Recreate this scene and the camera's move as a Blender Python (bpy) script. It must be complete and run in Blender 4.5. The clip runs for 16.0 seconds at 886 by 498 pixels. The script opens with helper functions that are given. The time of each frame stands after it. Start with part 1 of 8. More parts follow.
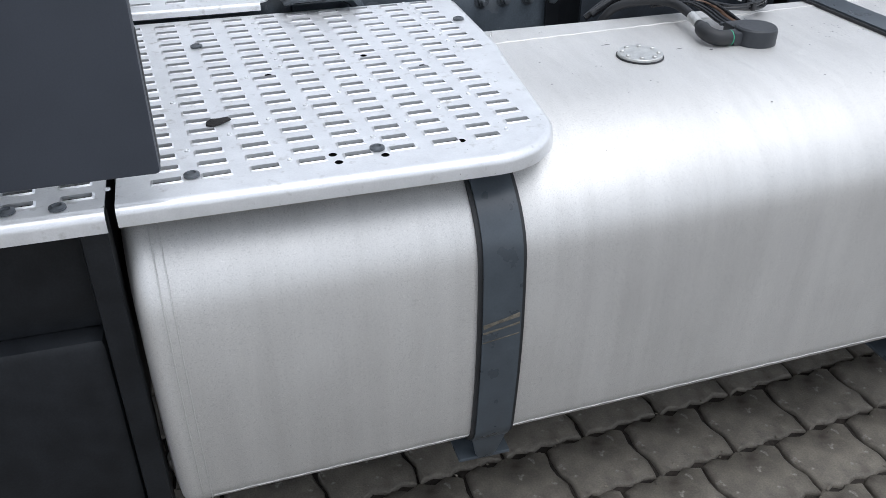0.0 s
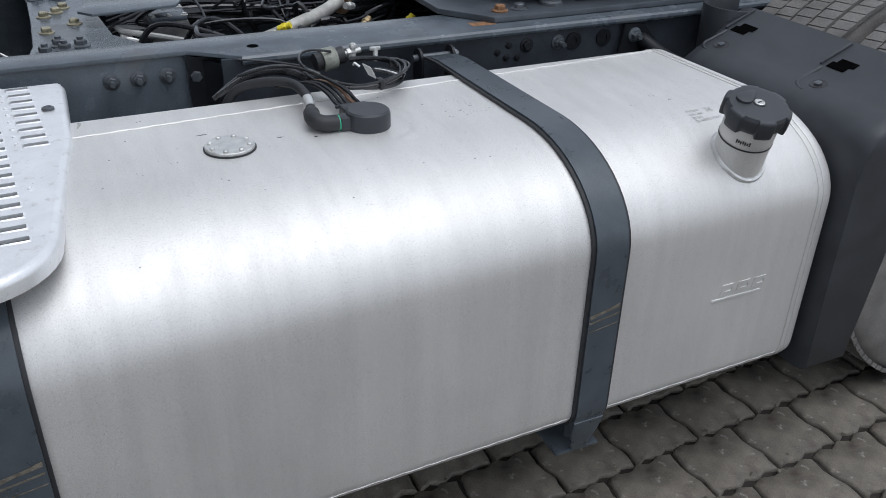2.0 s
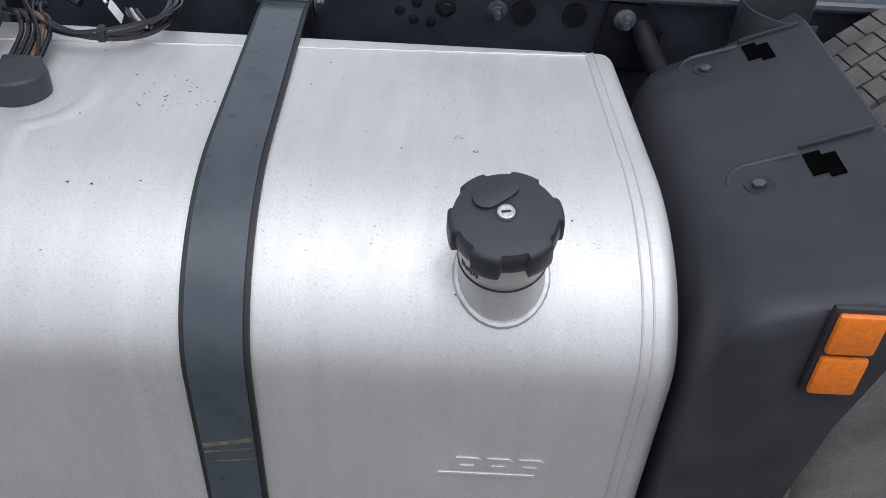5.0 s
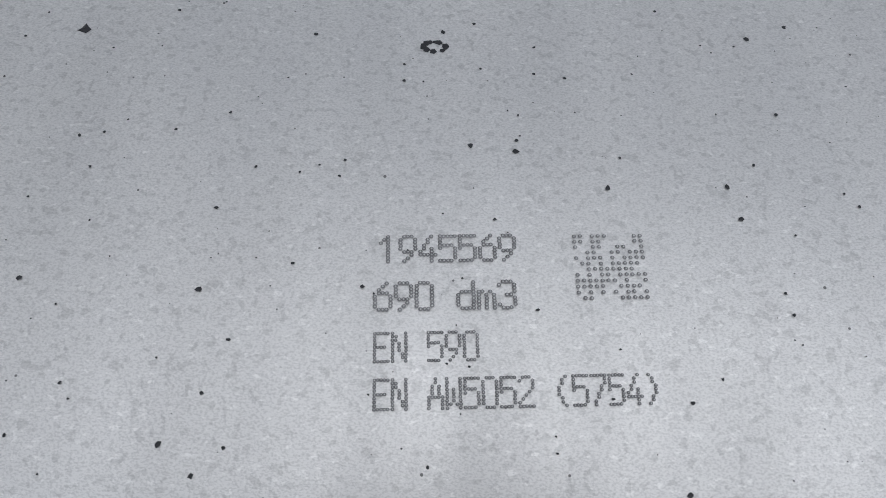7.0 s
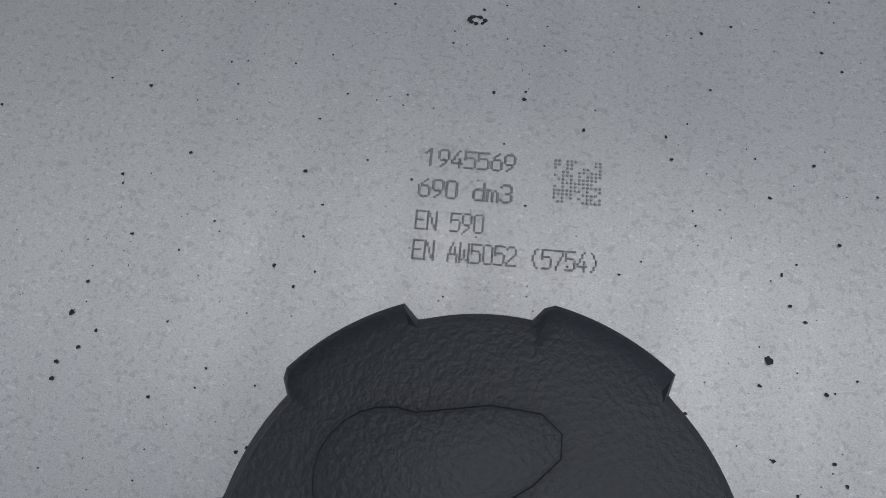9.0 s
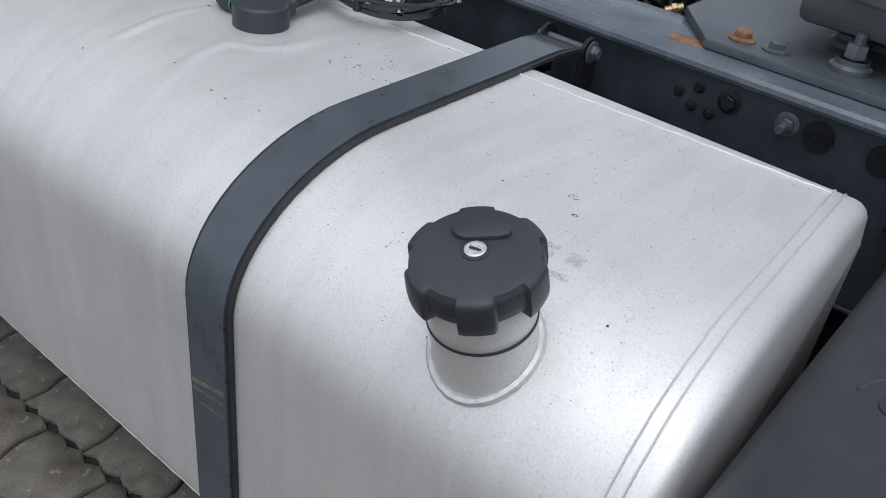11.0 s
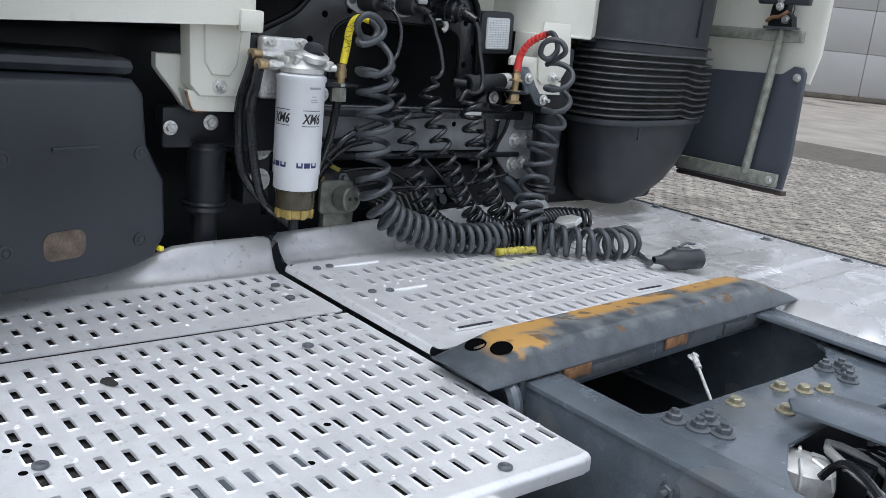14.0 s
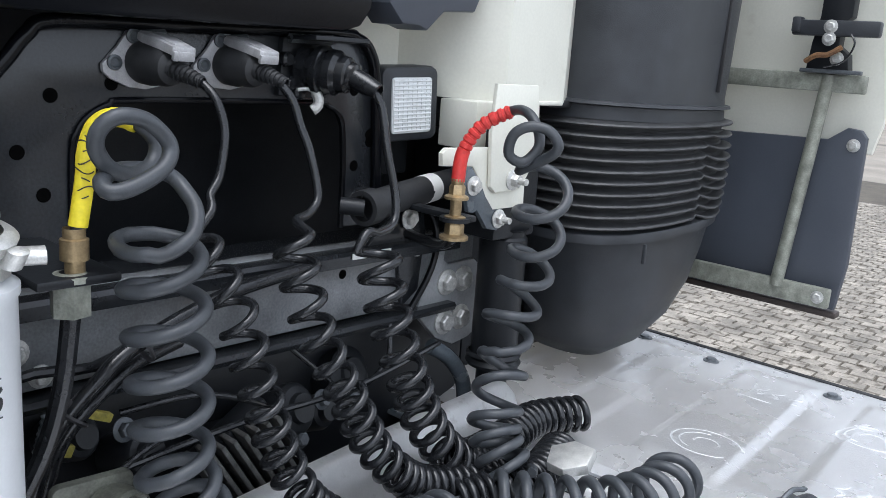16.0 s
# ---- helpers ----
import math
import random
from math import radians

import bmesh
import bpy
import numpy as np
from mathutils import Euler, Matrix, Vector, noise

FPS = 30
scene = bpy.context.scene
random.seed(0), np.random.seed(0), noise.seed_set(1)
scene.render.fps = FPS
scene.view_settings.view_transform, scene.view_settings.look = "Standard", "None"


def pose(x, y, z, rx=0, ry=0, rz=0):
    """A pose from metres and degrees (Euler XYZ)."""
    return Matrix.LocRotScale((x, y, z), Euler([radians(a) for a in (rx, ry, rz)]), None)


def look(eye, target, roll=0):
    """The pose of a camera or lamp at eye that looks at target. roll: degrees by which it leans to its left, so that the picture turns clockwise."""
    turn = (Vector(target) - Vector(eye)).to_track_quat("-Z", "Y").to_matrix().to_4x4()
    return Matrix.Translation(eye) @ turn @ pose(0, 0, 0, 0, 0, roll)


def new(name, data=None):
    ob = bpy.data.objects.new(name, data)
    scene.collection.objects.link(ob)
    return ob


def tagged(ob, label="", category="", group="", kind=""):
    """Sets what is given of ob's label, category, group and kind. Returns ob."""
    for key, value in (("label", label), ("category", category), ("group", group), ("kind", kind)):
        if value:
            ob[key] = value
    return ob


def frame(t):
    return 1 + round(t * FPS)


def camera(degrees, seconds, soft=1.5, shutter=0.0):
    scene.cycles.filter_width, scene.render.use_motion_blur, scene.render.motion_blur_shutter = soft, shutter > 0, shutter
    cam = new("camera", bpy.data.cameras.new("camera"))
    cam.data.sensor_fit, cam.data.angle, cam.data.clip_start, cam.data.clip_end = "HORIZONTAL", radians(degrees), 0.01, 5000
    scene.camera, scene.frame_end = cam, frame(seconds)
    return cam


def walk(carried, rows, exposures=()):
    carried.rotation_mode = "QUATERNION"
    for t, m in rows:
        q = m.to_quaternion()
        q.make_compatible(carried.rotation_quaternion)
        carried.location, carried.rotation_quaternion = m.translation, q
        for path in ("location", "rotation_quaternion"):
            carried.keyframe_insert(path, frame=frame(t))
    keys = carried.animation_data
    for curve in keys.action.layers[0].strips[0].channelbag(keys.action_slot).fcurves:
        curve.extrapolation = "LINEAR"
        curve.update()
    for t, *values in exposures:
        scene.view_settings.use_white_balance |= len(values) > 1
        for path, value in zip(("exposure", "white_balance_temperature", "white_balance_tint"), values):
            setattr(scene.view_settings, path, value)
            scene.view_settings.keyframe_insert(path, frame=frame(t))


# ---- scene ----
cam = camera(54.9, 16.0, 0.7)
SKY, SUN, SUN_TURN = 0.15, 0.6, 150
STAMP, STAMP_TURN, PAVE_TURN = (0.3380, -0.1592), 4.5, 4
EXPOSURES = [(0, 0.55, 6000, 10), (1.5, 0.34, 6000, 10), (2.5, 0.30, 6000, 10), (4, 0.34, 6000, 10), (6.5, 0.25, 6000, 10), (7, -0.42, 6000, 10), (7.5, -0.80, 6000, 10), (8.5, -0.98, 6000, 10), (8.7, -0.98, 6000, 10), (11, 0.36, 6000, 10), (12.5, 0.50, 6000, 10), (13.5, 0.68, 6000, 10), (14.5, 0.92, 6000, 10), (15.5, 1.10, 6000, 10), (16, 1.25, 6000, 10)]
PATH = [
    (0, (-1.319, -1.389, 1.364), (-0.828, 0.226, 0.292), 0.2),
    (0.5, (-1.242, -1.42, 1.364), (-0.72, 0.206, 0.323), 1.0),
    (1, (-1.122, -1.437, 1.371), (-0.542, 0.171, 0.333), 1.5),
    (1.5, (-0.975, -1.445, 1.37), (-0.238, 0.12, 0.365), 1.7),
    (2, (-0.758, -1.385, 1.392), (-0.017, 0.184, 0.399), 1.4),
    (2.5, (-0.537, -1.313, 1.397), (0.151, 0.287, 0.413), 1.1),
    (3, (-0.311, -1.305, 1.419), (0.145, 0.372, 0.431), 1.9),
    (3.5, (-0.128, -1.285, 1.419), (0.072, 0.419, 0.392), 3.0),
    (4, (0.112, -1.205, 1.419), (0.139, 0.433, 0.273), 3.5),
    (4.2, (0.183, -1.195, 1.425), (0.186, 0.429, 0.258), 3.1),
    (6.3, (0.334, -0.44, 1.135), (0.402, 0.996, -0.255), 4.5),
    (6.5, (0.333, -0.362, 1.07), (0.377, 1.049, -0.346), 4.6),
    (7, (0.354, -0.264, 0.974), (0.34, 0.833, -0.698), 2.7),
    (7.5, (0.362, -0.244, 0.959), (0.381, 0.723, -0.792), 4.8),
    (8, (0.36, -0.246, 0.962), (0.368, 0.69, -0.805), 4.9),
    (8.5, (0.355, -0.27, 0.991), (0.312, 0.686, -0.765), 2.7),
    (8.7, (0.354, -0.287, 1.015), (0.294, 0.646, -0.753), 3.1),
    (10.8, (0.658, -0.748, 1.238), (-0.225, 0.647, 0.125), 7.7),
    (11, (0.699, -0.788, 1.255), (-0.296, 0.554, 0.155), 7.5),
    (11.5, (0.837, -0.924, 1.331), (-0.306, 0.354, 0.302), 6.5),
    (12, (0.863, -0.991, 1.355), (-0.426, 0.324, 0.575), 5.9),
    (12.5, (0.743, -0.922, 1.363), (-0.632, 0.335, 0.635), 6.0),
    (13, (0.513, -0.763, 1.386), (-0.905, 0.488, 0.734), 6.4),
    (13.5, (0.268, -0.651, 1.39), (-1.197, 0.6, 0.853), 6.3),
    (14, (-0.016, -0.545, 1.419), (-1.504, 0.696, 0.923), 5.8),
    (14.5, (-0.314, -0.348, 1.427), (-1.806, 0.9, 0.961), 5.3),
    (15, (-0.578, -0.196, 1.424), (-1.991, 1.151, 0.991), 5.4),
    (15.5, (-0.784, -0.043, 1.477), (-2.049, 1.446, 1.05), 4.8),
    (16, (-0.978, 0.192, 1.506), (-2.27, 1.654, 1.067), 4.3),
]
walk(cam, [(t, look(eye, target, roll)) for t, eye, target, roll in PATH], EXPOSURES)

# ---- world and light ----
world = bpy.data.worlds.new("world")
scene.world = world
world.use_nodes = True
wn, wl = world.node_tree.nodes, world.node_tree.links
sky = wn.new("ShaderNodeTexSky")
sky.sky_type, sky.sun_disc = "NISHITA", False
sky.sun_elevation, sky.sun_rotation = radians(74), radians(SUN_TURN)
sky.air_density, sky.dust_density, sky.ozone_density = 1.0, 2.5, 1.5
pale = wn.new("ShaderNodeHueSaturation")
pale.inputs["Saturation"].default_value = 0.22
wl.new(sky.outputs[0], pale.inputs["Color"])
wl.new(pale.outputs[0], wn["Background"].inputs[0])
wn["Background"].inputs[1].default_value = SKY
sun = new("sun", bpy.data.lights.new("sun", "SUN"))
sun.data.energy, sun.data.angle, sun.data.color = SUN, radians(60), (1.0, 0.98, 0.95)
sun.matrix_world = look((math.sin(radians(SUN_TURN)) * 5, math.cos(radians(SUN_TURN)) * 5, 5.0 * math.tan(radians(74))), (0, 0, 0))


# ---- materials ----
def material(name, colour, rough=0.5, metal=0.0, vary=0.15, scale=30.0, bump=0.1, fine=300.0, spread=0.0, stretch=(1, 1, 1)):
    """A surface with blotches at one scale and grain at another."""
    m = bpy.data.materials.new(name)
    m.use_nodes = True
    n, l = m.node_tree.nodes, m.node_tree.links
    b = n["Principled BSDF"]
    co = n.new("ShaderNodeTexCoord")
    mp = n.new("ShaderNodeMapping")
    mp.inputs["Scale"].default_value = stretch
    l.new(co.outputs["Object"], mp.inputs[0])
    big, small = n.new("ShaderNodeTexNoise"), n.new("ShaderNodeTexNoise")
    for tex, s, d in ((big, scale, 5), (small, fine, 3)):
        tex.inputs["Scale"].default_value, tex.inputs["Detail"].default_value = s, d
        l.new(mp.outputs[0], tex.inputs["Vector"])
    ramp = n.new("ShaderNodeMapRange")
    ramp.inputs[1].default_value, ramp.inputs[2].default_value = 0.3, 0.7
    ramp.inputs[3].default_value, ramp.inputs[4].default_value = 1 - vary, 1 + vary
    l.new(big.outputs[0], ramp.inputs[0])
    grain = n.new("ShaderNodeMapRange")
    grain.inputs[1].default_value, grain.inputs[2].default_value = 0.3, 0.7
    grain.inputs[3].default_value, grain.inputs[4].default_value = 1 - vary * 0.5, 1 + vary * 0.5
    l.new(small.outputs[0], grain.inputs[0])
    mul = n.new("ShaderNodeMath")
    mul.operation = "MULTIPLY"
    l.new(ramp.outputs[0], mul.inputs[0])
    l.new(grain.outputs[0], mul.inputs[1])
    if spread:
        info = n.new("ShaderNodeObjectInfo")
        isl = n.new("ShaderNodeNewGeometry")
        add = n.new("ShaderNodeMath")
        add.operation = "ADD"
        l.new(info.outputs["Random"], add.inputs[0])
        l.new(isl.outputs["Random Per Island"], add.inputs[1])
        fr = n.new("ShaderNodeMath")
        fr.operation = "FRACT"
        l.new(add.outputs[0], fr.inputs[0])
        each = n.new("ShaderNodeMapRange")
        each.inputs[3].default_value, each.inputs[4].default_value = 1 - spread, 1 + spread
        l.new(fr.outputs[0], each.inputs[0])
        mul2 = n.new("ShaderNodeMath")
        mul2.operation = "MULTIPLY"
        l.new(mul.outputs[0], mul2.inputs[0])
        l.new(each.outputs[0], mul2.inputs[1])
        mul = mul2
    tint = n.new("ShaderNodeVectorMath")
    tint.operation = "SCALE"
    tint.inputs[0].default_value = colour[:3]
    l.new(mul.outputs[0], tint.inputs["Scale"])
    l.new(tint.outputs[0], b.inputs["Base Color"])
    rr = n.new("ShaderNodeMapRange")
    rr.inputs[3].default_value, rr.inputs[4].default_value = max(0.03, rough * 0.8), min(1, rough * 1.2)
    l.new(big.outputs[0], rr.inputs[0])
    l.new(rr.outputs[0], b.inputs["Roughness"])
    b.inputs["Metallic"].default_value = metal
    if bump:
        bp = n.new("ShaderNodeBump")
        bp.inputs["Strength"].default_value, bp.inputs["Distance"].default_value = bump, 0.002
        l.new(small.outputs[0], bp.inputs["Height"])
        l.new(bp.outputs[0], b.inputs["Normal"])
    return m


def overlay(m, colour, lo, hi, scale=20.0, detail=6.0, rough=None, metal=None, box=None, seed=0.0, lean=0.0):
    """Lays a second colour over a material where a noise is high: rust, primer, dirt."""
    n, l = m.node_tree.nodes, m.node_tree.links
    b = n["Principled BSDF"]
    co = n.new("ShaderNodeTexCoord")
    mp = n.new("ShaderNodeMapping")
    mp.inputs["Location"].default_value = (seed, seed * 1.7, seed * 0.6)
    l.new(co.outputs["Object"], mp.inputs[0])
    tex = n.new("ShaderNodeTexNoise")
    tex.inputs["Scale"].default_value, tex.inputs["Detail"].default_value = scale, detail
    l.new(mp.outputs[0], tex.inputs["Vector"])
    mask = n.new("ShaderNodeMapRange")
    mask.inputs[1].default_value, mask.inputs[2].default_value = lo, hi
    l.new(tex.outputs[0], mask.inputs[0])
    out = mask.outputs[0]
    if box:
        sep = n.new("ShaderNodeSeparateXYZ")
        l.new(co.outputs["Object"], sep.inputs[0])
        for axis, a, c in box:
            edge = n.new("ShaderNodeMapRange")
            edge.inputs[1].default_value, edge.inputs[2].default_value = a, c
            along = n.new("ShaderNodeMath")
            along.operation = "MULTIPLY_ADD"
            l.new(sep.outputs[1], along.inputs[0])
            along.inputs[1].default_value = lean if axis == 0 else 0.0
            l.new(sep.outputs[axis], along.inputs[2])
            l.new(along.outputs[0], edge.inputs[0])
            mm = n.new("ShaderNodeMath")
            mm.operation = "MULTIPLY"
            l.new(out, mm.inputs[0])
            l.new(edge.outputs[0], mm.inputs[1])
            out = mm.outputs[0]
    mix = n.new("ShaderNodeMix")
    mix.data_type = "RGBA"
    l.new(out, mix.inputs[0])
    l.new(b.inputs["Base Color"].links[0].from_socket, mix.inputs[6])
    mix.inputs[7].default_value = (*colour, 1)
    l.new(mix.outputs[2], b.inputs["Base Color"])
    for key, value in (("Roughness", rough), ("Metallic", metal)):
        if value is None:
            continue
        mx = n.new("ShaderNodeMix")
        l.new(out, mx.inputs[0])
        if b.inputs[key].links:
            l.new(b.inputs[key].links[0].from_socket, mx.inputs[2])
        else:
            mx.inputs[2].default_value = b.inputs[key].default_value
        mx.inputs[3].default_value = value
        l.new(mx.outputs[0], b.inputs[key])
    return m


def specks(m, colour, size, density, seed=0.0):
    """Small round grit marks, scattered by cells."""
    n, l = m.node_tree.nodes, m.node_tree.links
    b = n["Principled BSDF"]
    co = n.new("ShaderNodeTexCoord")
    vor = n.new("ShaderNodeTexVoronoi")
    vor.inputs["Scale"].default_value = 1.0 / size
    off = n.new("ShaderNodeVectorMath")
    off.inputs[1].default_value = (seed, seed, seed)
    l.new(co.outputs["Object"], off.inputs[0])
    l.new(off.outputs[0], vor.inputs["Vector"])
    sep = n.new("ShaderNodeSeparateColor")
    l.new(vor.outputs["Color"], sep.inputs[0])
    rad = n.new("ShaderNodeMapRange")
    rad.inputs[1].default_value, rad.inputs[2].default_value = 1 - density, 1.0
    rad.inputs[3].default_value, rad.inputs[4].default_value = 0.0, 0.11
    l.new(sep.outputs[0], rad.inputs[0])
    lt = n.new("ShaderNodeMath")
    lt.operation = "LESS_THAN"
    l.new(vor.outputs["Distance"], lt.inputs[0])
    l.new(rad.outputs[0], lt.inputs[1])
    mix = n.new("ShaderNodeMix")
    mix.data_type = "RGBA"
    l.new(lt.outputs[0], mix.inputs[0])
    l.new(b.inputs["Base Color"].links[0].from_socket, mix.inputs[6])
    mix.inputs[7].default_value = (*colour, 1)
    l.new(mix.outputs[2], b.inputs["Base Color"])
    mx = n.new("ShaderNodeMath")
    mx.operation = "MULTIPLY_ADD"
    l.new(lt.outputs[0], mx.inputs[0])
    if not b.inputs["Metallic"].links:
        mx.inputs[1].default_value, mx.inputs[2].default_value = -b.inputs["Metallic"].default_value, b.inputs["Metallic"].default_value
        l.new(mx.outputs[0], b.inputs["Metallic"])
    return m


def tank_metal():
    """Weathered mill-finish aluminium: fine scratches along the sheet, grey blotches, faint runs down the side."""
    m = bpy.data.materials.new("weathered_aluminium")
    m.use_nodes = True
    n, l = m.node_tree.nodes, m.node_tree.links
    b = n["Principled BSDF"]
    co = n.new("ShaderNodeTexCoord")

    def grain(scale, stretch, detail, lo, hi, out0, out1):
        mp = n.new("ShaderNodeMapping")
        mp.inputs["Scale"].default_value = stretch
        l.new(co.outputs["Object"], mp.inputs[0])
        tex = n.new("ShaderNodeTexNoise")
        tex.inputs["Scale"].default_value, tex.inputs["Detail"].default_value = scale, detail
        l.new(mp.outputs[0], tex.inputs["Vector"])
        r = n.new("ShaderNodeMapRange")
        for k, v in zip((1, 2, 3, 4), (lo, hi, out0, out1)):
            r.inputs[k].default_value = v
        l.new(tex.outputs[0], r.inputs[0])
        return r.outputs[0]

    def times(a, c):
        t = n.new("ShaderNodeMath")
        t.operation = "MULTIPLY"
        l.new(a, t.inputs[0])
        l.new(c, t.inputs[1])
        return t.outputs[0]

    scratch = grain(2300, (0.7, 1, 1), 3, 0.36, 0.56, 0.86, 1.05)
    blotch = grain(430, (1, 1, 1), 3, 0.57, 0.63, 1.0, 0.86)
    flecks = grain(700, (0.6, 1, 0.5), 4, 0.60, 0.70, 1.0, 1.16)
    runs = grain(34, (1, 0.16, 0.035), 7, 0.3, 0.7, 0.95, 1.04)
    cloud = grain(4.5, (1, 1, 1), 6, 0.3, 0.7, 0.94, 1.05)
    v = times(times(times(scratch, blotch), times(flecks, runs)), cloud)
    tint = n.new("ShaderNodeVectorMath")
    tint.operation = "SCALE"
    tint.inputs[0].default_value = (0.68, 0.668, 0.645)
    l.new(v, tint.inputs["Scale"])
    l.new(tint.outputs[0], b.inputs["Base Color"])
    rough = grain(60, (1, 0.3, 0.15), 5, 0.3, 0.7, 0.45, 0.57)
    l.new(rough, b.inputs["Roughness"])
    b.inputs["Metallic"].default_value = 0.57
    bp = n.new("ShaderNodeBump")
    bp.inputs["Strength"].default_value, bp.inputs["Distance"].default_value = 0.10, 0.001
    l.new(scratch, bp.inputs["Height"])
    l.new(bp.outputs[0], b.inputs["Normal"])
    return m


ALU = tank_metal()
specks(ALU, (0.16, 0.155, 0.15), 0.0045, 0.05)
specks(ALU, (0.10, 0.095, 0.09), 0.0021, 0.02, 3.0)
DECK = material("deck_aluminium", (0.80, 0.805, 0.81), 0.32, 0.47, 0.06, 25, 0.12, 350)
specks(DECK, (0.22, 0.21, 0.20), 0.0075, 0.10)
specks(DECK, (0.12, 0.115, 0.11), 0.003, 0.03, 5.0)
overlay(DECK, (0.50, 0.49, 0.47), 0.60, 0.80, 55, 10, rough=0.6, metal=0.3, seed=2)
FENDER = material("fender_aluminium", (0.88, 0.885, 0.89), 0.27, 0.45, 0.04, 9, 0.15, 250)
overlay(FENDER, (0.34, 0.33, 0.32), 0.70, 0.85, 9, 9, rough=0.7, metal=0.2, seed=7)
overlay(FENDER, (0.06, 0.055, 0.05), 0.715, 0.74, 38, 4, rough=0.8, metal=0.0, seed=4)
CAST = material("cast_aluminium", (0.62, 0.62, 0.60), 0.45, 0.7, 0.15, 60, 0.3, 500)
STRAP = material("strap_grey_paint", (0.060, 0.072, 0.084), 0.29, 0.0, 0.15, 25, 0.05, 300)
CHASSIS = material("chassis_paint", (0.084, 0.100, 0.116), 0.26, 0.0, 0.22, 14, 0.08, 260)
overlay(CHASSIS, (0.16, 0.155, 0.145), 0.6, 0.85, 6, 9, rough=0.7, seed=1)
# chassis paint at about half tone: shade behind the tank put into the colour
SHADED_WEB = material("shaded_chassis_web", (0.036, 0.042, 0.051), 0.38, 0.0, 0.3, 14, 0.1, 260)
DARK = material("black_coated_steel", (0.013, 0.0145, 0.017), 0.38, 0.0, 0.25, 20, 0.1, 260)
PLASTIC = material("black_plastic", (0.034, 0.037, 0.042), 0.42, 0.0, 0.2, 18, 0.25, 700)
DARK.node_tree.nodes["Principled BSDF"].inputs["Specular IOR Level"].default_value = 0.3
PLASTIC.node_tree.nodes["Principled BSDF"].inputs["Specular IOR Level"].default_value = 0.4
COVER = material("navy_black_cover", (0.019, 0.022, 0.029), 0.36, 0.0, 0.12, 8, 0.08, 400)
FAIRING = material("dark_grey_fairing", (0.062, 0.07, 0.088), 0.42, 0.0, 0.08, 8, 0.05, 400)
RUBBER = material("black_rubber", (0.02, 0.021, 0.023), 0.55, 0.0, 0.2, 40, 0.1, 300)
PANEL = material("dark_grey_panel", (0.017, 0.019, 0.022), 0.24, 0.0, 0.3, 9, 0.08, 260)
HOSE = material("grey_black_hose", (0.048, 0.053, 0.060), 0.42, 0.0, 0.15, 60, 0.1, 500)
CABLE = material("black_cable", (0.014, 0.015, 0.017), 0.20, 0.0, 0.2, 60, 0.05, 500)
ZINC = material("zinc_bolt", (0.56, 0.56, 0.54), 0.42, 0.5, 0.25, 120, 0.15, 600)
DULL = material("dull_painted_bolt", (0.09, 0.10, 0.11), 0.38, 0.2, 0.25, 80, 0.1, 500)
RUST = material("rusty_steel", (0.22, 0.115, 0.055), 0.8, 0.1, 0.45, 60, 0.5, 300)
BRASS = material("brass_fitting", (0.40, 0.30, 0.17), 0.42, 0.75, 0.25, 80, 0.1, 400)
CREAM = material("cream_cab_paint", (0.70, 0.695, 0.615), 0.35, 0.0, 0.05, 6, 0.03, 200)
overlay(CREAM, (0.38, 0.33, 0.25), 0.66, 0.85, 7, 9, seed=3)
WHITE = material("white_canister", (0.65, 0.665, 0.68), 0.32, 0.0, 0.04, 12, 0.02, 300)
AMBER = material("amber_bowl", (0.30, 0.22, 0.06), 0.25, 0.0, 0.3, 25, 0.05, 300)
YELLOW = material("yellow_sleeve", (0.80, 0.66, 0.03), 0.45, 0.0, 0.15, 60, 0.3, 200)
RED = material("red_sleeve", (0.62, 0.045, 0.04), 0.4, 0.0, 0.15, 60, 0.3, 200)
GREEN = material("green_seal", (0.02, 0.30, 0.16), 0.4)
# black for print and marks, and for shade painted into small recesses
INK = material("print_and_recess_black", (0.02, 0.02, 0.022), 0.5, 0, 0.1, 50, 0)
BLUEINK = material("dark_blue_print", (0.02, 0.03, 0.10), 0.5, 0, 0.1, 50, 0)
PRIMER = material("worn_ramp_paint", (0.060, 0.070, 0.080), 0.4, 0.0, 0.3, 20, 0.15, 260)
overlay(PRIMER, (0.155, 0.165, 0.165), 0.40, 0.62, 18, 12, rough=0.45, box=((2, 0.878, 0.886),), seed=25)
overlay(PRIMER, (0.40, 0.225, 0.060), 0.41, 0.47, 8, 14, rough=0.65, box=((2, 0.878, 0.884), (0, -1.010, -1.035)), seed=5, lean=0.065)
overlay(PRIMER, (0.40, 0.225, 0.060), 0.46, 0.52, 12, 14, rough=0.65, box=((2, 0.872, 0.884), (1, 0.60, 0.55)), seed=31)
overlay(PRIMER, (0.13, 0.085, 0.045), 0.585, 0.64, 22, 12, rough=0.75, box=((2, 0.876, 0.884),), seed=15)
overlay(PRIMER, (0.16, 0.085, 0.035), 0.54, 0.64, 9, 10, rough=0.85, box=((2, 0.880, 0.890), (1, 1.22, 1.30)), seed=8)
TREAD = material("tyre_rubber", (0.15, 0.143, 0.132), 0.85, 0.0, 0.3, 14, 0.4, 220)
PAVER = material("concrete_paver", (0.138, 0.123, 0.100), 0.8, 0.0, 0.30, 22, 1.0, 240, spread=0.10)
overlay(PAVER, (0.30, 0.285, 0.255), 0.635, 0.70, 30, 14, seed=3)
overlay(PAVER, (0.24, 0.225, 0.20), 0.70, 0.74, 90, 6, seed=43)
overlay(PAVER, (0.06, 0.050, 0.040), 0.54, 0.72, 16, 13, seed=11)
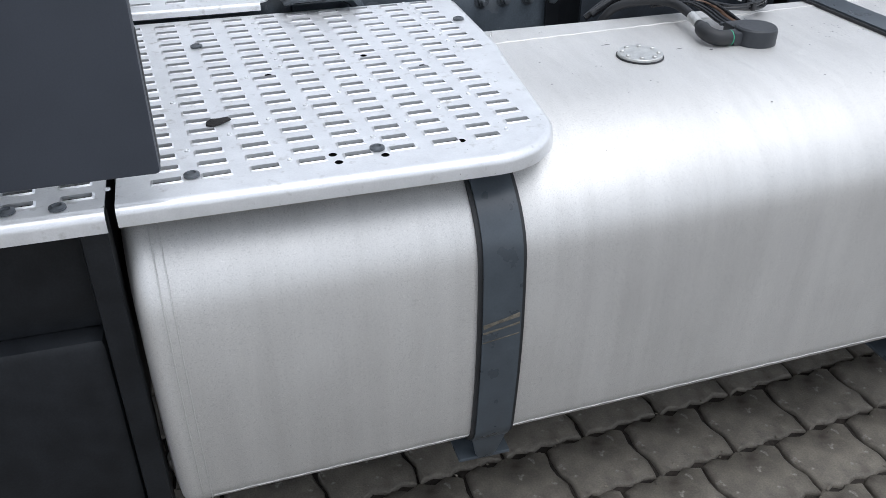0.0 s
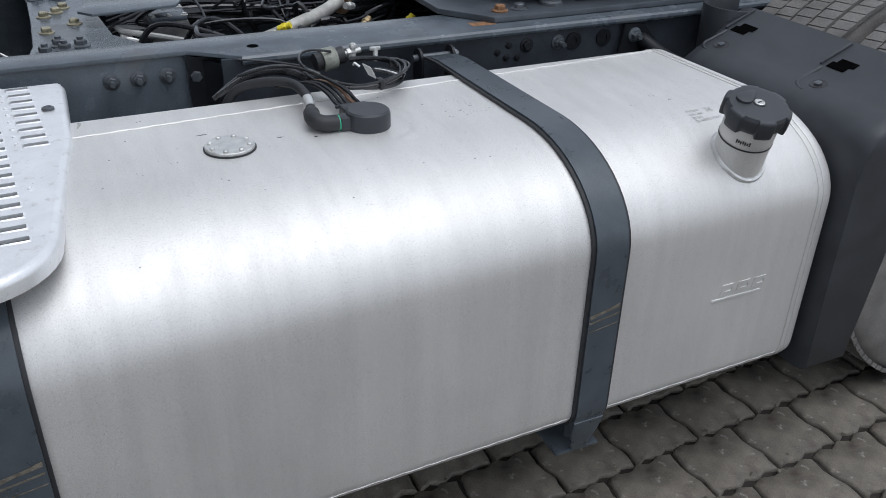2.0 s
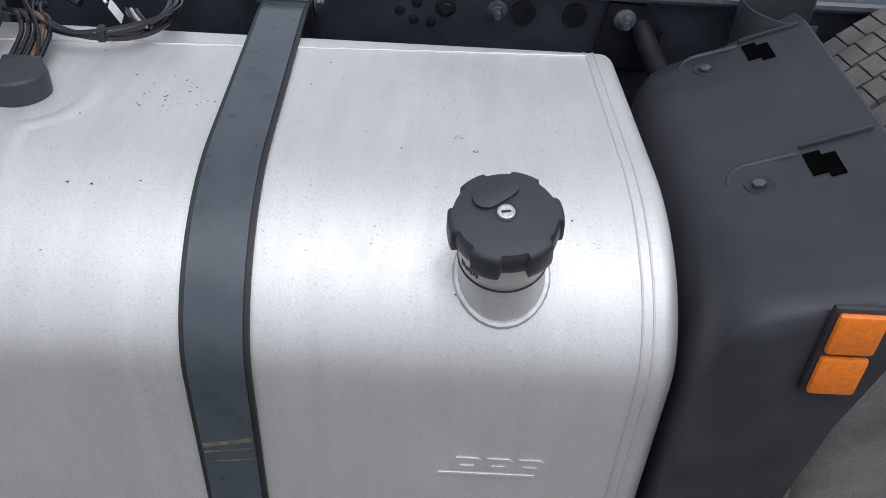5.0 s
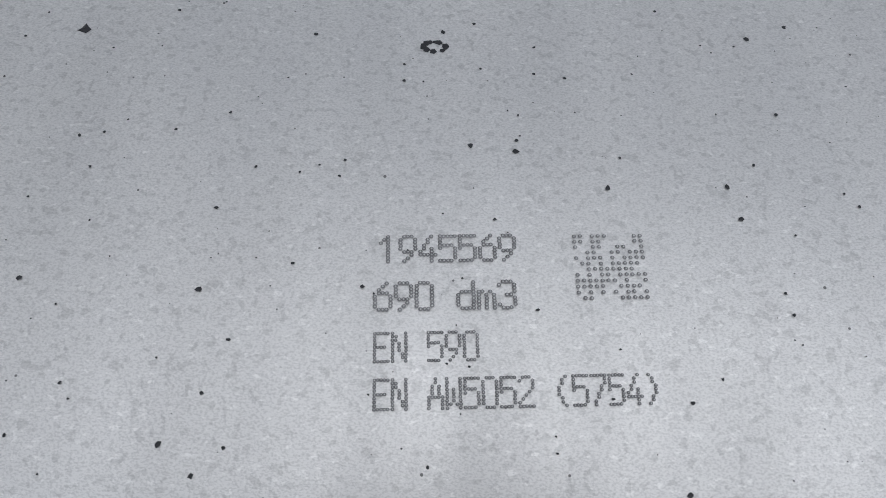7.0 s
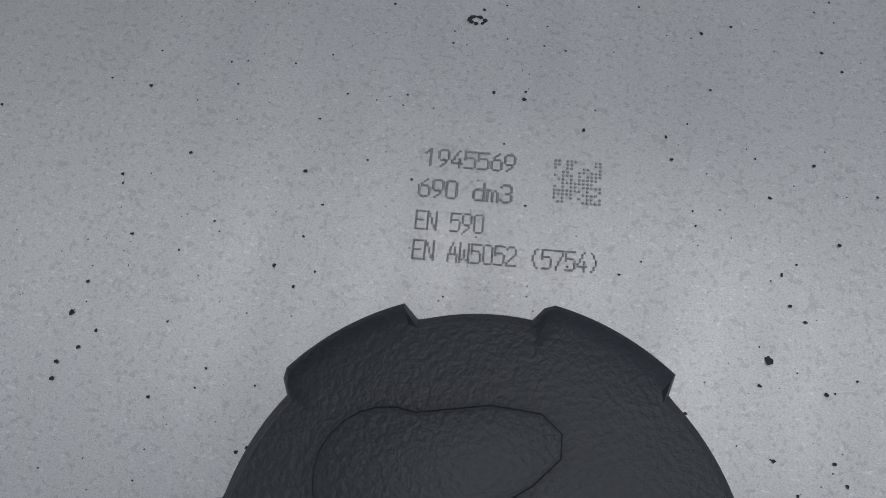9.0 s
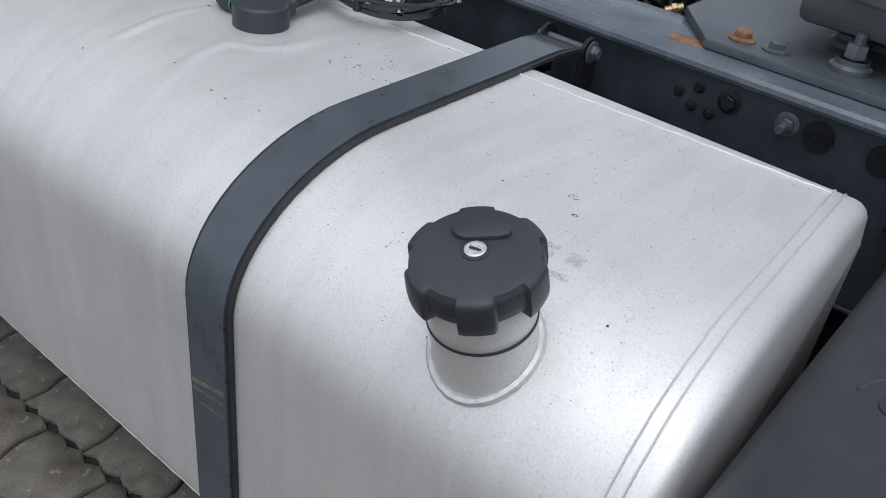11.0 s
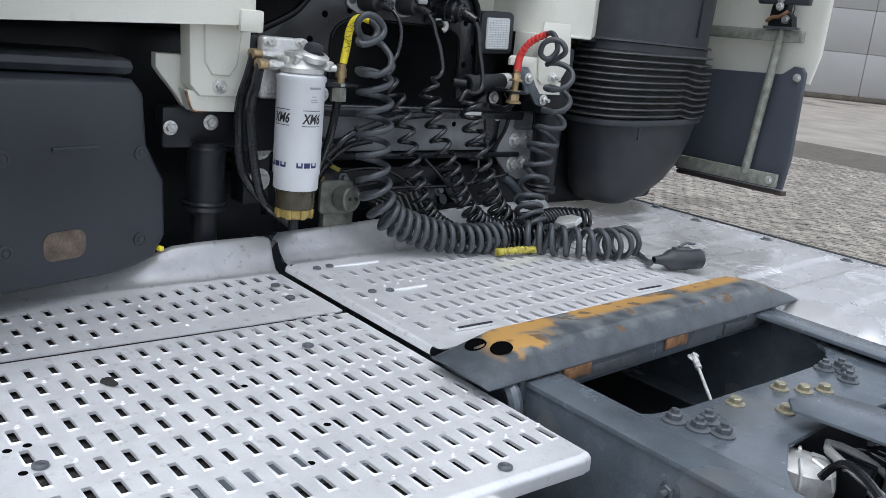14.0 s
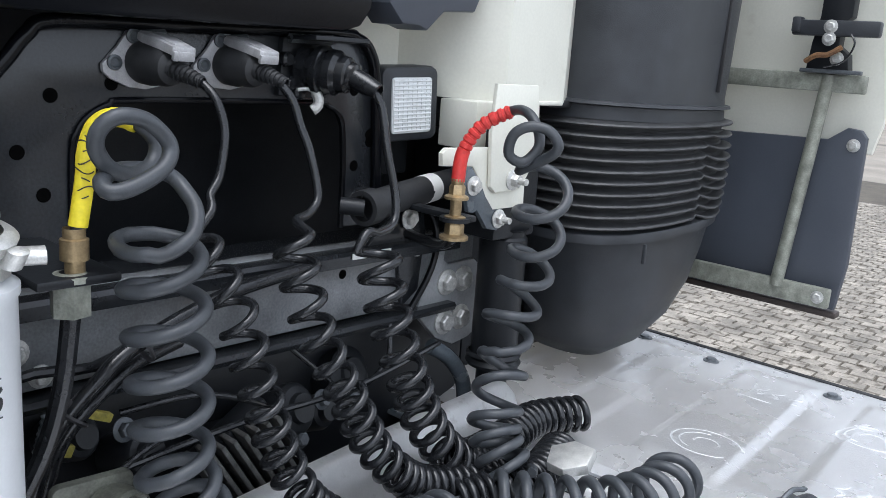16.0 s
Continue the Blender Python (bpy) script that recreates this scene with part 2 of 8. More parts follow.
FARPAVER = material("sandy_concrete_paver", (0.245, 0.222, 0.188), 0.9, 0.0, 0.38, 7, 1.0, 70, spread=0.12)
overlay(FARPAVER, (0.13, 0.115, 0.095), 0.55, 0.72, 0.9, 9, seed=21)
overlay(FARPAVER, (0.10, 0.085, 0.065), 0.56, 0.66, 15, 8, seed=33)
SAND = material("sandy_joint", (0.085, 0.074, 0.058), 0.95, 0.0, 0.3, 5, 0.6, 100)
# black for the shade inside holes, painted on closed surfaces
HOLE_SHADE = material("hole_shade_black", (0.003, 0.003, 0.003), 0.9, 0, 0.1, 50, 0)
HOLE_SHADE.node_tree.nodes["Principled BSDF"].inputs["Specular IOR Level"].default_value = 0.0
PASSIVE = material("yellow_passivated_bolt", (0.34, 0.31, 0.22), 0.42, 0.6, 0.3, 90, 0.15, 500)
GREYCAST = material("dirty_grey_casting", (0.12, 0.12, 0.115), 0.5, 0.3, 0.35, 40, 0.3, 300)
SOIL = material("joint_soil", (0.024, 0.019, 0.015), 0.95, 0.0, 0.4, 30, 0.8, 200)
YARD = material("yard_ground", (0.25, 0.225, 0.19), 0.9, 0.0, 0.25, 0.9, 0.8, 60)
overlay(YARD, (0.07, 0.06, 0.05), 0.6, 0.72, 0.33, 8, seed=6)
WALL = material("white_wall_panel", (0.29, 0.286, 0.278), 0.55, 0.0, 0.05, 0.7, 0.02, 50)
LENS = material("ribbed_lamp_lens", (0.72, 0.74, 0.74), 0.15, 0.0, 0.05, 60, 0.0)
ORANGE = material("orange_reflector", (0.80, 0.20, 0.02), 0.2, 0.0, 0.12, 120, 0.2, 400)
LABEL = material("white_label", (0.75, 0.75, 0.73), 0.5, 0.0, 0.05)
# grey for the shade round each punched dimple
PINHOLE = material("dimple_shade", (0.27, 0.265, 0.26), 0.6, 0.3, 0.2, 300, 0)
MUSTARD = material("soiled_mustard_clip", (0.30, 0.26, 0.05), 0.5, 0.0, 0.4, 60)
OLIVE = material("olive_grey_bracket", (0.26, 0.27, 0.23), 0.5, 0.3, 0.3, 40, 0.3, 300)


# ---- building helpers ----
def thing(name, label, category, at=(0, 0, 0), group="", kind=""):
    ob = new(name)
    ob.empty_display_size = 0.05
    ob.location = at
    return tagged(ob, label, category, group, kind)


def mesh_of(name, bm, mat, angle=35):
    me = bpy.data.meshes.new(name)
    bmesh.ops.recalc_face_normals(bm, faces=bm.faces)
    bm.to_mesh(me)
    bm.free()
    me.materials.append(mat)
    me.shade_smooth()
    me.set_sharp_from_angle(angle=radians(angle))
    return me


def place_of(ob):
    m = Matrix.Translation(ob.location)
    return place_of(ob.parent) @ m if ob.parent and ob.parent.type == "EMPTY" else m


def part(name, bm, mat, parent, label="", angle=35):
    """One mesh, in the world's metres, as a part of a thing."""
    ob = new(name, mesh_of(name, bm, mat, angle))
    root = parent
    while root.parent:
        root = root.parent
    ob.parent = parent
    ob.matrix_parent_inverse = Matrix.Translation(root.location).inverted() if parent is root else Matrix()
    return tagged(ob, label)


def single(name, bm, mat, label, category, group="", kind="", angle=35):
    """A thing that is one mesh."""
    return tagged(new(name, mesh_of(name, bm, mat, angle)), label, category, group, kind)


def add_box(bm, lo, hi, bevel=0.0, seg=2, m=None):
    r = bmesh.ops.create_cube(bm, size=1.0)
    vs = r["verts"]
    for v in vs:
        v.co = Vector([lo[i] + (v.co[i] + 0.5) * (hi[i] - lo[i]) for i in range(3)])
    if bevel:
        es = list({e for v in vs for e in v.link_edges})
        out = bmesh.ops.bevel(bm, geom=es, offset=bevel, segments=seg, affect="EDGES", profile=0.5)
        vs = list({v for f in out["faces"] for v in f.verts} | {v for v in vs if v.is_valid})
    if m is not None:
        bmesh.ops.transform(bm, matrix=m, verts=vs)
    return bm


def frame_of(p0, p1):
    z = (Vector(p1) - Vector(p0)).normalized()
    x = z.orthogonal().normalized()
    return x, z.cross(x), z


def add_lathe(bm, profile, origin, axis, seg=32):
    """profile: rows of (radius, height along the axis)."""
    o = Vector(origin)
    x, y, z = frame_of((0, 0, 0), axis)
    rings = []
    for r, h in profile:
        if r < 1e-6:
            rings.append([bm.verts.new(o + z * h)])
        else:
            rings.append([bm.verts.new(o + z * h + (x * math.cos(a) + y * math.sin(a)) * r) for a in (2 * math.pi * k / seg for k in range(seg))])
    for a, b in zip(rings, rings[1:]):
        if len(a) == 1 and len(b) == 1:
            continue
        for k in range(seg):
            k2 = (k + 1) % seg
            if len(a) == 1:
                bm.faces.new((a[0], b[k], b[k2]))
            elif len(b) == 1:
                bm.faces.new((a[k], b[0], a[k2]))
            else:
                bm.faces.new((a[k], b[k], b[k2], a[k2]))
    return bm


def add_rod(bm, p0, p1, r, seg=16, r1=None):
    d = (Vector(p1) - Vector(p0)).length
    r1 = r if r1 is None else r1
    return add_lathe(bm, ((0, 0), (r, 0), (r1, d), (0, d)), p0, Vector(p1) - Vector(p0), seg)


def spline(points, step=0.02, closed=False):
    """A smooth line through the points, in even short steps."""
    p = [Vector(q) for q in points]
    if len(p) < 3:
        p = [p[0], (p[0] + p[-1]) / 2, p[-1]]
    out = []
    for i in range(len(p) - 1):
        a, b, c, d = p[max(i - 1, 0)], p[i], p[i + 1], p[min(i + 2, len(p) - 1)]
        n = max(2, int((c - b).length / step))
        for k in range(n):
            t = k / n
            out.append(0.5 * ((2 * b) + (c - a) * t + (2 * a - 5 * b + 4 * c - d) * t * t + (3 * b - a - 3 * c + d) * t**3))
    return out + [p[-1]]


def add_tube(bm, line, r, seg=8, caps=True):
    line = [Vector(q) for q in line]
    n = len(line)
    x = (line[1] - line[0]).orthogonal().normalized()
    rings = []
    for i, q in enumerate(line):
        t = (line[min(i + 1, n - 1)] - line[max(i - 1, 0)]).normalized()
        x = (x - t * x.dot(t)).normalized()
        y = t.cross(x)
        rr = r(i / (n - 1)) if callable(r) else r
        rings.append([bm.verts.new(q + (x * math.cos(a) + y * math.sin(a)) * rr) for a in (2 * math.pi * k / seg for k in range(seg))])
    for a, b in zip(rings, rings[1:]):
        for k in range(seg):
            bm.faces.new((a[k], a[(k + 1) % seg], b[(k + 1) % seg], b[k]))
    if caps:
        bm.faces.new(rings[0][::-1])
        bm.faces.new(rings[-1])
    return bm


def helix(points, radius, pitch, per_turn=16, wobble=0.0, phase=0.0):
    """A helix wound round a smooth line; radius and pitch may follow the way along it (0 to 1)."""
    axis = spline(points, 0.006)
    out, angle = [], phase
    x = (axis[1] - axis[0]).orthogonal().normalized()
    total = sum((b - a).length for a, b in zip(axis, axis[1:]))
    gone = 0.0
    for i in range(len(axis) - 1):
        a, b = axis[i], axis[i + 1]
        t = (axis[min(i + 2, len(axis) - 1)] - axis[max(i - 1, 0)]).normalized()
        x = (x - t * x.dot(t)).normalized()
        y = t.cross(x)
        d = (b - a).length
        u = gone / total
        p = pitch(u) if callable(pitch) else pitch
        rad = radius(u) if callable(radius) else radius
        turn = 2 * math.pi * d / p
        n = max(1, math.ceil(turn / (2 * math.pi / per_turn)))
        for k in range(n):
            ang = angle + turn * k / n
            w = 1 + wobble * noise.noise(Vector((gone * 9 + k * 0.01, phase, radius(0) if callable(radius) else radius)))
            out.append(a.lerp(b, k / n) + (x * math.cos(ang) + y * math.sin(ang)) * rad * w)
        angle += turn
        gone += d
    return out


def add_outline(bm, outline, z0, z1, m, holes=(), bevel=0.0, seg=2):
    """A plate of any outline (x, y), with holes, from height z0 to z1, laid by the pose m."""
    edges = []
    for loop in (outline, *holes):
        vs = [bm.verts.new((p[0], p[1], z1)) for p in loop]
        edges += [bm.edges.new((vs[i], vs[(i + 1) % len(vs)])) for i in range(len(vs))]
    if holes:
        faces = [g for g in bmesh.ops.triangle_fill(bm, edges=edges, use_beauty=True, normal=(0, 0, 1))["geom"] if isinstance(g, bmesh.types.BMFace)]
    else:
        faces = [bm.faces.new([e.verts[0] for e in edges])]
    rim = set(edges)
    out = bmesh.ops.extrude_face_region(bm, geom=faces, use_keep_orig=True)
    low = [g for g in out["geom"] if isinstance(g, bmesh.types.BMVert)]
    for v in low:
        v.co.z = z0
    own = {v for e in edges for v in e.verts} | set(low)
    if bevel:
        some = [e for e in edges if e.is_valid][: len(outline)]
        got = bmesh.ops.bevel(bm, geom=some, offset=bevel, segments=seg, affect="EDGES", profile=0.5)
        own = {v for v in own if v.is_valid} | {v for f in got["faces"] for v in f.verts}
    bmesh.ops.transform(bm, matrix=m, verts=list(own))
    return bm


def round_rect(x0, x1, y0, y1, r, n=5):
    rs = r if isinstance(r, (tuple, list)) else (r,) * 4
    out = []
    for (cx, cy), a0, q in zip(((x0, y0), (x1, y0), (x1, y1), (x0, y1)), (180, 270, 0, 90), rs):
        sx, sy = (1 if cx == x0 else -1), (1 if cy == y0 else -1)
        for k in range(n + 1):
            a = radians(a0 + 90 * k / n)
            out.append((cx + sx * q + q * math.cos(a), cy + sy * q + q * math.sin(a)))
    return out


def axes_pose(at, x, y):
    """The pose whose x and y lie along the given ways."""
    x = Vector(x).normalized()
    z = x.cross(Vector(y)).normalized()
    y = z.cross(x)
    m = Matrix((x, y, z)).transposed().to_4x4()
    m.translation = at
    return m


def add_hex(bm, at, way, r, h, washer=True, stud=0.0):
    """A hexagon head on a flange, and the end of its stud."""
    at, way = Vector(at), Vector(way).normalized()
    if washer:
        add_lathe(bm, ((0, 0), (r * 1.5, 0), (r * 1.5, h * 0.18), (r * 1.05, h * 0.32), (0, h * 0.32)), at, way, 16)
    add_lathe(bm, ((r, h * 0.1), (r, h * 0.85), (r * 0.85, h), (0, h)), at, way, 6)
    if stud:
        add_rod(bm, at + way * h * 0.9, at + way * (h + stud), r * 0.5, 10)
    return bm


def bolt(at, way, r, h, mat, parent, stud=0.0, name="bolt"):
    return part(name, add_hex(bmesh.new(), at, way, r, h, True, stud), mat, parent)


def text_mesh(body, size, bold=0.0, lean=0.0):
    """Flat triangles of a word in the built-in font, in its own plane."""
    cu = bpy.data.curves.new("text", "FONT")
    cu.body, cu.size, cu.resolution_u = body, size, 3
    cu.offset, cu.shear = bold * size, lean
    ob = bpy.data.objects.new("text", cu)
    scene.collection.objects.link(ob)
    me = bpy.data.meshes.new_from_object(ob.evaluated_get(bpy.context.evaluated_depsgraph_get()))
    bpy.data.objects.remove(ob)
    bpy.data.curves.remove(cu)
    return me

# ---- ground ----
GZ = -0.05
bm = bmesh.new()
add_box(bm, (-400, -400, GZ - 0.4), (400, 400, GZ - 0.024))
ground = single("ground", bm, YARD, "dirty concrete yard stretching away, stained with damp patches", "ground", kind="structure")

# ---- fuel tank ----
X0, X1, YO, YB, ZB, ZT = -1.448, 0.588, -0.340, 0.240, 0.230, 0.812


# lifts the underside towards the rear, fitted to the camera's view
VIEW_TILT = 0.045
LEAN = -0.045  # ends sheared to fit the camera's view


def barrel(y, z, x):
    """Swells the outer side, most towards the cab, and tilts the underside, to fit the camera's view."""
    w = max(0.0, min(1.0, (YO + 0.238 - y) / 0.238))
    b = 0.036 * max(0.0, min(1.0, -x / 1.45))
    low = VIEW_TILT * max(0.0, min(1.0, (ZT - z) / (ZT - ZB))) * (x + 0.8) / 2
    return y - b * w * math.sin(math.pi * max(0.0, min(1.0, (z - ZB) / (ZT - ZB)))), z + low


def tank_profile(inset=0.0, n=14, x=-0.4):
    """The tank's cross-section, from the outer bottom, up the side and over the top."""
    out = []
    for cy, cz, a, b, a0, a1 in (
        (YO + 0.06, ZB + 0.06, 0.06, 0.06, 270, 180),
        (YO + 0.238, ZT - 0.17, 0.238, 0.17, 180, 90),
        (YB - 0.045, ZT - 0.045, 0.045, 0.045, 90, 0),
        (YB - 0.10, ZB + 0.10, 0.10, 0.10, 0, -90),
    ):
        for k in range(n + 1):
            t = radians(a0 + (a1 - a0) * k / n)
            out.append(barrel(cy + (a - inset) * math.cos(t), cz + (b - inset) * math.sin(t), x))
        if a1 == 180:
            out += [barrel(YO + inset, ZB + 0.06 + (ZT - ZB - 0.23) * k / 8, x) for k in range(1, 8)]
    return out


def top_at(y, x=0.38):
    """The height of the tank's top or shoulder over a place across it."""
    c = YO + 0.238
    z = ZT if y > c else ZT - 0.17 + 0.17 * math.sqrt(max(0.0, 1 - ((y - c) / 0.238) ** 2))
    return z + VIEW_TILT * (ZT - z) / (ZT - ZB) * (x + 0.8) / 2


def tank_body(x0, x1):
    bm = bmesh.new()
    rows = []
    r = 0.022
    for x, ins in [(x0 - 0.006, 0.05)] + [(x0 + r - r * math.cos(radians(a)), r - r * math.sin(radians(a))) for a in (0, 22, 45, 68, 90)] + [
        (x0 + 0.2 + (x1 - x0 - 0.4) * k / 8, 0.0) for k in range(9)
    ] + [(x1 - r + r * math.sin(radians(a)), r - r * math.cos(radians(a))) for a in (0, 22, 45, 68, 90)] + [(x1 + 0.006, 0.05)]:
        rows.append([bm.verts.new((x + LEAN * (y - YO), y, z)) for y, z in tank_profile(ins, 14, x)])
    n = len(rows[0])
    for a, b in zip(rows, rows[1:]):
        for k in range(n):
            bm.faces.new((a[k], a[(k + 1) % n], b[(k + 1) % n], b[k]))
    bm.faces.new(rows[0][::-1])
    bm.faces.new(rows[-1])
    return bm


def weld_ring(x, r=0.0032, out=0.0006):
    bm = bmesh.new()
    pr = tank_profile(-out, 14, x)
    pts = [Vector((x + LEAN * (y - YO) + 0.0008 * noise.noise(Vector((i * 0.9, x, 0))), y, z)) for i, (y, z) in enumerate(pr)]
    return add_tube(bm, pts + [pts[0]], r, 6)


tank = thing("fuel_tank", "large brushed aluminium diesel tank with rounded shoulders, lightly spotted", "fuel tank", (-0.45, 0, ZB))
body = part("tank_body", tank_body(X0, X1), ALU, tank, angle=50)
for x in (X0 + 0.034, X0 + 0.047, X1 - 0.033, X1 - 0.046):
    part("weld_seam", weld_ring(x, 0.0013), ALU, tank, "thin raised weld bead")
bm = bmesh.new()
add_tube(bm, [(X0 + 0.05 + (X1 - X0 - 0.12) * k / 120, 0.1667 + 0.055 * (X0 + 0.05 + (X1 - X0 - 0.12) * k / 120) + 0.0012 * math.sin(k * 1.7), ZT + 0.0004) for k in range(121)], 0.0020, 6)
part("weld_seam", bm, ALU, tank)
bm = bmesh.new()
zl = ZB + 0.06 - 0.06 * math.sin(radians(20))
ye = YO + 0.06 - 0.06 * math.cos(radians(20))
add_tube(bm, [(x, *barrel(ye, zl + 0.001 * math.sin(x * 126), x)) for x in np.linspace(X0 + 0.05, X1 - 0.05, 121)], 0.0011, 6)
part("weld_seam", bm, ALU, tank)

# pressed swirl round the sender: a low soft ridge that runs out over the shoulder
bm = bmesh.new()
SX, SY = -0.278, -0.005


def soft_ridge(bm, line, half, high):
    """A low rounded swelling that lies on the tank's top along a line, fading at both ends."""
    pts = spline([(x, y, 0) for x, y in line], 0.008)
    rows = []
    n = len(pts)
    for i, q in enumerate(pts):
        t = (pts[min(i + 1, n - 1)] - pts[max(i - 1, 0)]).normalized()
        o = Vector((t.y, -t.x, 0))
        f = math.sin(math.pi * min(1.0, i / (n - 1))) ** 0.5 if 0 < i < n - 1 else 0.0
        row = []
        for u in (-1, -0.7, -0.4, -0.15, 0.15, 0.4, 0.7, 1):
            v = q + o * u * half
            row.append(bm.verts.new((v.x, v.y, top_at(v.y) - 0.0003 + high * f * (math.cos(math.pi * u) + 1) / 2)))
        rows.append(row)
    for a, b in zip(rows, rows[1:]):
        for k in range(7):
            bm.faces.new((a[k], a[k + 1], b[k + 1], b[k]))


ring = [(SX + 0.020 + 0.088 * math.cos(radians(a)), SY + 0.088 * math.sin(radians(a))) for a in range(-70, 100, 10)]
soft_ridge(bm, [(SX + 0.080, SY - 0.20), (SX + 0.060, SY - 0.16), (SX + 0.05, SY - 0.115)] + ring, 0.019, 0.0024)
soft_ridge(bm, [(SX - 0.075, SY - 0.19), (SX - 0.07, SY - 0.16), (SX - 0.078, SY - 0.12), (SX - 0.085, SY - 0.07), (SX - 0.08, SY - 0.01)], 0.0150, 0.0022)
part("pressed_rib", bm, ALU, tank, "shallow pressed rib round the sender", angle=180)

# embossed mark on the side: three plain blocks over a bar
bm = bmesh.new()
E0, EZ = 0.325, 0.478
YM = barrel(YO, EZ + 0.02, 0.38)[0]
for k in range(3):
    x = E0 + 0.012 + k * 0.040
    pts = [(x, EZ + 0.016), (x + 0.030, EZ + 0.016), (x + 0.036, EZ + 0.022), (x + 0.036, EZ + 0.034), (x + 0.032, EZ + 0.038), (x + 0.004, EZ + 0.038)]
    hole = [(x + 0.009, EZ + 0.023), (x + 0.028, EZ + 0.023), (x + 0.028, EZ + 0.031), (x + 0.011, EZ + 0.031)]
    add_outline(bm, pts, -0.006, 0.0015, axes_pose((0, YM, 0), (1, 0, 0), (0, 0, 1)), [hole])
add_box(bm, (E0 - 0.006, YM - 0.0015, EZ), (E0 + 0.118, YM + 0.006, EZ + 0.008), 0.001)
part("embossed_mark", bm, ALU, tank)

# stamped lettering: rows of punched dots
bm = bmesh.new()


GLYPHS = {
    "0": ".###. #...# #...# #...# #...# #...# #...# #...# .###.",
    "1": "..#.. .##.. #.#.. ..#.. ..#.. ..#.. ..#.. ..#.. ..#..",
    "2": ".###. #...# ....# ....# ...#. ..#.. .#... #.... #####",
    "3": ".###. #...# ....# ....# ..##. ....# ....# #...# .###.",
    "4": "...#. ..#.. ..#.. .#... .#.#. #..#. ##### ...#. ...#.",
    "5": "##### #.... #.... ####. #...# ....# ....# ....# ####.",
    "6": "...#. ..#.. .#... .###. #...# #...# #...# #...# .###.",
    "7": "##### ....# ....# ...#. ...#. ..#.. ..#.. .#... .#...",
    "9": ".###. #...# #...# #...# #...# .###. ...#. ..#.. .#...",
    "A": "..#.. ..#.. .#.#. .#.#. .#.#. ##### #...# #...# #...#",
    "E": "##### #.... #.... #.... ####. #.... #.... #.... #####",
    "N": "#...# ##..# ##..# #.#.# #.#.# #.#.# #..## #..## #...#",
    "W": "#...# #...# #...# #.#.# #.#.# #.#.# #.#.# ##.## #...#",
    "d": "....# ....# ....# .#### #...# #...# #...# #...# .####",
    "m": "..... ..... ..... ##.#. #.#.# #.#.# #.#.# #.#.# #.#.#",
    "(": "...#. ..#.. ..#.. .#... .#... .#... ..#.. ..#.. ...#.",
    ")": ".#... ..#.. ..#.. ...#. ...#. ...#. ..#.. ..#.. .#...",
}
rings = bmesh.new()


def punch(bm, x, y, r=0.00053):
    """One dimple: its shade painted as a dark ring, its glint as a bright dot."""
    z = top_at(y, x) + 0.00022
    x, y = x + rnd_dot.uniform(-0.00005, 0.00005), y + rnd_dot.uniform(-0.00005, 0.00005)
    ang = [k * math.pi / 4 for k in range(8)]
    outer = [rings.verts.new((x + r * math.cos(a), y + r * math.sin(a), z - 0.0001)) for a in ang]
    inner = [rings.verts.new((x + r * 0.46 * math.cos(a), y + r * 0.46 * math.sin(a), z + 0.0001)) for a in ang]
    for k in range(8):
        rings.faces.new((outer[k], outer[(k + 1) % 8], inner[(k + 1) % 8], inner[k]))
    c = bm.verts.new((x, y, z + 0.0002))
    vs = [bm.verts.new((x + r * 0.44 * math.cos(a), y + r * 0.44 * math.sin(a), z)) for a in ang]
    for k in range(8):
        bm.faces.new((vs[k], vs[(k + 1) % 8], c))


def stamp(bm, body, x0, y0, height, pitch, way, r):
    """Punches a row of characters from their dot patterns, each in a cell of one width."""
    for i, ch in enumerate(body):
        for j, row in enumerate(GLYPHS.get(ch, "").split()):
            for k, on in enumerate(row):
                if on == "#":
                    u, v = i * pitch + k * pitch * 0.74 / 4, height * (8 - j) / 8
                    punch(bm, x0 + u * way[0] - v * way[1], y0 + u * way[1] + v * way[0], r)


rnd_dot = random.Random(9)
WAY = (math.cos(radians(STAMP_TURN)), math.sin(radians(STAMP_TURN)))
for body_text, u, v, pitch in (("1945569", 0.0004, 0.0, 0.00462), ("690 dm3", -0.0008, -0.0115, 0.00472), ("EN 590", -0.0008, -0.0231, 0.00399), ("EN AW5052 (5754)", -0.0008, -0.0333, 0.00397)):
    stamp(bm, body_text, STAMP[0] + u * WAY[0] - v * WAY[1], STAMP[1] + u * WAY[1] + v * WAY[0], 0.0062, pitch, WAY, 0.00053 if v > -0.02 else 0.00043)
# a plain block of scattered dots
for i in range(12):
    for j in range(12):
        u, v = 0.0457 + i * 0.00142, -0.0096 + j * 0.00139
        if rnd_dot.random() < 0.66:
            punch(bm, STAMP[0] + u * WAY[0] - v * WAY[1], STAMP[1] + u * WAY[1] + v * WAY[0])
# glint and shade of the dimples, each in its own colour
part("dimple_bottom", bm, CAST, tank, "bright dots painted as the glint in the punched dots")["kind"] = "stuff"
part("stamped_lettering", rings, PINHOLE, tank, "dot-punched lettering, its dimples' shade painted as grey rings")["kind"] = "stuff"

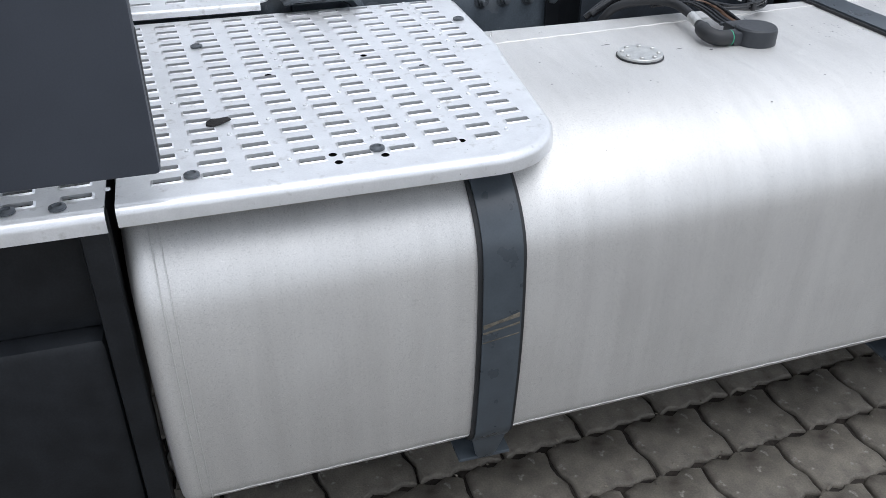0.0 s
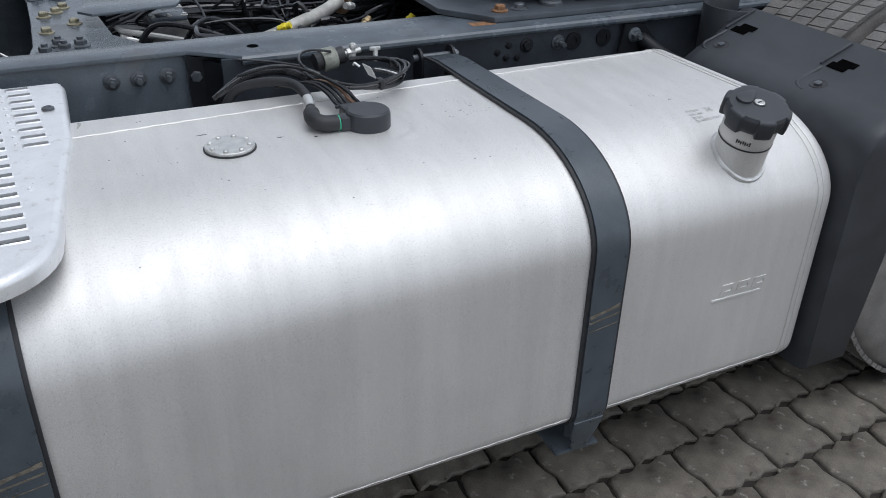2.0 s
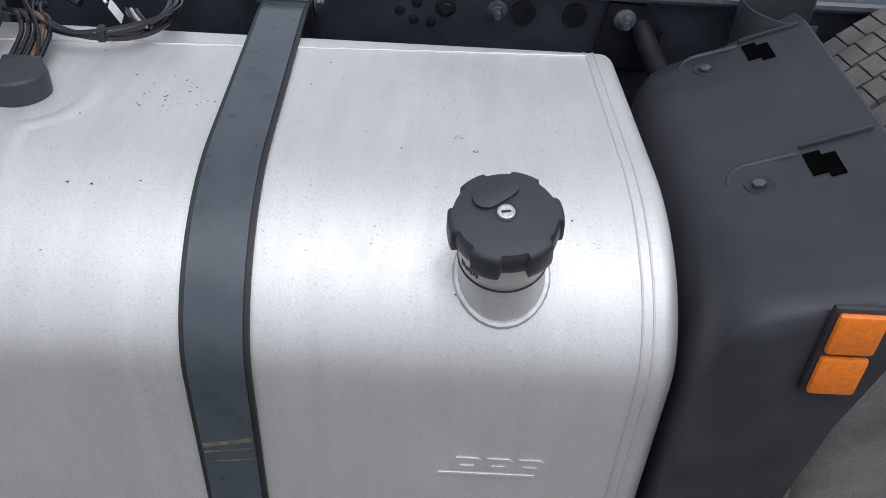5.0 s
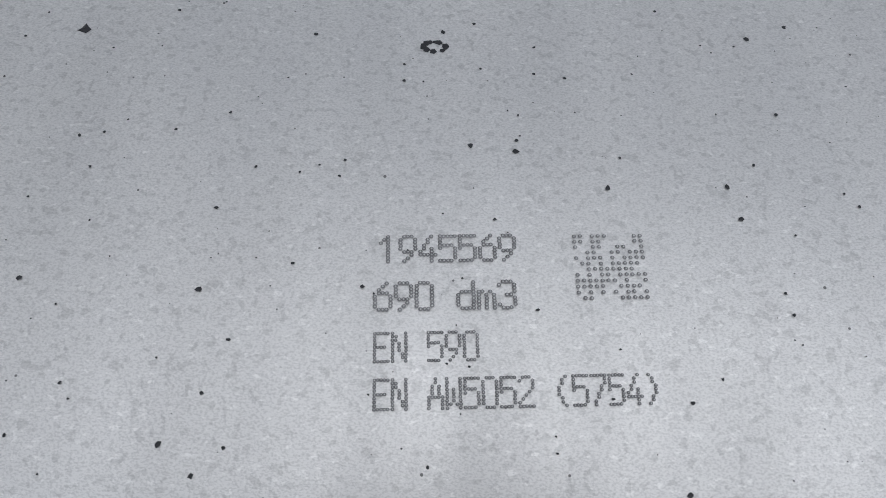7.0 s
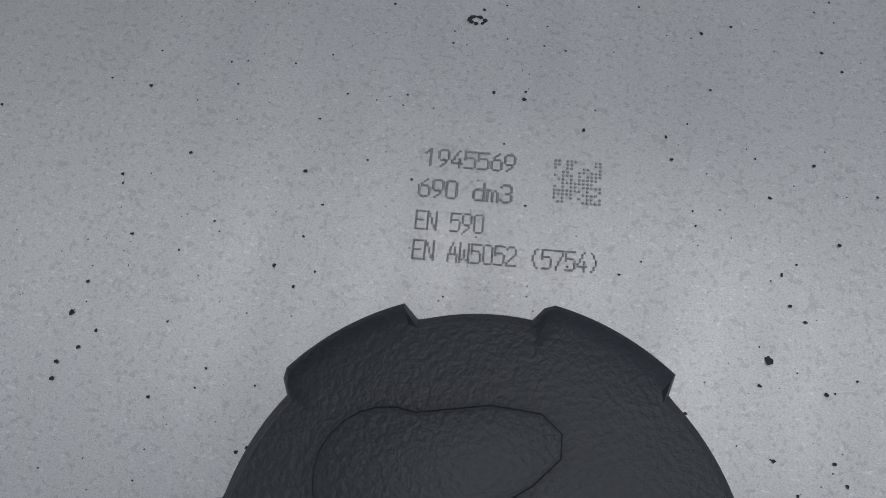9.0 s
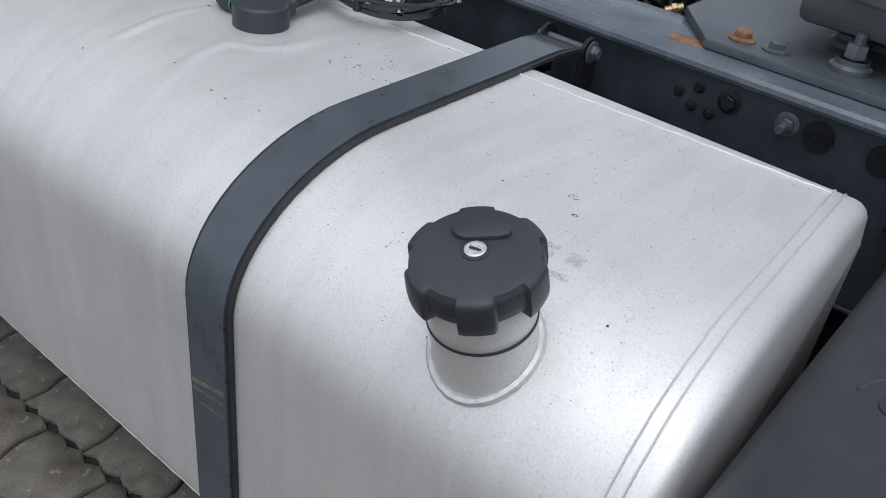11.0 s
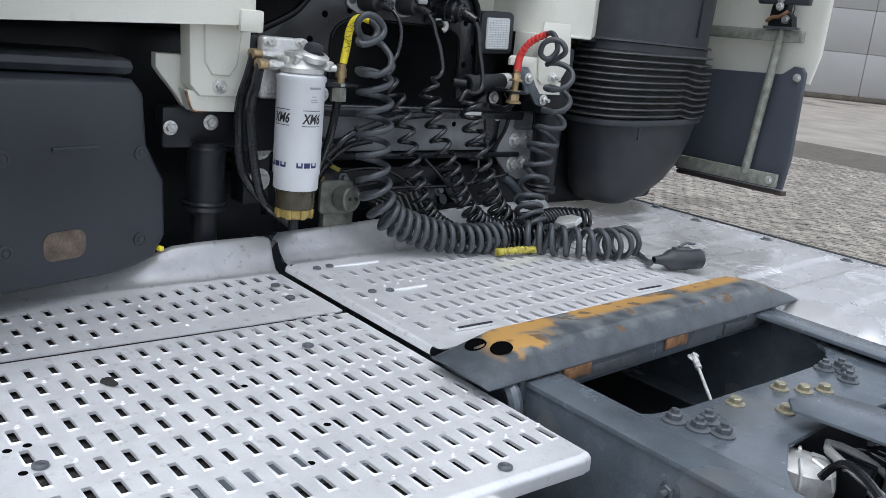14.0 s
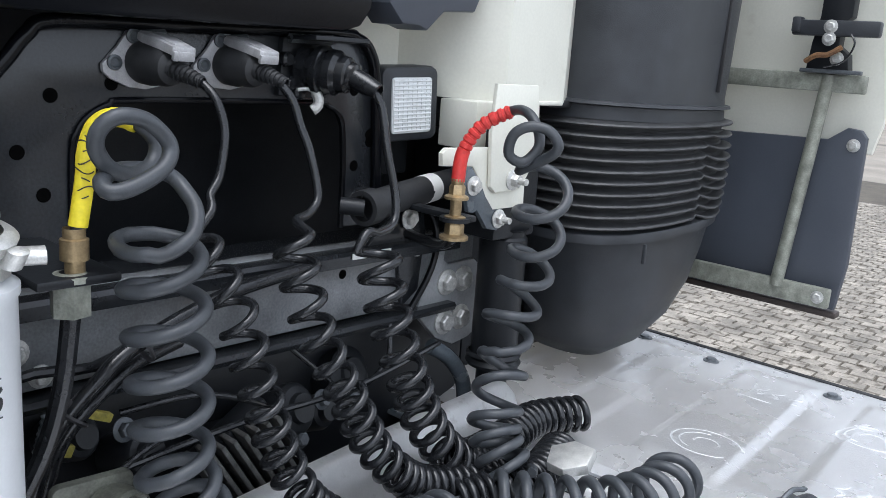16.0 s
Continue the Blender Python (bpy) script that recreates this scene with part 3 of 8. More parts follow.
# scattered grit and chips on the top
bm = bmesh.new()
rnd = random.Random(3)
for k in range(1250):
    far = k >= 1100
    x = rnd.uniform(0.22, 0.5) if k < 800 else (rnd.uniform(-0.02, 0.5) if not far else rnd.uniform(-0.74, 0.5))
    y = rnd.uniform(-0.30, 0.19)
    if k > 1215:
        x, y = rnd.gauss(-0.055, 0.03), rnd.gauss(0.02, 0.03)
    if 0.0 < x < 0.09:
        continue
    if far and 0.26 < x < 0.46 and -0.26 < y < -0.05:
        continue
    r = rnd.choice((0.00015, 0.00022, 0.00026, 0.00034, 0.0005, 0.0008)) if not far else rnd.choice((0.0006, 0.0008, 0.0011, 0.0018))
    z = top_at(y)
    n = 7
    vs = [bm.verts.new((x + r * rnd.uniform(0.5, 1.3) * math.cos(2 * math.pi * i / n), y + r * rnd.uniform(0.5, 1.3) * math.sin(2 * math.pi * i / n), top_at(y) + 0.0001)) for i in range(n)]
    c = bm.verts.new((x, y, z + 0.0002 + r * 0.2))
    for i in range(n):
        bm.faces.new((vs[i], vs[(i + 1) % n], c))
for x, y, a, b in ((-0.425, 0.0, 0.006, 0.002), (-0.365, -0.02, 0.005, 0.003), (-0.178, -0.015, 0.004, 0.003), (-0.168, -0.05, 0.002, 0.002), (-0.55, 0.06, 0.01, 0.002)):
    vs = [bm.verts.new((x + a * rnd.uniform(0.6, 1.2) * math.cos(2 * math.pi * i / 9), y + b * rnd.uniform(0.6, 1.2) * math.sin(2 * math.pi * i / 9), top_at(y) + 0.0001)) for i in range(9)]
    c = bm.verts.new((x, y, top_at(y) + 0.0008))
    for i in range(9):
        bm.faces.new((vs[i], vs[(i + 1) % 9], c))
for cx, cy, rr in ((0.325, -0.061, 0.006), (0.347, -0.093, 0.003)):
    for k in range(22):
        a = rnd.uniform(0, 2 * math.pi)
        x, y, r = cx + rr * math.cos(a), cy + rr * 0.6 * math.sin(a), rnd.uniform(0.0005, 0.0011)
        vs = [bm.verts.new((x + r * math.cos(i * 1.257), y + r * math.sin(i * 1.257), top_at(y) + 0.0001)) for i in range(5)]
        c = bm.verts.new((x, y, top_at(y) + 0.0005))
        for i in range(5):
            bm.faces.new((vs[i], vs[(i + 1) % 5], c))
part("grit", bm, INK, tank, "small dark chips and grit")["kind"] = "stuff"

# filler neck and cap
NB, NK = Vector((0.378, -0.272, 0.762)), Vector((0.372, -0.304, 0.877))
NA = (NK - NB).normalized()
bm = bmesh.new()
add_lathe(bm, ((0.0500, -0.05), (0.0500, 0.0), (0.0492, 0.006), (0.0490, 0.03), (0.0482, 0.038), (0.0482, 0.040), (0.0492, 0.042), (0.0492, 0.072), (0.047, 0.076), (0.047, 0.085), (0, 0.085)), NB, NA, 48)
neck = part("filler_neck", bm, ALU, tank, "short welded aluminium filler neck")
bm = bmesh.new()
x_, y_, z_ = frame_of((0, 0, 0), NA)
ringp = []
for k in range(65):
    a = 2 * math.pi * k / 64
    d = x_ * math.cos(a) + y_ * math.sin(a)
    q = NB + d * 0.0498
    for _ in range(12):
        q = q + NA * (top_at(q.y) - q.z) * 0.45
    ringp.append(q + d * 0.0012)
add_tube(bm, spline(ringp, 0.004), lambda u: 0.0052 * (0.93 + 0.12 * abs(math.sin(u * 95))), 8)
part("weld_bead", bm, CAST, neck, "rippled weld bead")
bm = bmesh.new()
add_lathe(bm, ((0.0480, 0.0395), (0.0503, 0.0400), (0.0503, 0.0425), (0.0480, 0.043)), NB, NA, 48)
part("sealing_ring", bm, RUBBER, neck)
bm = bmesh.new()
for k in range(7):
    a = radians(-62 + k * 4.5)
    side = Vector((0, -1, 0)) * math.cos(a) + Vector((1, 0, 0)) * math.sin(a)
    side = (side - NA * side.dot(NA)).normalized()
    q = NB + NA * 0.057 + side * 0.0497
    add_box(bm, (-0.0004, -0.0013, -0.004 + 0.0015 * (k % 2)), (0.0004, 0.0013, 0.004 - 0.001 * (k % 3)), m=axes_pose(q, side, NA.cross(side)))
part("maker_marking", bm, INK, neck, "worn dark marking bars")


CAP_R, LOBES = 0.0612, 6


def cap_mesh():
    """A screw cap with six broad grip lobes, a flat top and a rounded rim."""
    bm = bmesh.new()
    seg = 180
    e1 = Vector((1, 0, 0))
    e1 = (e1 - NA * e1.dot(NA)).normalized()
    e2 = NA.cross(e1)
    rows = ((0.30, 0.1160), (0.55, 0.1157), (0.78, 0.1148), (0.90, 0.1138), (0.955, 0.1126), (0.988, 0.1102), (1.0, 0.1065), (1.012, 0.088), (1.0, 0.0795), (0.97, 0.077), (0.76, 0.077))
    top = bm.verts.new(NB + NA * 0.1161)
    prev = None
    for q, h in rows:
        ring = []
        for k in range(seg):
            a = 2 * math.pi * k / seg
            g = abs(((a - radians(8.7)) * LOBES / (2 * math.pi) + 0.5) % 1.0 - 0.5)
            notch = max(0.0, min(1.0, (g - 0.245) / 0.035))
            f = 1 - (0.070 * notch if q > 0.94 else 0.030 * notch if q > 0.88 else 0.0)
            hh = h + (0.0085 * notch if q > 0.94 and h < 0.095 else -0.0012 * notch if q > 0.94 else 0.0)
            ring.append(bm.verts.new(NB + NA * hh + (e1 * math.cos(a) + e2 * math.sin(a)) * CAP_R * q * f))
        for k in range(seg):
            if prev is None:
                bm.faces.new((top, ring[k], ring[(k + 1) % seg]))
            else:
                bm.faces.new((prev[k], prev[(k + 1) % seg], ring[(k + 1) % seg], ring[k]))
        prev = ring
    return bm


cap = part("filler_cap", cap_mesh(), PLASTIC, tank, "black plastic lockable cap with grip lobes", angle=40)
# lock cover swung aside: a round head with a tapering tail, behind the lock
side = Vector((1.0, 0.30, 0))
side = (side - NA * side.dot(NA)).normalized()
up_ = NA.cross(side)
bm = bmesh.new()
o = NB + NA * 0.1150 + up_ * 0.0235 - side * 0.006
pts = [(-0.009 + 0.0150 * math.cos(radians(a)), -0.001 + 0.0150 * math.sin(radians(a))) for a in range(60, 301, 15)] + [(0.008, -0.0105), (0.020, -0.0055), (0.0265, -0.001), (0.0275, 0.004), (0.024, 0.0085), (0.014, 0.0115)]
add_outline(bm, pts, 0, 0.0052, axes_pose(o, side, up_), bevel=0.0012)
part("lock_flap", bm, PLASTIC, cap)
bm = bmesh.new()
add_lathe(bm, ((0.0125, 0.1140), (0.0125, 0.1168), (0.0102, 0.1172), (0.0098, 0.1150)), NB, NA, 28)
part("lock_collar", bm, RUBBER, cap)
bm = bmesh.new()
add_lathe(bm, ((0.0095, 0.1125), (0.0095, 0.1175), (0.0080, 0.1182), (0.0075, 0.1172), (0, 0.1172)), NB, NA, 24)
lock = part("lock_barrel", bm, ZINC, cap, "bright round key lock")
# key slot as a black bar: the shade inside it painted
bm = bmesh.new()
add_box(bm, (-0.0052, -0.0013, 0), (0.0052, 0.0013, 0.0008), m=axes_pose(NB + NA * 0.1171, (1, 0.25, 0), up_))
part("key_slot", bm, INK, lock)

# inspection flange
GX, GY = -0.517, -0.017
bm = bmesh.new()
add_lathe(bm, ((0, 0), (0.0445, 0), (0.0445, 0.004), (0, 0.004)), (GX, GY, ZT - 0.001), (0, 0, 1), 40)
flange = part("gasket", bm, RUBBER, tank)
bm = bmesh.new()
add_lathe(bm, ((0, 0), (0.0425, 0), (0.0425, 0.004), (0.0415, 0.005), (0, 0.005)), (GX, GY, ZT + 0.003), (0, 0, 1), 40)
part("inspection_flange", bm, CAST, tank, "round bolted inspection plate")
for k in range(8):
    a = radians(22 + 45 * k)
    bm = bmesh.new()
    add_lathe(bm, ((0.0045, 0), (0.0045, 0.0025), (0.003, 0.004), (0, 0.004)), (GX + 0.034 * math.cos(a), GY + 0.034 * math.sin(a), ZT + 0.0078), (0, 0, 1), 12)
    part("screw", bm, ZINC, tank)

BROWN = material("brown_wire", (0.16, 0.09, 0.055), 0.5)

# level sender with its plug
sender = thing("level_sender", "black plastic fuel level sender cap on the tank top", "sensor", (SX, SY, ZT))
bm = bmesh.new()
add_lathe(bm, ((0.038, -0.002), (0.041, 0.0), (0.041, 0.024), (0.0395, 0.030), (0.036, 0.033), (0, 0.033)), (SX + 0.015, SY, ZT), (0, 0, 1), 40)
part("sender_cap", bm, PLASTIC, sender)
bm = bmesh.new()
add_box(bm, (SX - 0.040, SY - 0.014, ZT), (SX - 0.01, SY + 0.016, ZT + 0.026), 0.004)
part("connector", bm, PLASTIC, sender)
bm = bmesh.new()
add_lathe(bm, ((0.0145, 0), (0.0145, 0.006)), (SX - 0.046, SY, ZT + 0.014), (1, 0, 0), 20)
part("sealing_ring", bm, GREEN, sender, "green plug seal")
bm = bmesh.new()
add_tube(bm, spline([(SX - 0.044, SY, ZT + 0.014), (SX - 0.068, SY + 0.0, ZT + 0.016), (SX - 0.082, SY + 0.018, ZT + 0.02), (SX - 0.074, SY + 0.06, ZT + 0.024), (SX - 0.066, SY + 0.11, ZT + 0.030), (SX - 0.078, SY + 0.165, ZT + 0.038), (SX - 0.12, SY + 0.205, ZT + 0.034), (SX - 0.17, SY + 0.24, ZT + 0.012), (SX - 0.20, SY + 0.26, ZT - 0.04)], 0.008), lambda u: 0.0150 if u < 0.20 else 0.0092, 14)
part("elbow_plug", bm, RUBBER, sender)
bm = bmesh.new()
add_tube(bm, spline([(SX - 0.0735, SY + 0.062, ZT + 0.0242), (SX - 0.0675, SY + 0.100, ZT + 0.0288)], 0.008), 0.0102, 12)
part("foil_tape", bm, CAST, sender, "silver tape round the hose")
bm = bmesh.new()
add_box(bm, (SX - 0.022, SY + 0.02, ZT + 0.008), (SX + 0.03, SY + 0.055, ZT + 0.028), 0.003)
add_box(bm, (SX - 0.028, SY + 0.055, ZT + 0.018), (SX + 0.026, SY + 0.062, ZT + 0.024), 0.002)
part("terminal_block", bm, PLASTIC, sender)
for k in range(5):
    bm = bmesh.new()
    x = SX - 0.018 + k * 0.010
    add_tube(bm, spline([(x, SY + 0.058, ZT + 0.02), (x - 0.003, SY + 0.085, ZT + 0.022), (x - 0.008, SY + 0.125, ZT + 0.030), (x - 0.03, SY + 0.165, ZT + 0.036), (SX - 0.10, SY + 0.21, ZT + 0.02)], 0.012), 0.004, 8)
    part("wire", bm, BROWN if k == 3 else CABLE, sender)

harness = thing("wiring_loop", "coiled black fuel lines with a white tag beside the sender", "wiring", (SX + 0.08, SY + 0.25, ZT))
LC = Vector((-0.212, 0.208, ZT + 0.026))
for k, (rx, ry, r, a0, a1) in enumerate(((0.100, 0.088, 0.0052, -190, 80), (0.094, 0.084, 0.0045, -175, 60), (0.104, 0.092, 0.0036, -200, 70), (0.112, 0.098, 0.0026, -260, 40))):
    bm = bmesh.new()
    pts = [(LC.x + rx * math.cos(radians(a)), LC.y + ry * math.sin(radians(a)), LC.z + 0.004 * k + 0.006 * math.sin(radians(a) * 2 + k) + 0.022 * (k == 3) * max(0.0, math.cos(radians(a + 190)))) for a in range(a0, a1 + 1, 6)]
    add_tube(bm, pts, r, 8)
    part("line", bm, CABLE, harness)
for pts, r in (([(LC.x - 0.10, LC.y - 0.02, LC.z + 0.004), (LC.x - 0.13, LC.y + 0.04, LC.z + 0.008), (LC.x - 0.19, LC.y + 0.07, LC.z), (LC.x - 0.26, LC.y + 0.08, LC.z - 0.04)], 0.0085),
               ([(LC.x - 0.06, LC.y + 0.05, LC.z - 0.012), (LC.x - 0.12, LC.y + 0.07, LC.z + 0.006), (LC.x - 0.20, LC.y + 0.085, LC.z - 0.004), (LC.x - 0.27, LC.y + 0.09, LC.z - 0.05)], 0.0075),
               ([(SX + 0.02, SY + 0.06, ZT + 0.022), (SX + 0.0, SY + 0.12, ZT + 0.040), (SX - 0.05, SY + 0.19, ZT + 0.056), (SX - 0.10, SY + 0.24, ZT + 0.050), (SX - 0.16, SY + 0.27, ZT + 0.03)], 0.0030),
               ([(LC.x - 0.105, LC.y - 0.01, LC.z + 0.03), (LC.x - 0.16, LC.y + 0.03, LC.z + 0.034), (LC.x - 0.22, LC.y + 0.06, LC.z + 0.036)], 0.0022)):
    bm = bmesh.new()
    add_tube(bm, spline(pts, 0.008), r, 10)
    part("line", bm, CABLE, harness)
SO = Vector((-0.232, 0.322, ZT + 0.026))
bm = bmesh.new()
add_lathe(bm, ((0.018, -0.016), (0.0235, -0.016), (0.0245, -0.012), (0.0245, 0.012), (0.022, 0.016), (0.018, 0.016)), SO, (1, 0.1, 0.12), 24)
part("clip_ring", bm, OLIVE, harness, "pale grey clip ring")
bm = bmesh.new()
add_rod(bm, SO + Vector((-0.03, -0.002, -0.004)), SO + Vector((0.034, 0.004, 0.005)), 0.0185, 20)
part("solenoid", bm, RUBBER, harness, "black solenoid body")
bm = bmesh.new()
add_rod(bm, SO + Vector((0.034, 0.004, 0.005)), SO + Vector((0.075, 0.008, 0.010)), 0.006, 12)
add_hex(bm, SO + Vector((0.042, 0.005, 0.006)), (1, 0.1, 0.12), 0.010, 0.010, False)
part("fitting", bm, ZINC, harness)
bm = bmesh.new()
add_rod(bm, SO + Vector((0.058, 0.006, -0.010)), SO + Vector((0.058, 0.006, 0.026)), 0.0055, 12)
add_hex(bm, SO + Vector((0.058, 0.006, 0.016)), (0, 0.1, 1), 0.008, 0.008, False)
part("fitting", bm, ZINC, harness)
bm = bmesh.new()
add_rod(bm, (-0.137, 0.292, LC.z - 0.006), (-0.134, 0.298, LC.z + 0.022), 0.0055, 12)
add_box(bm, (-0.148, 0.292, LC.z + 0.016), (-0.124, 0.300, LC.z + 0.024), 0.002)
part("fitting", bm, ZINC, harness)
bm = bmesh.new()
add_outline(bm, round_rect(-0.015, 0.015, -0.016, 0.016, 0.002, 2), 0, 0.001, pose(-0.190, 0.185, LC.z + 0.010, 0, 62, 12))
add_tube(bm, spline([(-0.206, 0.196, LC.z + 0.018), (-0.214, 0.204, LC.z + 0.024), (-0.214, 0.212, LC.z + 0.018)], 0.004), 0.0022, 8)
part("tag", bm, LABEL, harness, "white paper tag")
for k in range(3):
    bm = bmesh.new()
    add_tube(bm, spline([(-0.180 + 0.008 * k, 0.200, LC.z + 0.008), (-0.160 + 0.008 * k, 0.165, LC.z + 0.010), (-0.140 + 0.006 * k, 0.150, LC.z + 0.004)], 0.006), 0.0028, 8)
    part("wire", bm, CAST if k == 1 else CABLE, harness)
for x, y, turn in ((-0.190, 0.121, 10), (-0.117, 0.234, 75)):
    bm = bmesh.new()
    add_box(bm, (-0.006, -0.010, -0.008), (0.006, 0.010, 0.013), 0.003, m=pose(x, y, LC.z + 0.002, 0, 0, turn))
    part("cable_tie", bm, INK, harness)

# ---- tank straps ----
SCUFF = material("rubbed_paint", (0.13, 0.115, 0.09), 0.6, 0.0, 0.5, 90, 0.1, 600)
STRAP_LEAN = -0.032


def strap_line(off, n=14, x=-0.4):
    """The strap's run: pin behind the tank, over the top and shoulder, down the side, to its bolt below."""
    pr = tank_profile(-off, n, x)
    run = [(0.362, 0.800), (0.33, 0.808 + off * 0.5), (0.28, ZT + off)]
    side = pr[: 2 * n + 9][::-1]
    run += [(0.20, ZT + off)] + [(0.10, ZT + off), (0.0, ZT + off)] + side[: -n // 2]
    return run


def add_band(bm, run, x0, x1, thick):
    rows = []
    pts = [Vector((0, y, z)) for y, z in run]
    for i, q in enumerate(pts):
        t = (pts[min(i + 1, len(pts) - 1)] - pts[max(i - 1, 0)]).normalized()
        nrm = Vector((0, t.z, -t.y))
        out = -nrm
        rows.append([bm.verts.new((x + STRAP_LEAN * (q.y - YO), *(q + out * o).yz)) for x, o in ((x0, 0), (x1, 0), (x1, thick), (x0, thick))])
    for a, b in zip(rows, rows[1:]):
        for k in range(4):
            bm.faces.new((a[k], a[(k + 1) % 4], b[(k + 1) % 4], b[k]))
    bm.faces.new(rows[0])
    bm.faces.new(rows[-1][::-1])
    return bm


def strap(xc, hinge=True):
    s = thing("tank_strap", "dark grey steel strap with black rubber lining round the tank", "strap", (xc, YO, ZB), group="tank straps")
    w = 0.033
    xb = xc + STRAP_LEAN * (0.365 - YO)
    part("rubber_lining", add_band(bmesh.new(), strap_line(0.0008, 14, xc), xc - w - 0.0065, xc + w + 0.0065, -0.0055), RUBBER, s, "black rubber lining")
    part("band", add_band(bmesh.new(), strap_line(0.0066, 14, xc), xc - w, xc + w, -0.003), STRAP, s)
    for dx in (-w - 0.010, w + 0.004) if hinge else ():
        bm = bmesh.new()
        pts = [(0.025 * math.cos(radians(a)), 0.025 * math.sin(radians(a))) for a in range(0, 181, 20)] + [(-0.025, -0.06), (0.025, -0.06)]
        add_outline(bm, pts, 0, 0.006, axes_pose((xb + dx, 0.365, 0.800), (0, 1, 0), (0, 0, 1)))
        part("lug", bm, DARK, s)
    bm = bmesh.new()
    add_rod(bm, (xb - 0.055, 0.365, 0.803), (xb + 0.059, 0.365, 0.803), 0.008, 12)
    add_hex(bm, (xb + 0.045, 0.365, 0.803), (1, 0, 0), 0.012, 0.010, True)
    part("pin", bm, DULL, s, "dull steel hinge pin")
    bm = bmesh.new()
    add_rod(bm, (xc, YO + 0.055, 0.285), (xc, YO + 0.06, 0.17), 0.008, 10)
    add_hex(bm, (xc, YO + 0.06, 0.178), (0, 0, -1), 0.013, 0.014)
    part("draw_bolt", bm, DULL, s)
    bm = bmesh.new()
    add_outline(bm, [(-0.033, 0.0), (-0.031, -0.035), (-0.02, -0.085), (-0.012, -0.098), (0.012, -0.098), (0.02, -0.085), (0.031, -0.035), (0.033, 0.0)], 0, 0.005, axes_pose((xc, YO - 0.002, 0.278), (1, 0, 0), (0, -0.25, 1)), bevel=0.002)
    part("tongue", bm, STRAP, s, "narrow rounded end of the strap")
    for z, h in ((0.535, 0.008), (0.52, 0.004), (0.50, 0.002)):
        bm = bmesh.new()
        add_outline(bm, [(-0.031, -h), (-0.01, -h * 0.5), (0.031, -h * 0.1), (0.032, h), (0.005, h * 0.4), (-0.032, 0)], 0, 0.0006, axes_pose((xc, barrel(YO, z, xc)[0] - 0.0098, z), (1, 0, 0.12), (0, 0, 1)))
        part("scuff", bm, SCUFF, s, "brownish rubbed scuff mark")
    bm = bmesh.new()
    add_box(bm, (xc - 0.05, YO + 0.02, 0.176), (xc + 0.05, 0.44, 0.184), 0.002)
    add_box(bm, (xc - 0.05, YO + 0.10, 0.184), (xc - 0.042, 0.44, 0.238), 0.002)
    add_box(bm, (xc + 0.042, YO + 0.10, 0.184), (xc + 0.05, 0.44, 0.238), 0.002)
    add_box(bm, (xc - 0.05, 0.40, 0.18), (xc + 0.05, 0.43, 0.60), 0.003)
    part("support_arm", bm, STRAP, s, "grey steel support bracket under the tank")
    return s


strap(-0.911, False)
strap(0.058)


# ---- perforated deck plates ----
# near-black for the shade in the slots; its brown specks are grit
SLOT_AND_SCRAP = material("slot_shade_and_scrap_black", (0.016, 0.015, 0.014), 0.8, 0.0, 0.5, 60, 0.4, 400)
overlay(SLOT_AND_SCRAP, (0.10, 0.085, 0.07), 0.64, 0.72, 90, 4, seed=4)
DECK_TURN = radians(2.0)
TO_DECK = Matrix.Rotation(-DECK_TURN, 4, "Z")


def slots(at, cols, rows, keep, px, py, shear, lx=0.038, ly=0.0125):
    """Outlines of long holes on a grid that lies slightly turned, in the grid's own axes; keep tells which centres stay."""
    o = TO_DECK @ Vector((*at, 0))
    out = []
    for j in range(rows):
        for i in range(cols):
            x, y = o.x + i * px + shear * j * py, o.y + j * py
            c = TO_DECK.inverted() @ Vector((x, y, 0))
            if keep(c.x, c.y, i, j):
                out.append(round_rect(x - lx / 2, x + lx / 2, y - ly / 2, y + ly / 2, ly * 0.10, 1))
    return out


def sheet_mesh(outline, holes, z, thick):
    """A plate of a convex outline with rectangular holes in rows, built in bands across."""
    bm = bmesh.new()
    outline = [(TO_DECK @ Vector((*p, 0)))[:2] for p in outline]

    def ends(y):
        xs_ = []
        for (xa, ya), (xb, yb) in zip(outline, outline[1:] + outline[:1]):
            if min(ya, yb) - 2e-5 <= y <= max(ya, yb) + 2e-5:
                xs_ += [xa, xb] if abs(yb - ya) < 1e-4 else [xa + (xb - xa) * (y - ya) / (yb - ya)]
        return min(xs_), max(xs_)

    rects = [(min(p[0] for p in h), max(p[0] for p in h), min(p[1] for p in h), max(p[1] for p in h)) for h in holes]
    cuts = sorted({round(y, 5) for r in rects for y in r[2:]} | {round(p[1], 5) for p in outline})
    for ya, yb in zip(cuts, cuts[1:]):
        if yb - ya < 1e-4:
            continue
        (la, ra), (lb, rb) = ends(ya), ends(yb)
        spans = sorted((r[0], r[1]) for r in rects if r[2] - 1e-4 < ya and yb < r[3] + 1e-4)
        left = (la, lb)
        for s0, s1 in spans + [(None, None)]:
            right = (ra, rb) if s0 is None else (s0, s0)
            for zz in (z, z - thick):
                bm.faces.new([bm.verts.new(v) for v in ((left[0], ya, zz), (right[0], ya, zz), (right[1], yb, zz), (left[1], yb, zz))])
            left = (s1, s1)
    for (xa, ya), (xb, yb) in zip(outline, outline[1:] + outline[:1]):
        bm.faces.new([bm.verts.new(v) for v in ((xa, ya, z), (xb, yb, z), (xb, yb, z - thick), (xa, ya, z - thick))])
    bmesh.ops.transform(bm, matrix=TO_DECK.inverted(), verts=bm.verts)
    return bm


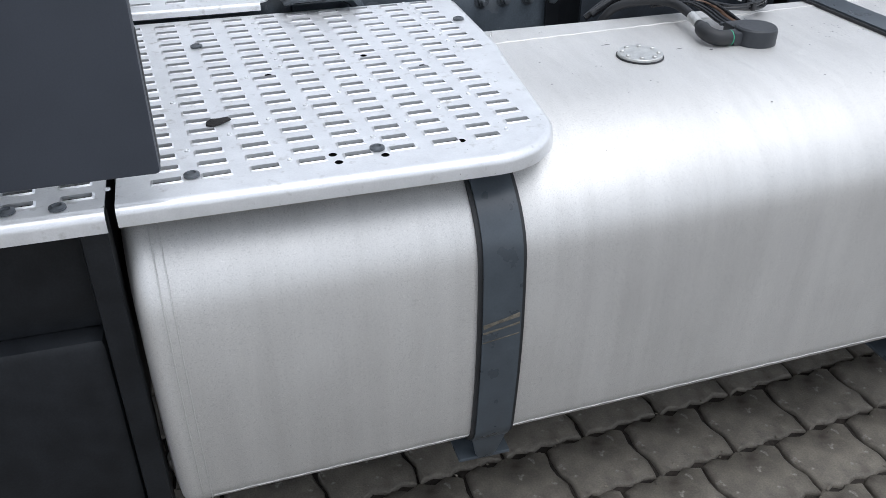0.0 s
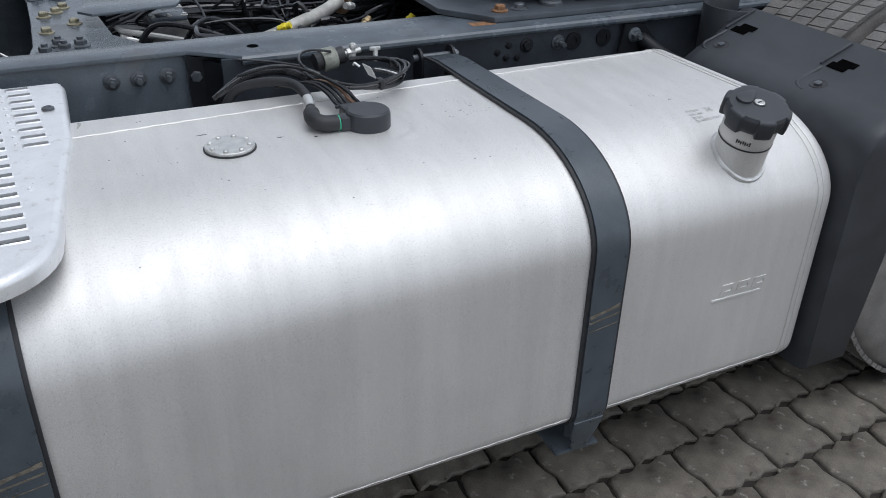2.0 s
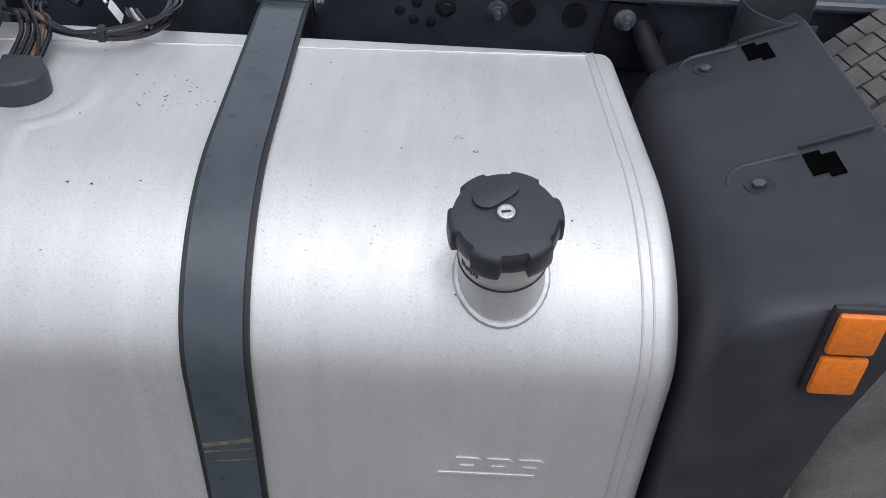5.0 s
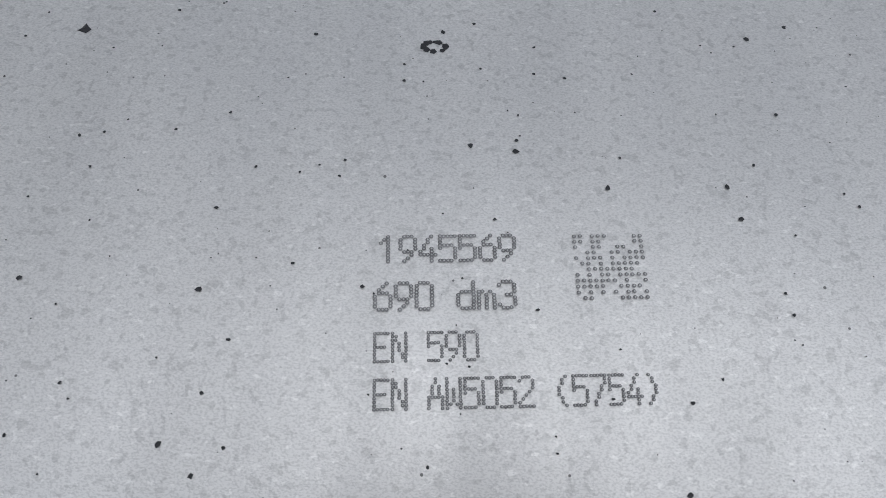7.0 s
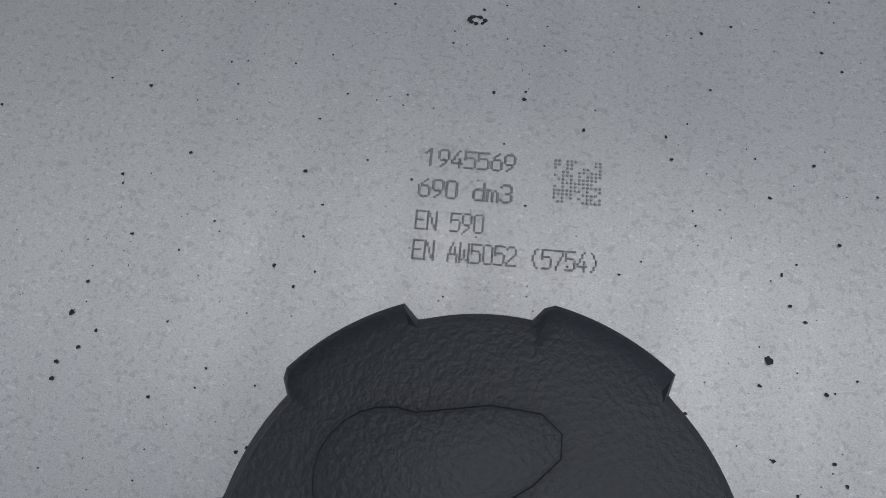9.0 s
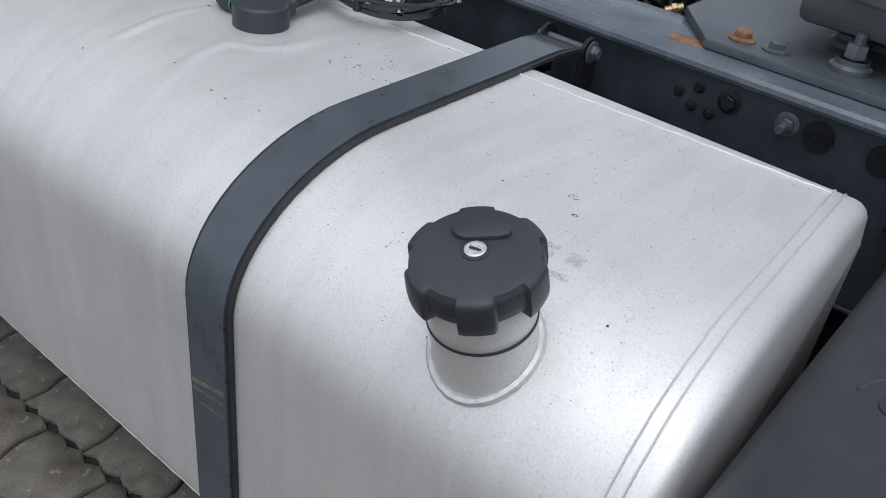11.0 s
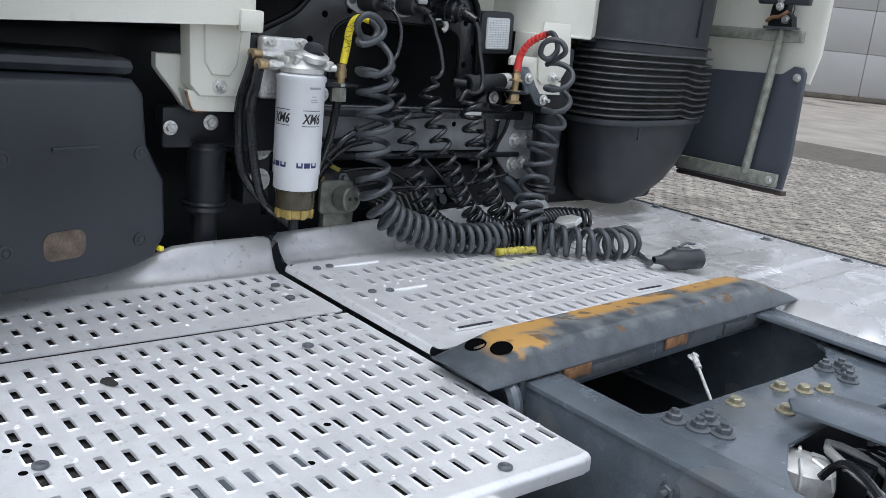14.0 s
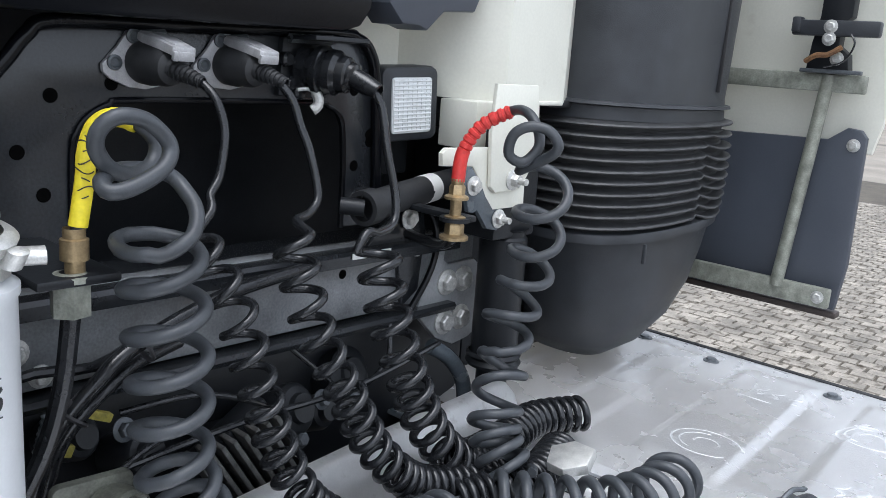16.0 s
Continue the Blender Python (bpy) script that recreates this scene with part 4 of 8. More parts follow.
def deck_plate(name, label, outline, holes, z, thick=0.003, lip=0.028, lip_edges=None):
    d = thing(name, label, "deck plate", (outline[0][0], outline[0][1], z), group="deck plates")
    part("plate", sheet_mesh(outline, holes, z, thick), DECK, d)
    xs_, ys_ = [p[0] for p in outline], [p[1] for p in outline]
    # dark sheet added below the plate so that the slots look shaded
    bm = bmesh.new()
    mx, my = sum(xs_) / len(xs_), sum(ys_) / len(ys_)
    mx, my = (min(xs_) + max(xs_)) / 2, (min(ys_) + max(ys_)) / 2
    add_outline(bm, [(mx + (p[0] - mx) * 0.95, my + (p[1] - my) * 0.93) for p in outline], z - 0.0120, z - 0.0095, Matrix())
    part("underlay", bm, SLOT_AND_SCRAP, d, "gritty near-black sheet added for the shade in the slots")
    # drawn collars of the holes
    bm = bmesh.new()
    for h in holes:
        cx, cy = sum(p[0] for p in h) / len(h), sum(p[1] for p in h) / len(h)
        rows = []
        for f, dz in ((1.0, 0.0005), (1.0, 0.0022)):
            rows.append([bm.verts.new((p[0], p[1], z + dz)) for p in h])
        o = [bm.verts.new((p[0] + math.copysign(0.0028, p[0] - cx), p[1] + math.copysign(0.0028, p[1] - cy), z + 0.0002)) for p in h]
        n = len(h)
        low = [bm.verts.new((p[0], p[1], z - thick)) for p in h]
        for k in range(n):
            k2 = (k + 1) % n
            bm.faces.new((o[k], o[k2], rows[1][k2], rows[1][k]))
            bm.faces.new((rows[1][k], rows[1][k2], low[k2], low[k]))
        for v in rows[0]:
            bm.verts.remove(v)
    for k, h in enumerate(holes):
        if k % 5 == 2:
            q = (h[0][0] + 0.056, h[0][1] + 0.018, z - 0.0005)
            add_lathe(bm, ((0.0046, 0.0), (0.004, 0.0018), (0.0028, 0.0022), (0.002, 0.0014), (0, 0.0014)), q, (0, 0, 1), 10)
    bmesh.ops.transform(bm, matrix=TO_DECK.inverted(), verts=bm.verts)
    part("grip_rim", bm, DECK, d, "raised rims of the long grip holes")["kind"] = "stuff"
    return d


def add_lip(bm, line, z, drop, r=0.014, n=4):
    """A rolled-down edge along a line of the plate's outline; outward is to the right of its way."""
    rows = []
    for i, p in enumerate(line):
        a, b = line[max(i - 1, 0)], line[min(i + 1, len(line) - 1)]
        t = Vector((b[0] - a[0], b[1] - a[1], 0)).normalized()
        o = Vector((t.y, -t.x, 0))
        q = Vector((p[0], p[1], z))
        row = [q]
        for k in range(1, n + 1):
            ang = radians(90 * k / n)
            row.append(q + o * r * math.sin(ang) - Vector((0, 0, r * (1 - math.cos(ang)))))
        row.append(q + o * r - Vector((0, 0, drop)))
        row.append(q + o * (r - 0.003) - Vector((0, 0, drop)))
        rows.append([bm.verts.new(v) for v in row])
    for a, b in zip(rows, rows[1:]):
        for k in range(len(a) - 1):
            bm.faces.new((a[k], b[k], b[k + 1], a[k + 1]))
    return bm


def plug_bolt(at, parent, r=0.009, mat=None):
    bm = bmesh.new()
    add_lathe(bm, ((r * 1.25, 0), (r * 1.2, 0.003), (r * 0.7, 0.005), (r * 0.55, 0.003), (0, 0.003)), at, (0, 0, 1), 16)
    part("fixing", bm, mat or DULL, parent)


AZ = 0.824
cornerA = [(-0.925 + 0.117 * math.sin(radians(a)), -0.232 - 0.122 * math.cos(radians(a))) for a in range(0, 91, 9)]
outA = [(-1.445, -0.354)] + cornerA + [(-0.784, 0.0), (-0.770, 0.10), (-0.764, 0.385), (-0.768, 0.402), (-1.445, 0.402)]


def keep_a(x, y, i, j):
    if y < -0.232:
        edge = -0.925 + 0.117 * math.sqrt(max(0.0, 1 - ((y + 0.232) / 0.122) ** 2))
    else:
        edge = np.interp(y, (-0.232, 0.0, 0.10, 0.40), (-0.808, -0.784, -0.770, -0.764))
    return x < edge - 0.038 and (j > 0 or x < -0.90)


A = deck_plate("deck_plate", "perforated aluminium walkway plate over the tank, gritty with rounded corner", outA, slots((-1.379, -0.308), 11, 19, keep_a, 0.0660, 0.0375, -0.042), AZ)
bm = bmesh.new()
add_lip(bm, outA[:-1], AZ, 0.028, 0.012)
part("rolled_edge", bm, DECK, A, angle=60)
for q in ((-1.346, -0.301), (-1.085, -0.290), (-1.311, 0.232), (-0.788, 0.255)):
    plug_bolt((q[0], q[1], AZ + 0.001), A)
# no real openings: dark discs with the holes' shade painted on
for q in ((-1.146, -0.316), (-1.150, -0.290), (-1.078, -0.312), (-0.959, -0.297), (-1.02, 0.10), (-1.20, 0.05), (-0.93, 0.02)):
    bm = bmesh.new()
    add_lathe(bm, ((0, 0.0004), (0.0055, 0.0004), (0.0062, 0)), (q[0], q[1], AZ), (0, 0, 1), 12)
    part("small_hole", bm, HOLE_SHADE, A)
bm = bmesh.new()
add_outline(bm, [(-0.020, -0.002), (-0.012, -0.010), (0.004, -0.008), (0.019, -0.003), (0.017, 0.005), (0.002, 0.007), (-0.008, 0.011), (-0.017, 0.006)], 0.0, 0.0035, pose(-1.298, -0.134, AZ + 0.002, 6, -4, 12), bevel=0.0008)
part("debris", bm, SLOT_AND_SCRAP, A, "torn scrap of dark rubber")
bm = bmesh.new()
add_rod(bm, (-0.765, 0.19, 0.800), (-0.735, 0.175, 0.800), 0.008, 10)
add_hex(bm, (-0.745, 0.18, 0.800), (1, -0.4, 0), 0.012, 0.012)
part("clamp_screw", bm, ZINC, A, "zinc clamp screw under the plate edge")

outB = round_rect(-1.745, -1.458, -0.358, 0.402, (0.006, 0.006, 0.006, 0.006), 2)
B = deck_plate("deck_plate", "perforated aluminium walkway plate with a raised front edge behind the cab", outB, slots((-1.635, -0.327), 3, 19, lambda x, y, i, j: y < 0.392, 0.0715, 0.0385, -0.08), AZ)
bm = bmesh.new()
add_lip(bm, [(-1.745, -0.358), (-1.6, -0.358), (-1.458, -0.358)], AZ, 0.030)
part("rolled_edge", bm, DECK, B, angle=60)


def upstand(line, front, z0, parent):
    """A swept-up front edge: line gives (y, height, how far it runs forward)."""
    bm = bmesh.new()
    rows = []
    for y, h, run in line:
        x0 = front(y)
        rows.append([bm.verts.new(v) for v in ((x0, y, z0), (x0 - run * 0.3, y, z0 + 0.004), (x0 - run * 0.62, y, z0 + h * 0.45), (x0 - run * 0.85, y, z0 + h * 0.93), (x0 - run, y, z0 + h), (x0 - run * 1.3, y, z0 + h - 0.004), (x0 - run * 1.34, y, z0 + h - 0.03))])
    for a, b in zip(rows, rows[1:]):
        for k in range(6):
            bm.faces.new((a[k], b[k], b[k + 1], a[k + 1]))
    r = bmesh.ops.solidify(bm, geom=bm.faces[:], thickness=0.003)
    return part("upstand", bm, DECK, parent, "smooth raised front edge", angle=60)


upstand([(-0.345, 0.022, 0.05), (-0.15, 0.024, 0.05), (0.0, 0.028, 0.05), (0.07, 0.038, 0.052), (0.12, 0.056, 0.056), (0.17, 0.070, 0.06), (0.25, 0.074, 0.062), (0.39, 0.076, 0.062), (0.402, 0.070, 0.06)], lambda y: -1.745, AZ, B)
for q in ((-1.66, 0.348), (-1.572, 0.337), (-1.514, -0.345), (-1.575, -0.338)):
    plug_bolt((q[0], q[1], AZ + 0.001), B)

DZ = 0.846
outD = [(x - 0.05 * (y - 0.42), y) for x, y in round_rect(-1.735, -1.150, 0.420, 1.400, 0.02, 4)]


def keep_d(x, y, i, j):
    if j == 0:
        return i < 6
    if j == 1 or y > 1.36 or x > -1.172:
        return False
    if i == 2 and y < 0.66 or i == 6 and (y < 0.66 or 1.08 < y < 1.28):
        return False
    return True


D = deck_plate("deck_plate", "perforated aluminium centre plate behind the cab with pressed panels", outD, slots((-1.615, 0.4505), 7, 24, keep_d, 0.0695, 0.0392, -0.055), DZ)
bm = bmesh.new()
add_lip(bm, [(-1.735, 0.421), (-1.45, 0.420), (-1.17, 0.420)], DZ, 0.016, 0.009)
part("rolled_edge", bm, DECK, D, angle=60)
upstand([(0.418, 0.044, 0.066), (0.435, 0.060, 0.07), (0.7, 0.070, 0.07), (1.05, 0.086, 0.07), (1.38, 0.090, 0.07), (1.40, 0.07, 0.07)], lambda y: -1.735 - 0.05 * (y - 0.42), DZ, D)
for q in ((-1.684, 0.467), (-1.487, 0.492), (-1.690, 0.505), (-1.480, 0.535)):
    plug_bolt((q[0], q[1], DZ + 0.001), D, 0.008)
for y, x in ((0.56, -1.222), (1.16, -1.255)):
    bm = bmesh.new()
    add_box(bm, (x - 0.012, y - 0.055, DZ), (x + 0.012, y + 0.055, DZ + 0.006), 0.003)
    part("pressed_tab", bm, DECK, D)
    # black strip on the tab, painted as the slot's shade
    bm = bmesh.new()
    add_box(bm, (x + 0.004, y - 0.045, DZ + 0.005), (x + 0.010, y + 0.045, DZ + 0.0075))
    part("slot", bm, INK, D)
for x, y0, y1 in ((-1.484, 0.540, 0.640), (-1.690, 0.515, 0.645)):
    bm = bmesh.new()
    add_tube(bm, spline([(x, y0, DZ - 0.002), (x + 0.004, (y0 + y1) / 2, DZ), (x, y1, DZ - 0.001)], 0.01), 0.0045, 10)
    part("pressed_rib", bm, DECK, D)

# dark carrier under the plates
battery = thing("battery_box", "black box with a lid ahead of the tank under the deck", "box", (-1.6, 0.0, 0.2))
bm = bmesh.new()
add_box(bm, (-1.74, -0.30, 0.60), (-1.47, 0.38, 0.80), 0.01)
part("lid", bm, DARK, battery)
bm = bmesh.new()
add_box(bm, (-1.74, -0.33, 0.20), (-1.50, 0.36, 0.60), 0.02)
part("body", bm, DARK, battery)
bm = bmesh.new()
add_box(bm, (-1.50, -0.34, 0.18), (-1.462, -0.30, 0.80), 0.006)
add_box(bm, (-1.75, -0.33, 0.155), (-1.462, -0.27, 0.19), 0.004)
br = single("bracket_post", bm, DARK, "black steel bracket post ahead of the tank", "bracket")
for k in range(8):
    bm = bmesh.new()
    add_lathe(bm, ((0.009, 0), (0.009, 0.004), (0.0055, 0.004), (0.0055, 0.0)), (-1.73 + k * 0.033, -0.331, 0.172), (0, -1, 0), 14)
    part("punched_hole", bm, DULL, br)
# added black strip that stands for the gap's shade
bm = bmesh.new()
add_box(bm, (-1.80, 0.41, 0.72), (-1.15, 0.448, 0.79), 0.004)
single("gap_channel", bm, DARK, "black strip added for the shade in the gap between deck plates", "channel")

# ---- chassis ----
RZ = 0.842


def mirror_y(points):
    return [(x, 1.84 - y) for x, y in points]


frame_ = thing("chassis_frame", "dark grey painted steel ladder frame of a truck tractor", "truck chassis", (-0.5, 0.92, 0.55))
for far in (False, True):
    f = mirror_y if far else (lambda p: p)
    # top flange, web and bottom flange
    bm = bmesh.new()
    top = [(-2.05, 0.475), (-0.50, 0.470), (-0.44, 0.425), (-0.40, 0.392), (3.2, 0.392), (3.2, 0.560), (-2.05, 0.560)]
    add_outline(bm, f(top) if not far else f(top)[::-1], RZ - 0.009, RZ, Matrix(), bevel=0.004)
    part("top_flange", bm, CHASSIS, frame_)
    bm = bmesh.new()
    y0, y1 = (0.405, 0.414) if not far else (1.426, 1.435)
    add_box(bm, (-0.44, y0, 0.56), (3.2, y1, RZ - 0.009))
    # near web takes the darkened paint, far web the plain one
    part("web", bm, SHADED_WEB if not far else CHASSIS, frame_)
    bm = bmesh.new()
    y0, y1 = (0.478, 0.487) if not far else (1.353, 1.362)
    add_box(bm, (-2.05, y0, 0.50), (-0.42, y1, RZ - 0.009), 0.002)
    part("web", bm, CHASSIS, frame_)
    bm = bmesh.new()
    y0, y1 = (0.405, 0.56) if not far else (1.28, 1.435)
    add_box(bm, (-2.05, y0, 0.548), (3.2, y1, 0.558), 0.003)
    part("bottom_flange", bm, CHASSIS, frame_)
    # rolled front edge of the flange
    bm = bmesh.new()
    y = 0.394 if not far else 1.446
    add_tube(bm, [(-0.40, y, RZ - 0.010), (1.0, y, RZ - 0.010), (3.2, y, RZ - 0.010)], 0.011, 10)
    part("rolled_edge", bm, CHASSIS, frame_)
# gusset where the frame steps outward
bm = bmesh.new()
add_outline(bm, [(-0.50, 0.60), (-0.43, 0.60), (-0.425, 0.80), (-0.44, 0.822), (-0.505, 0.832)], 0, 0.006, axes_pose((0, 0.470, 0), (1, 0, 0), (0, 0, 1)))
part("gusset", bm, DARK, frame_)
bm = bmesh.new()
add_outline(bm, [(0, 0), (0.075, 0), (0.075, 0.24), (0, 0.24)], 0, 0.006, axes_pose((-0.47, 0.474, 0.58), (0.05, -0.06, 0), (0, 0, 1)))
part("gusset", bm, DARK, frame_)
for x in (-0.66, -0.605, -0.545):
    bolt((x, 0.478, 0.79), (0, -1, 0), 0.012, 0.012, DULL, frame_, 0.014)
bolt((-0.487, 0.470, 0.786), (0, -1, 0), 0.013, 0.012, DULL, frame_)
bolt((0.389, 0.404, 0.790), (0, -1, 0), 0.012, 0.012, DULL, frame_, 0.022)
bolt((0.30, 0.404, 0.79), (0, -1, 0), 0.012, 0.010, DARK, frame_)
for x, z in ((0.25, 0.795), (0.245, 0.765), (0.275, 0.762), (0.22, 0.78)):
    bolt((x, 0.404, z), (0, -1, 0), 0.006, 0.006, DARK, frame_)
for x in (0.435, 0.525):
    bm = bmesh.new()
    add_lathe(bm, ((0, 0), (0.022, 0), (0.022, 0.003), (0.010, 0.003), (0.010, 0.0)), (x, 0.404, 0.788), (0, -1, 0), 20)
    part("washer", bm, DARK, frame_)
# a disc on the flange, black as the shade in a hole
bm = bmesh.new()
add_lathe(bm, ((0, 0.0006), (0.012, 0.0006), (0.013, 0)), (-0.361, 0.456, RZ), (0, 0, 1), 20)
part("flange_hole", bm, HOLE_SHADE, frame_, "round hole, its shade painted as a flat dark disc")
bm = bmesh.new()
add_box(bm, (0.165, 0.43, RZ - 0.0005), (0.228, 0.462, RZ + 0.0008), 0.0005)
part("rust_patch", bm, RUST, frame_, "flaking brown rust by the bolt hole")
# tank bracket rod behind the tank's rear corner
bm = bmesh.new()
add_outline(bm, [(0.56, 0.70), (0.67, 0.70), (0.68, 0.77), (0.64, 0.815), (0.58, 0.82)], 0, 0.008, axes_pose((0, 0.398, 0), (1, 0, 0), (0, 0, 1)))
part("fender_bracket", bm, DARK, frame_)
bolt((0.610, 0.39, 0.79), (0, -1, 0), 0.013, 0.02, DULL, frame_, 0.01)
bm = bmesh.new()
add_tube(bm, spline([(0.64, 0.40, 0.775), (0.66, 0.30, 0.745), (0.69, 0.12, 0.73), (0.70, -0.2, 0.72)], 0.02), 0.020, 12)
part("stay_tube", bm, DARK, frame_, "dark tube that carries the mudguard")

# crossmember with flared ends
CZ = RZ - 0.032
bm = bmesh.new()
half = [(-0.97, 0.50), (-0.90, 0.525), (-0.845, 0.565), (-0.812, 0.62), (-0.80, 0.70), (-0.797, 0.92), (-0.80, 1.14), (-0.812, 1.22), (-0.845, 1.275), (-0.90, 1.315), (-0.97, 1.34), (-0.42, 1.34), (-0.50, 1.28), (-0.575, 1.19), (-0.625, 1.10), (-0.64, 0.92), (-0.625, 0.74), (-0.575, 0.65), (-0.50, 0.56), (-0.42, 0.50)]
add_outline(bm, half, CZ, CZ + 0.009, Matrix(), bevel=0.003)
part("crossmember", bm, CHASSIS, frame_, "flared crossmember plate between the rails")
bm = bmesh.new()
add_box(bm, (-0.785, 0.52, 0.56), (-0.66, 1.32, 0.79), 0.02)
part("crossmember", bm, DARK, frame_)
for x, y in ((-0.735, 0.645), (-0.775, 0.632), (-0.70, 0.665), (-0.745, 0.685), (-0.778, 1.144), (-0.74, 1.165), (-0.72, 1.13), (-0.765, 1.185)):
    bolt((x, y, CZ + 0.009), (0, 0, 1), 0.014, 0.016, DULL, frame_, 0.006)
for x, y in ((-0.765, 0.80), (-0.765, 0.95), (-0.717, 1.029), (-0.70, 0.86), (-0.735, 0.985)):
    bolt((x, y, CZ + 0.009), (0, 0, 1), 0.012, 0.014, PASSIVE, frame_)
bm = bmesh.new()
add_outline(bm, [(-0.69, 0.84), (-0.66, 0.80), (-0.46, 0.83), (-0.44, 0.88), (-0.50, 0.99), (-0.66, 0.94)], RZ + 0.006, RZ + 0.012, Matrix(), bevel=0.002)
part("valve_bracket", bm, CHASSIS, frame_)

# ---- between the rails: valves, pipes and cables ----
valve = thing("air_valve", "grey cast air valve block bolted between the rails", "valve", (-0.46, 0.93, 0.66))
bm = bmesh.new()
add_box(bm, (-0.525, 0.88, 0.68), (-0.425, 0.99, 0.800), 0.010)
part("valve_body", bm, GREYCAST, valve)
bm = bmesh.new()
add_box(bm, (-0.522, 0.884, 0.798), (-0.428, 0.986, 0.812), 0.005)
part("valve_lid", bm, CHASSIS, valve)
for x in (-0.515, -0.475, -0.435):
    for y in (0.891, 0.979):
        bolt((x, y, 0.811), (0, 0, 1), 0.006, 0.006, ZINC, valve, name="screw")
for k in range(6):
    bm = bmesh.new()
    add_box(bm, (-0.575, 0.84 + k * 0.022, 0.70), (-0.53, 0.848 + k * 0.022, 0.79), 0.002)
    part("fin", bm, DARK, valve)
filt_ = thing("air_drier_cap", "ribbed light metal canister end between the rails", "canister", (-0.62, 0.78, 0.7))
bm = bmesh.new()
add_lathe(bm, ((0.058, 0), (0.060, 0.06), (0.054, 0.085), (0.030, 0.096), (0, 0.098)), (-0.615, 0.765, 0.70), (0.05, 0.05, 1), 32)
part("canister", bm, CAST, filt_)
for k in range(6):
    a = radians(60 * k)
    bm = bmesh.new()
    add_tube(bm, spline([(-0.615 + 0.022 * math.cos(a), 0.765 + 0.022 * math.sin(a), 0.80), (-0.613 + 0.05 * math.cos(a), 0.767 + 0.05 * math.sin(a), 0.788), (-0.612 + 0.06 * math.cos(a), 0.768 + 0.06 * math.sin(a), 0.76)], 0.01), 0.0035, 6)
    part("rib", bm, CAST, filt_)
bm = bmesh.new()
add_tube(bm, spline([(-0.34, 0.80, 0.74), (-0.25, 0.80, 0.755), (-0.16, 0.83, 0.775), (-0.06, 0.90, 0.785), (0.0, 0.94, 0.80), (0.02, 0.98, 0.77)], 0.01), 0.018, 12)
single("air_pipe", bm, material("pale_pipe", (0.42, 0.41, 0.38), 0.5, 0.2, 0.2, 40), "pale grey metal air pipe with a bent end", "pipe")
bm = bmesh.new()
add_rod(bm, (0.0, 0.93, 0.79), (0.03, 0.99, 0.80), 0.026, 16)
single("pipe_clamp", bm, material("brown_grease", (0.12, 0.075, 0.045), 0.6, 0.2, 0.4, 30), "greasy brown pipe clamp", "clamp")
rnd = random.Random(11)
loom = thing("cable_loom", "loom of black air lines and cables between the rails", "cables", (0.2, 1.1, 0.7))
for k in range(22):
    bm = bmesh.new()
    y, z = 1.02 + 0.30 * rnd.random(), 0.70 + 0.11 * rnd.random()
    pts = [(-0.62 + 0.05 * rnd.random(), y - 0.12 * rnd.random(), z - 0.03)]
    for i in range(6):
        pts.append((-0.45 + i * 0.22, y + rnd.uniform(-0.03, 0.03), z + rnd.uniform(-0.02, 0.02)))
    pts.append((1.9, y, z - 0.04))
    add_tube(bm, spline(pts, 0.03), rnd.choice((0.004, 0.006, 0.008, 0.010)), 8)
    part("line", bm, CABLE, loom)
for k in range(16):
    bm = bmesh.new()
    x, y = rnd.uniform(-0.55, 0.25), rnd.uniform(0.66, 1.2)
    pts = [(x, y, 0.70)]
    for i in range(4):
        pts.append((x + rnd.uniform(-0.14, 0.14), y + rnd.uniform(-0.14, 0.14), 0.73 + rnd.random() * 0.1))
    pts.append((x + rnd.uniform(-0.2, 0.2), y + rnd.uniform(-0.1, 0.1), 0.66))
    add_tube(bm, spline(pts, 0.02), rnd.choice((0.004, 0.005, 0.007)), 8)
    part("line", bm, CABLE if k % 6 else material("grey_line", (0.3, 0.3, 0.29), 0.4), loom)
for k in range(9):
    bm = bmesh.new()
    x, y, z = rnd.uniform(-0.38, 0.2), rnd.uniform(0.72, 1.25), 0.76 + 0.05 * rnd.random()
    d = Vector((rnd.uniform(-1, 1), rnd.uniform(-1, 1), 0.2)).normalized()
    add_rod(bm, (x, y, z), Vector((x, y, z)) + d * 0.035, 0.009, 12)
    add_hex(bm, Vector((x, y, z)) + d * 0.012, d, 0.012, 0.012, False)
    part("fitting", bm, (ZINC, BRASS, YELLOW)[k % 3], loom)
bm = bmesh.new()
add_lathe(bm, ((0.05, 0), (0.055, 0.02), (0.05, 0.05), (0.02, 0.056), (0.014, 0.075), (0, 0.075)), (-0.22, 1.25, 0.775), (0, 0, 1), 24)
single("white_reservoir", bm, WHITE, "small white plastic reservoir cap between the rails", "reservoir")
# added dark block: fills the hollow with shade and hides the ground
bm = bmesh.new()
add_box(bm, (-1.95, 0.495, 0.30), (3.0, 1.345, 0.552), 0.02)
single("drive_line_cover", bm, DARK, "near-black box added for the shaded hollow between the rails", "underbody")
rod = bmesh.new()
add_rod(rod, (-0.973, 0.975, 0.80), (-0.79, 0.86, 0.70), 0.0035, 10)
add_hex(rod, (-0.978, 0.978, 0.796), (0.3, 0.1, 1), 0.009, 0.012)
add_rod(rod, (-0.975, 0.976, 0.80), (-0.95, 0.962, 0.787), 0.007, 10)
single("link_rod", rod, ZINC, "bright thin link rod under the ramp", "rod")

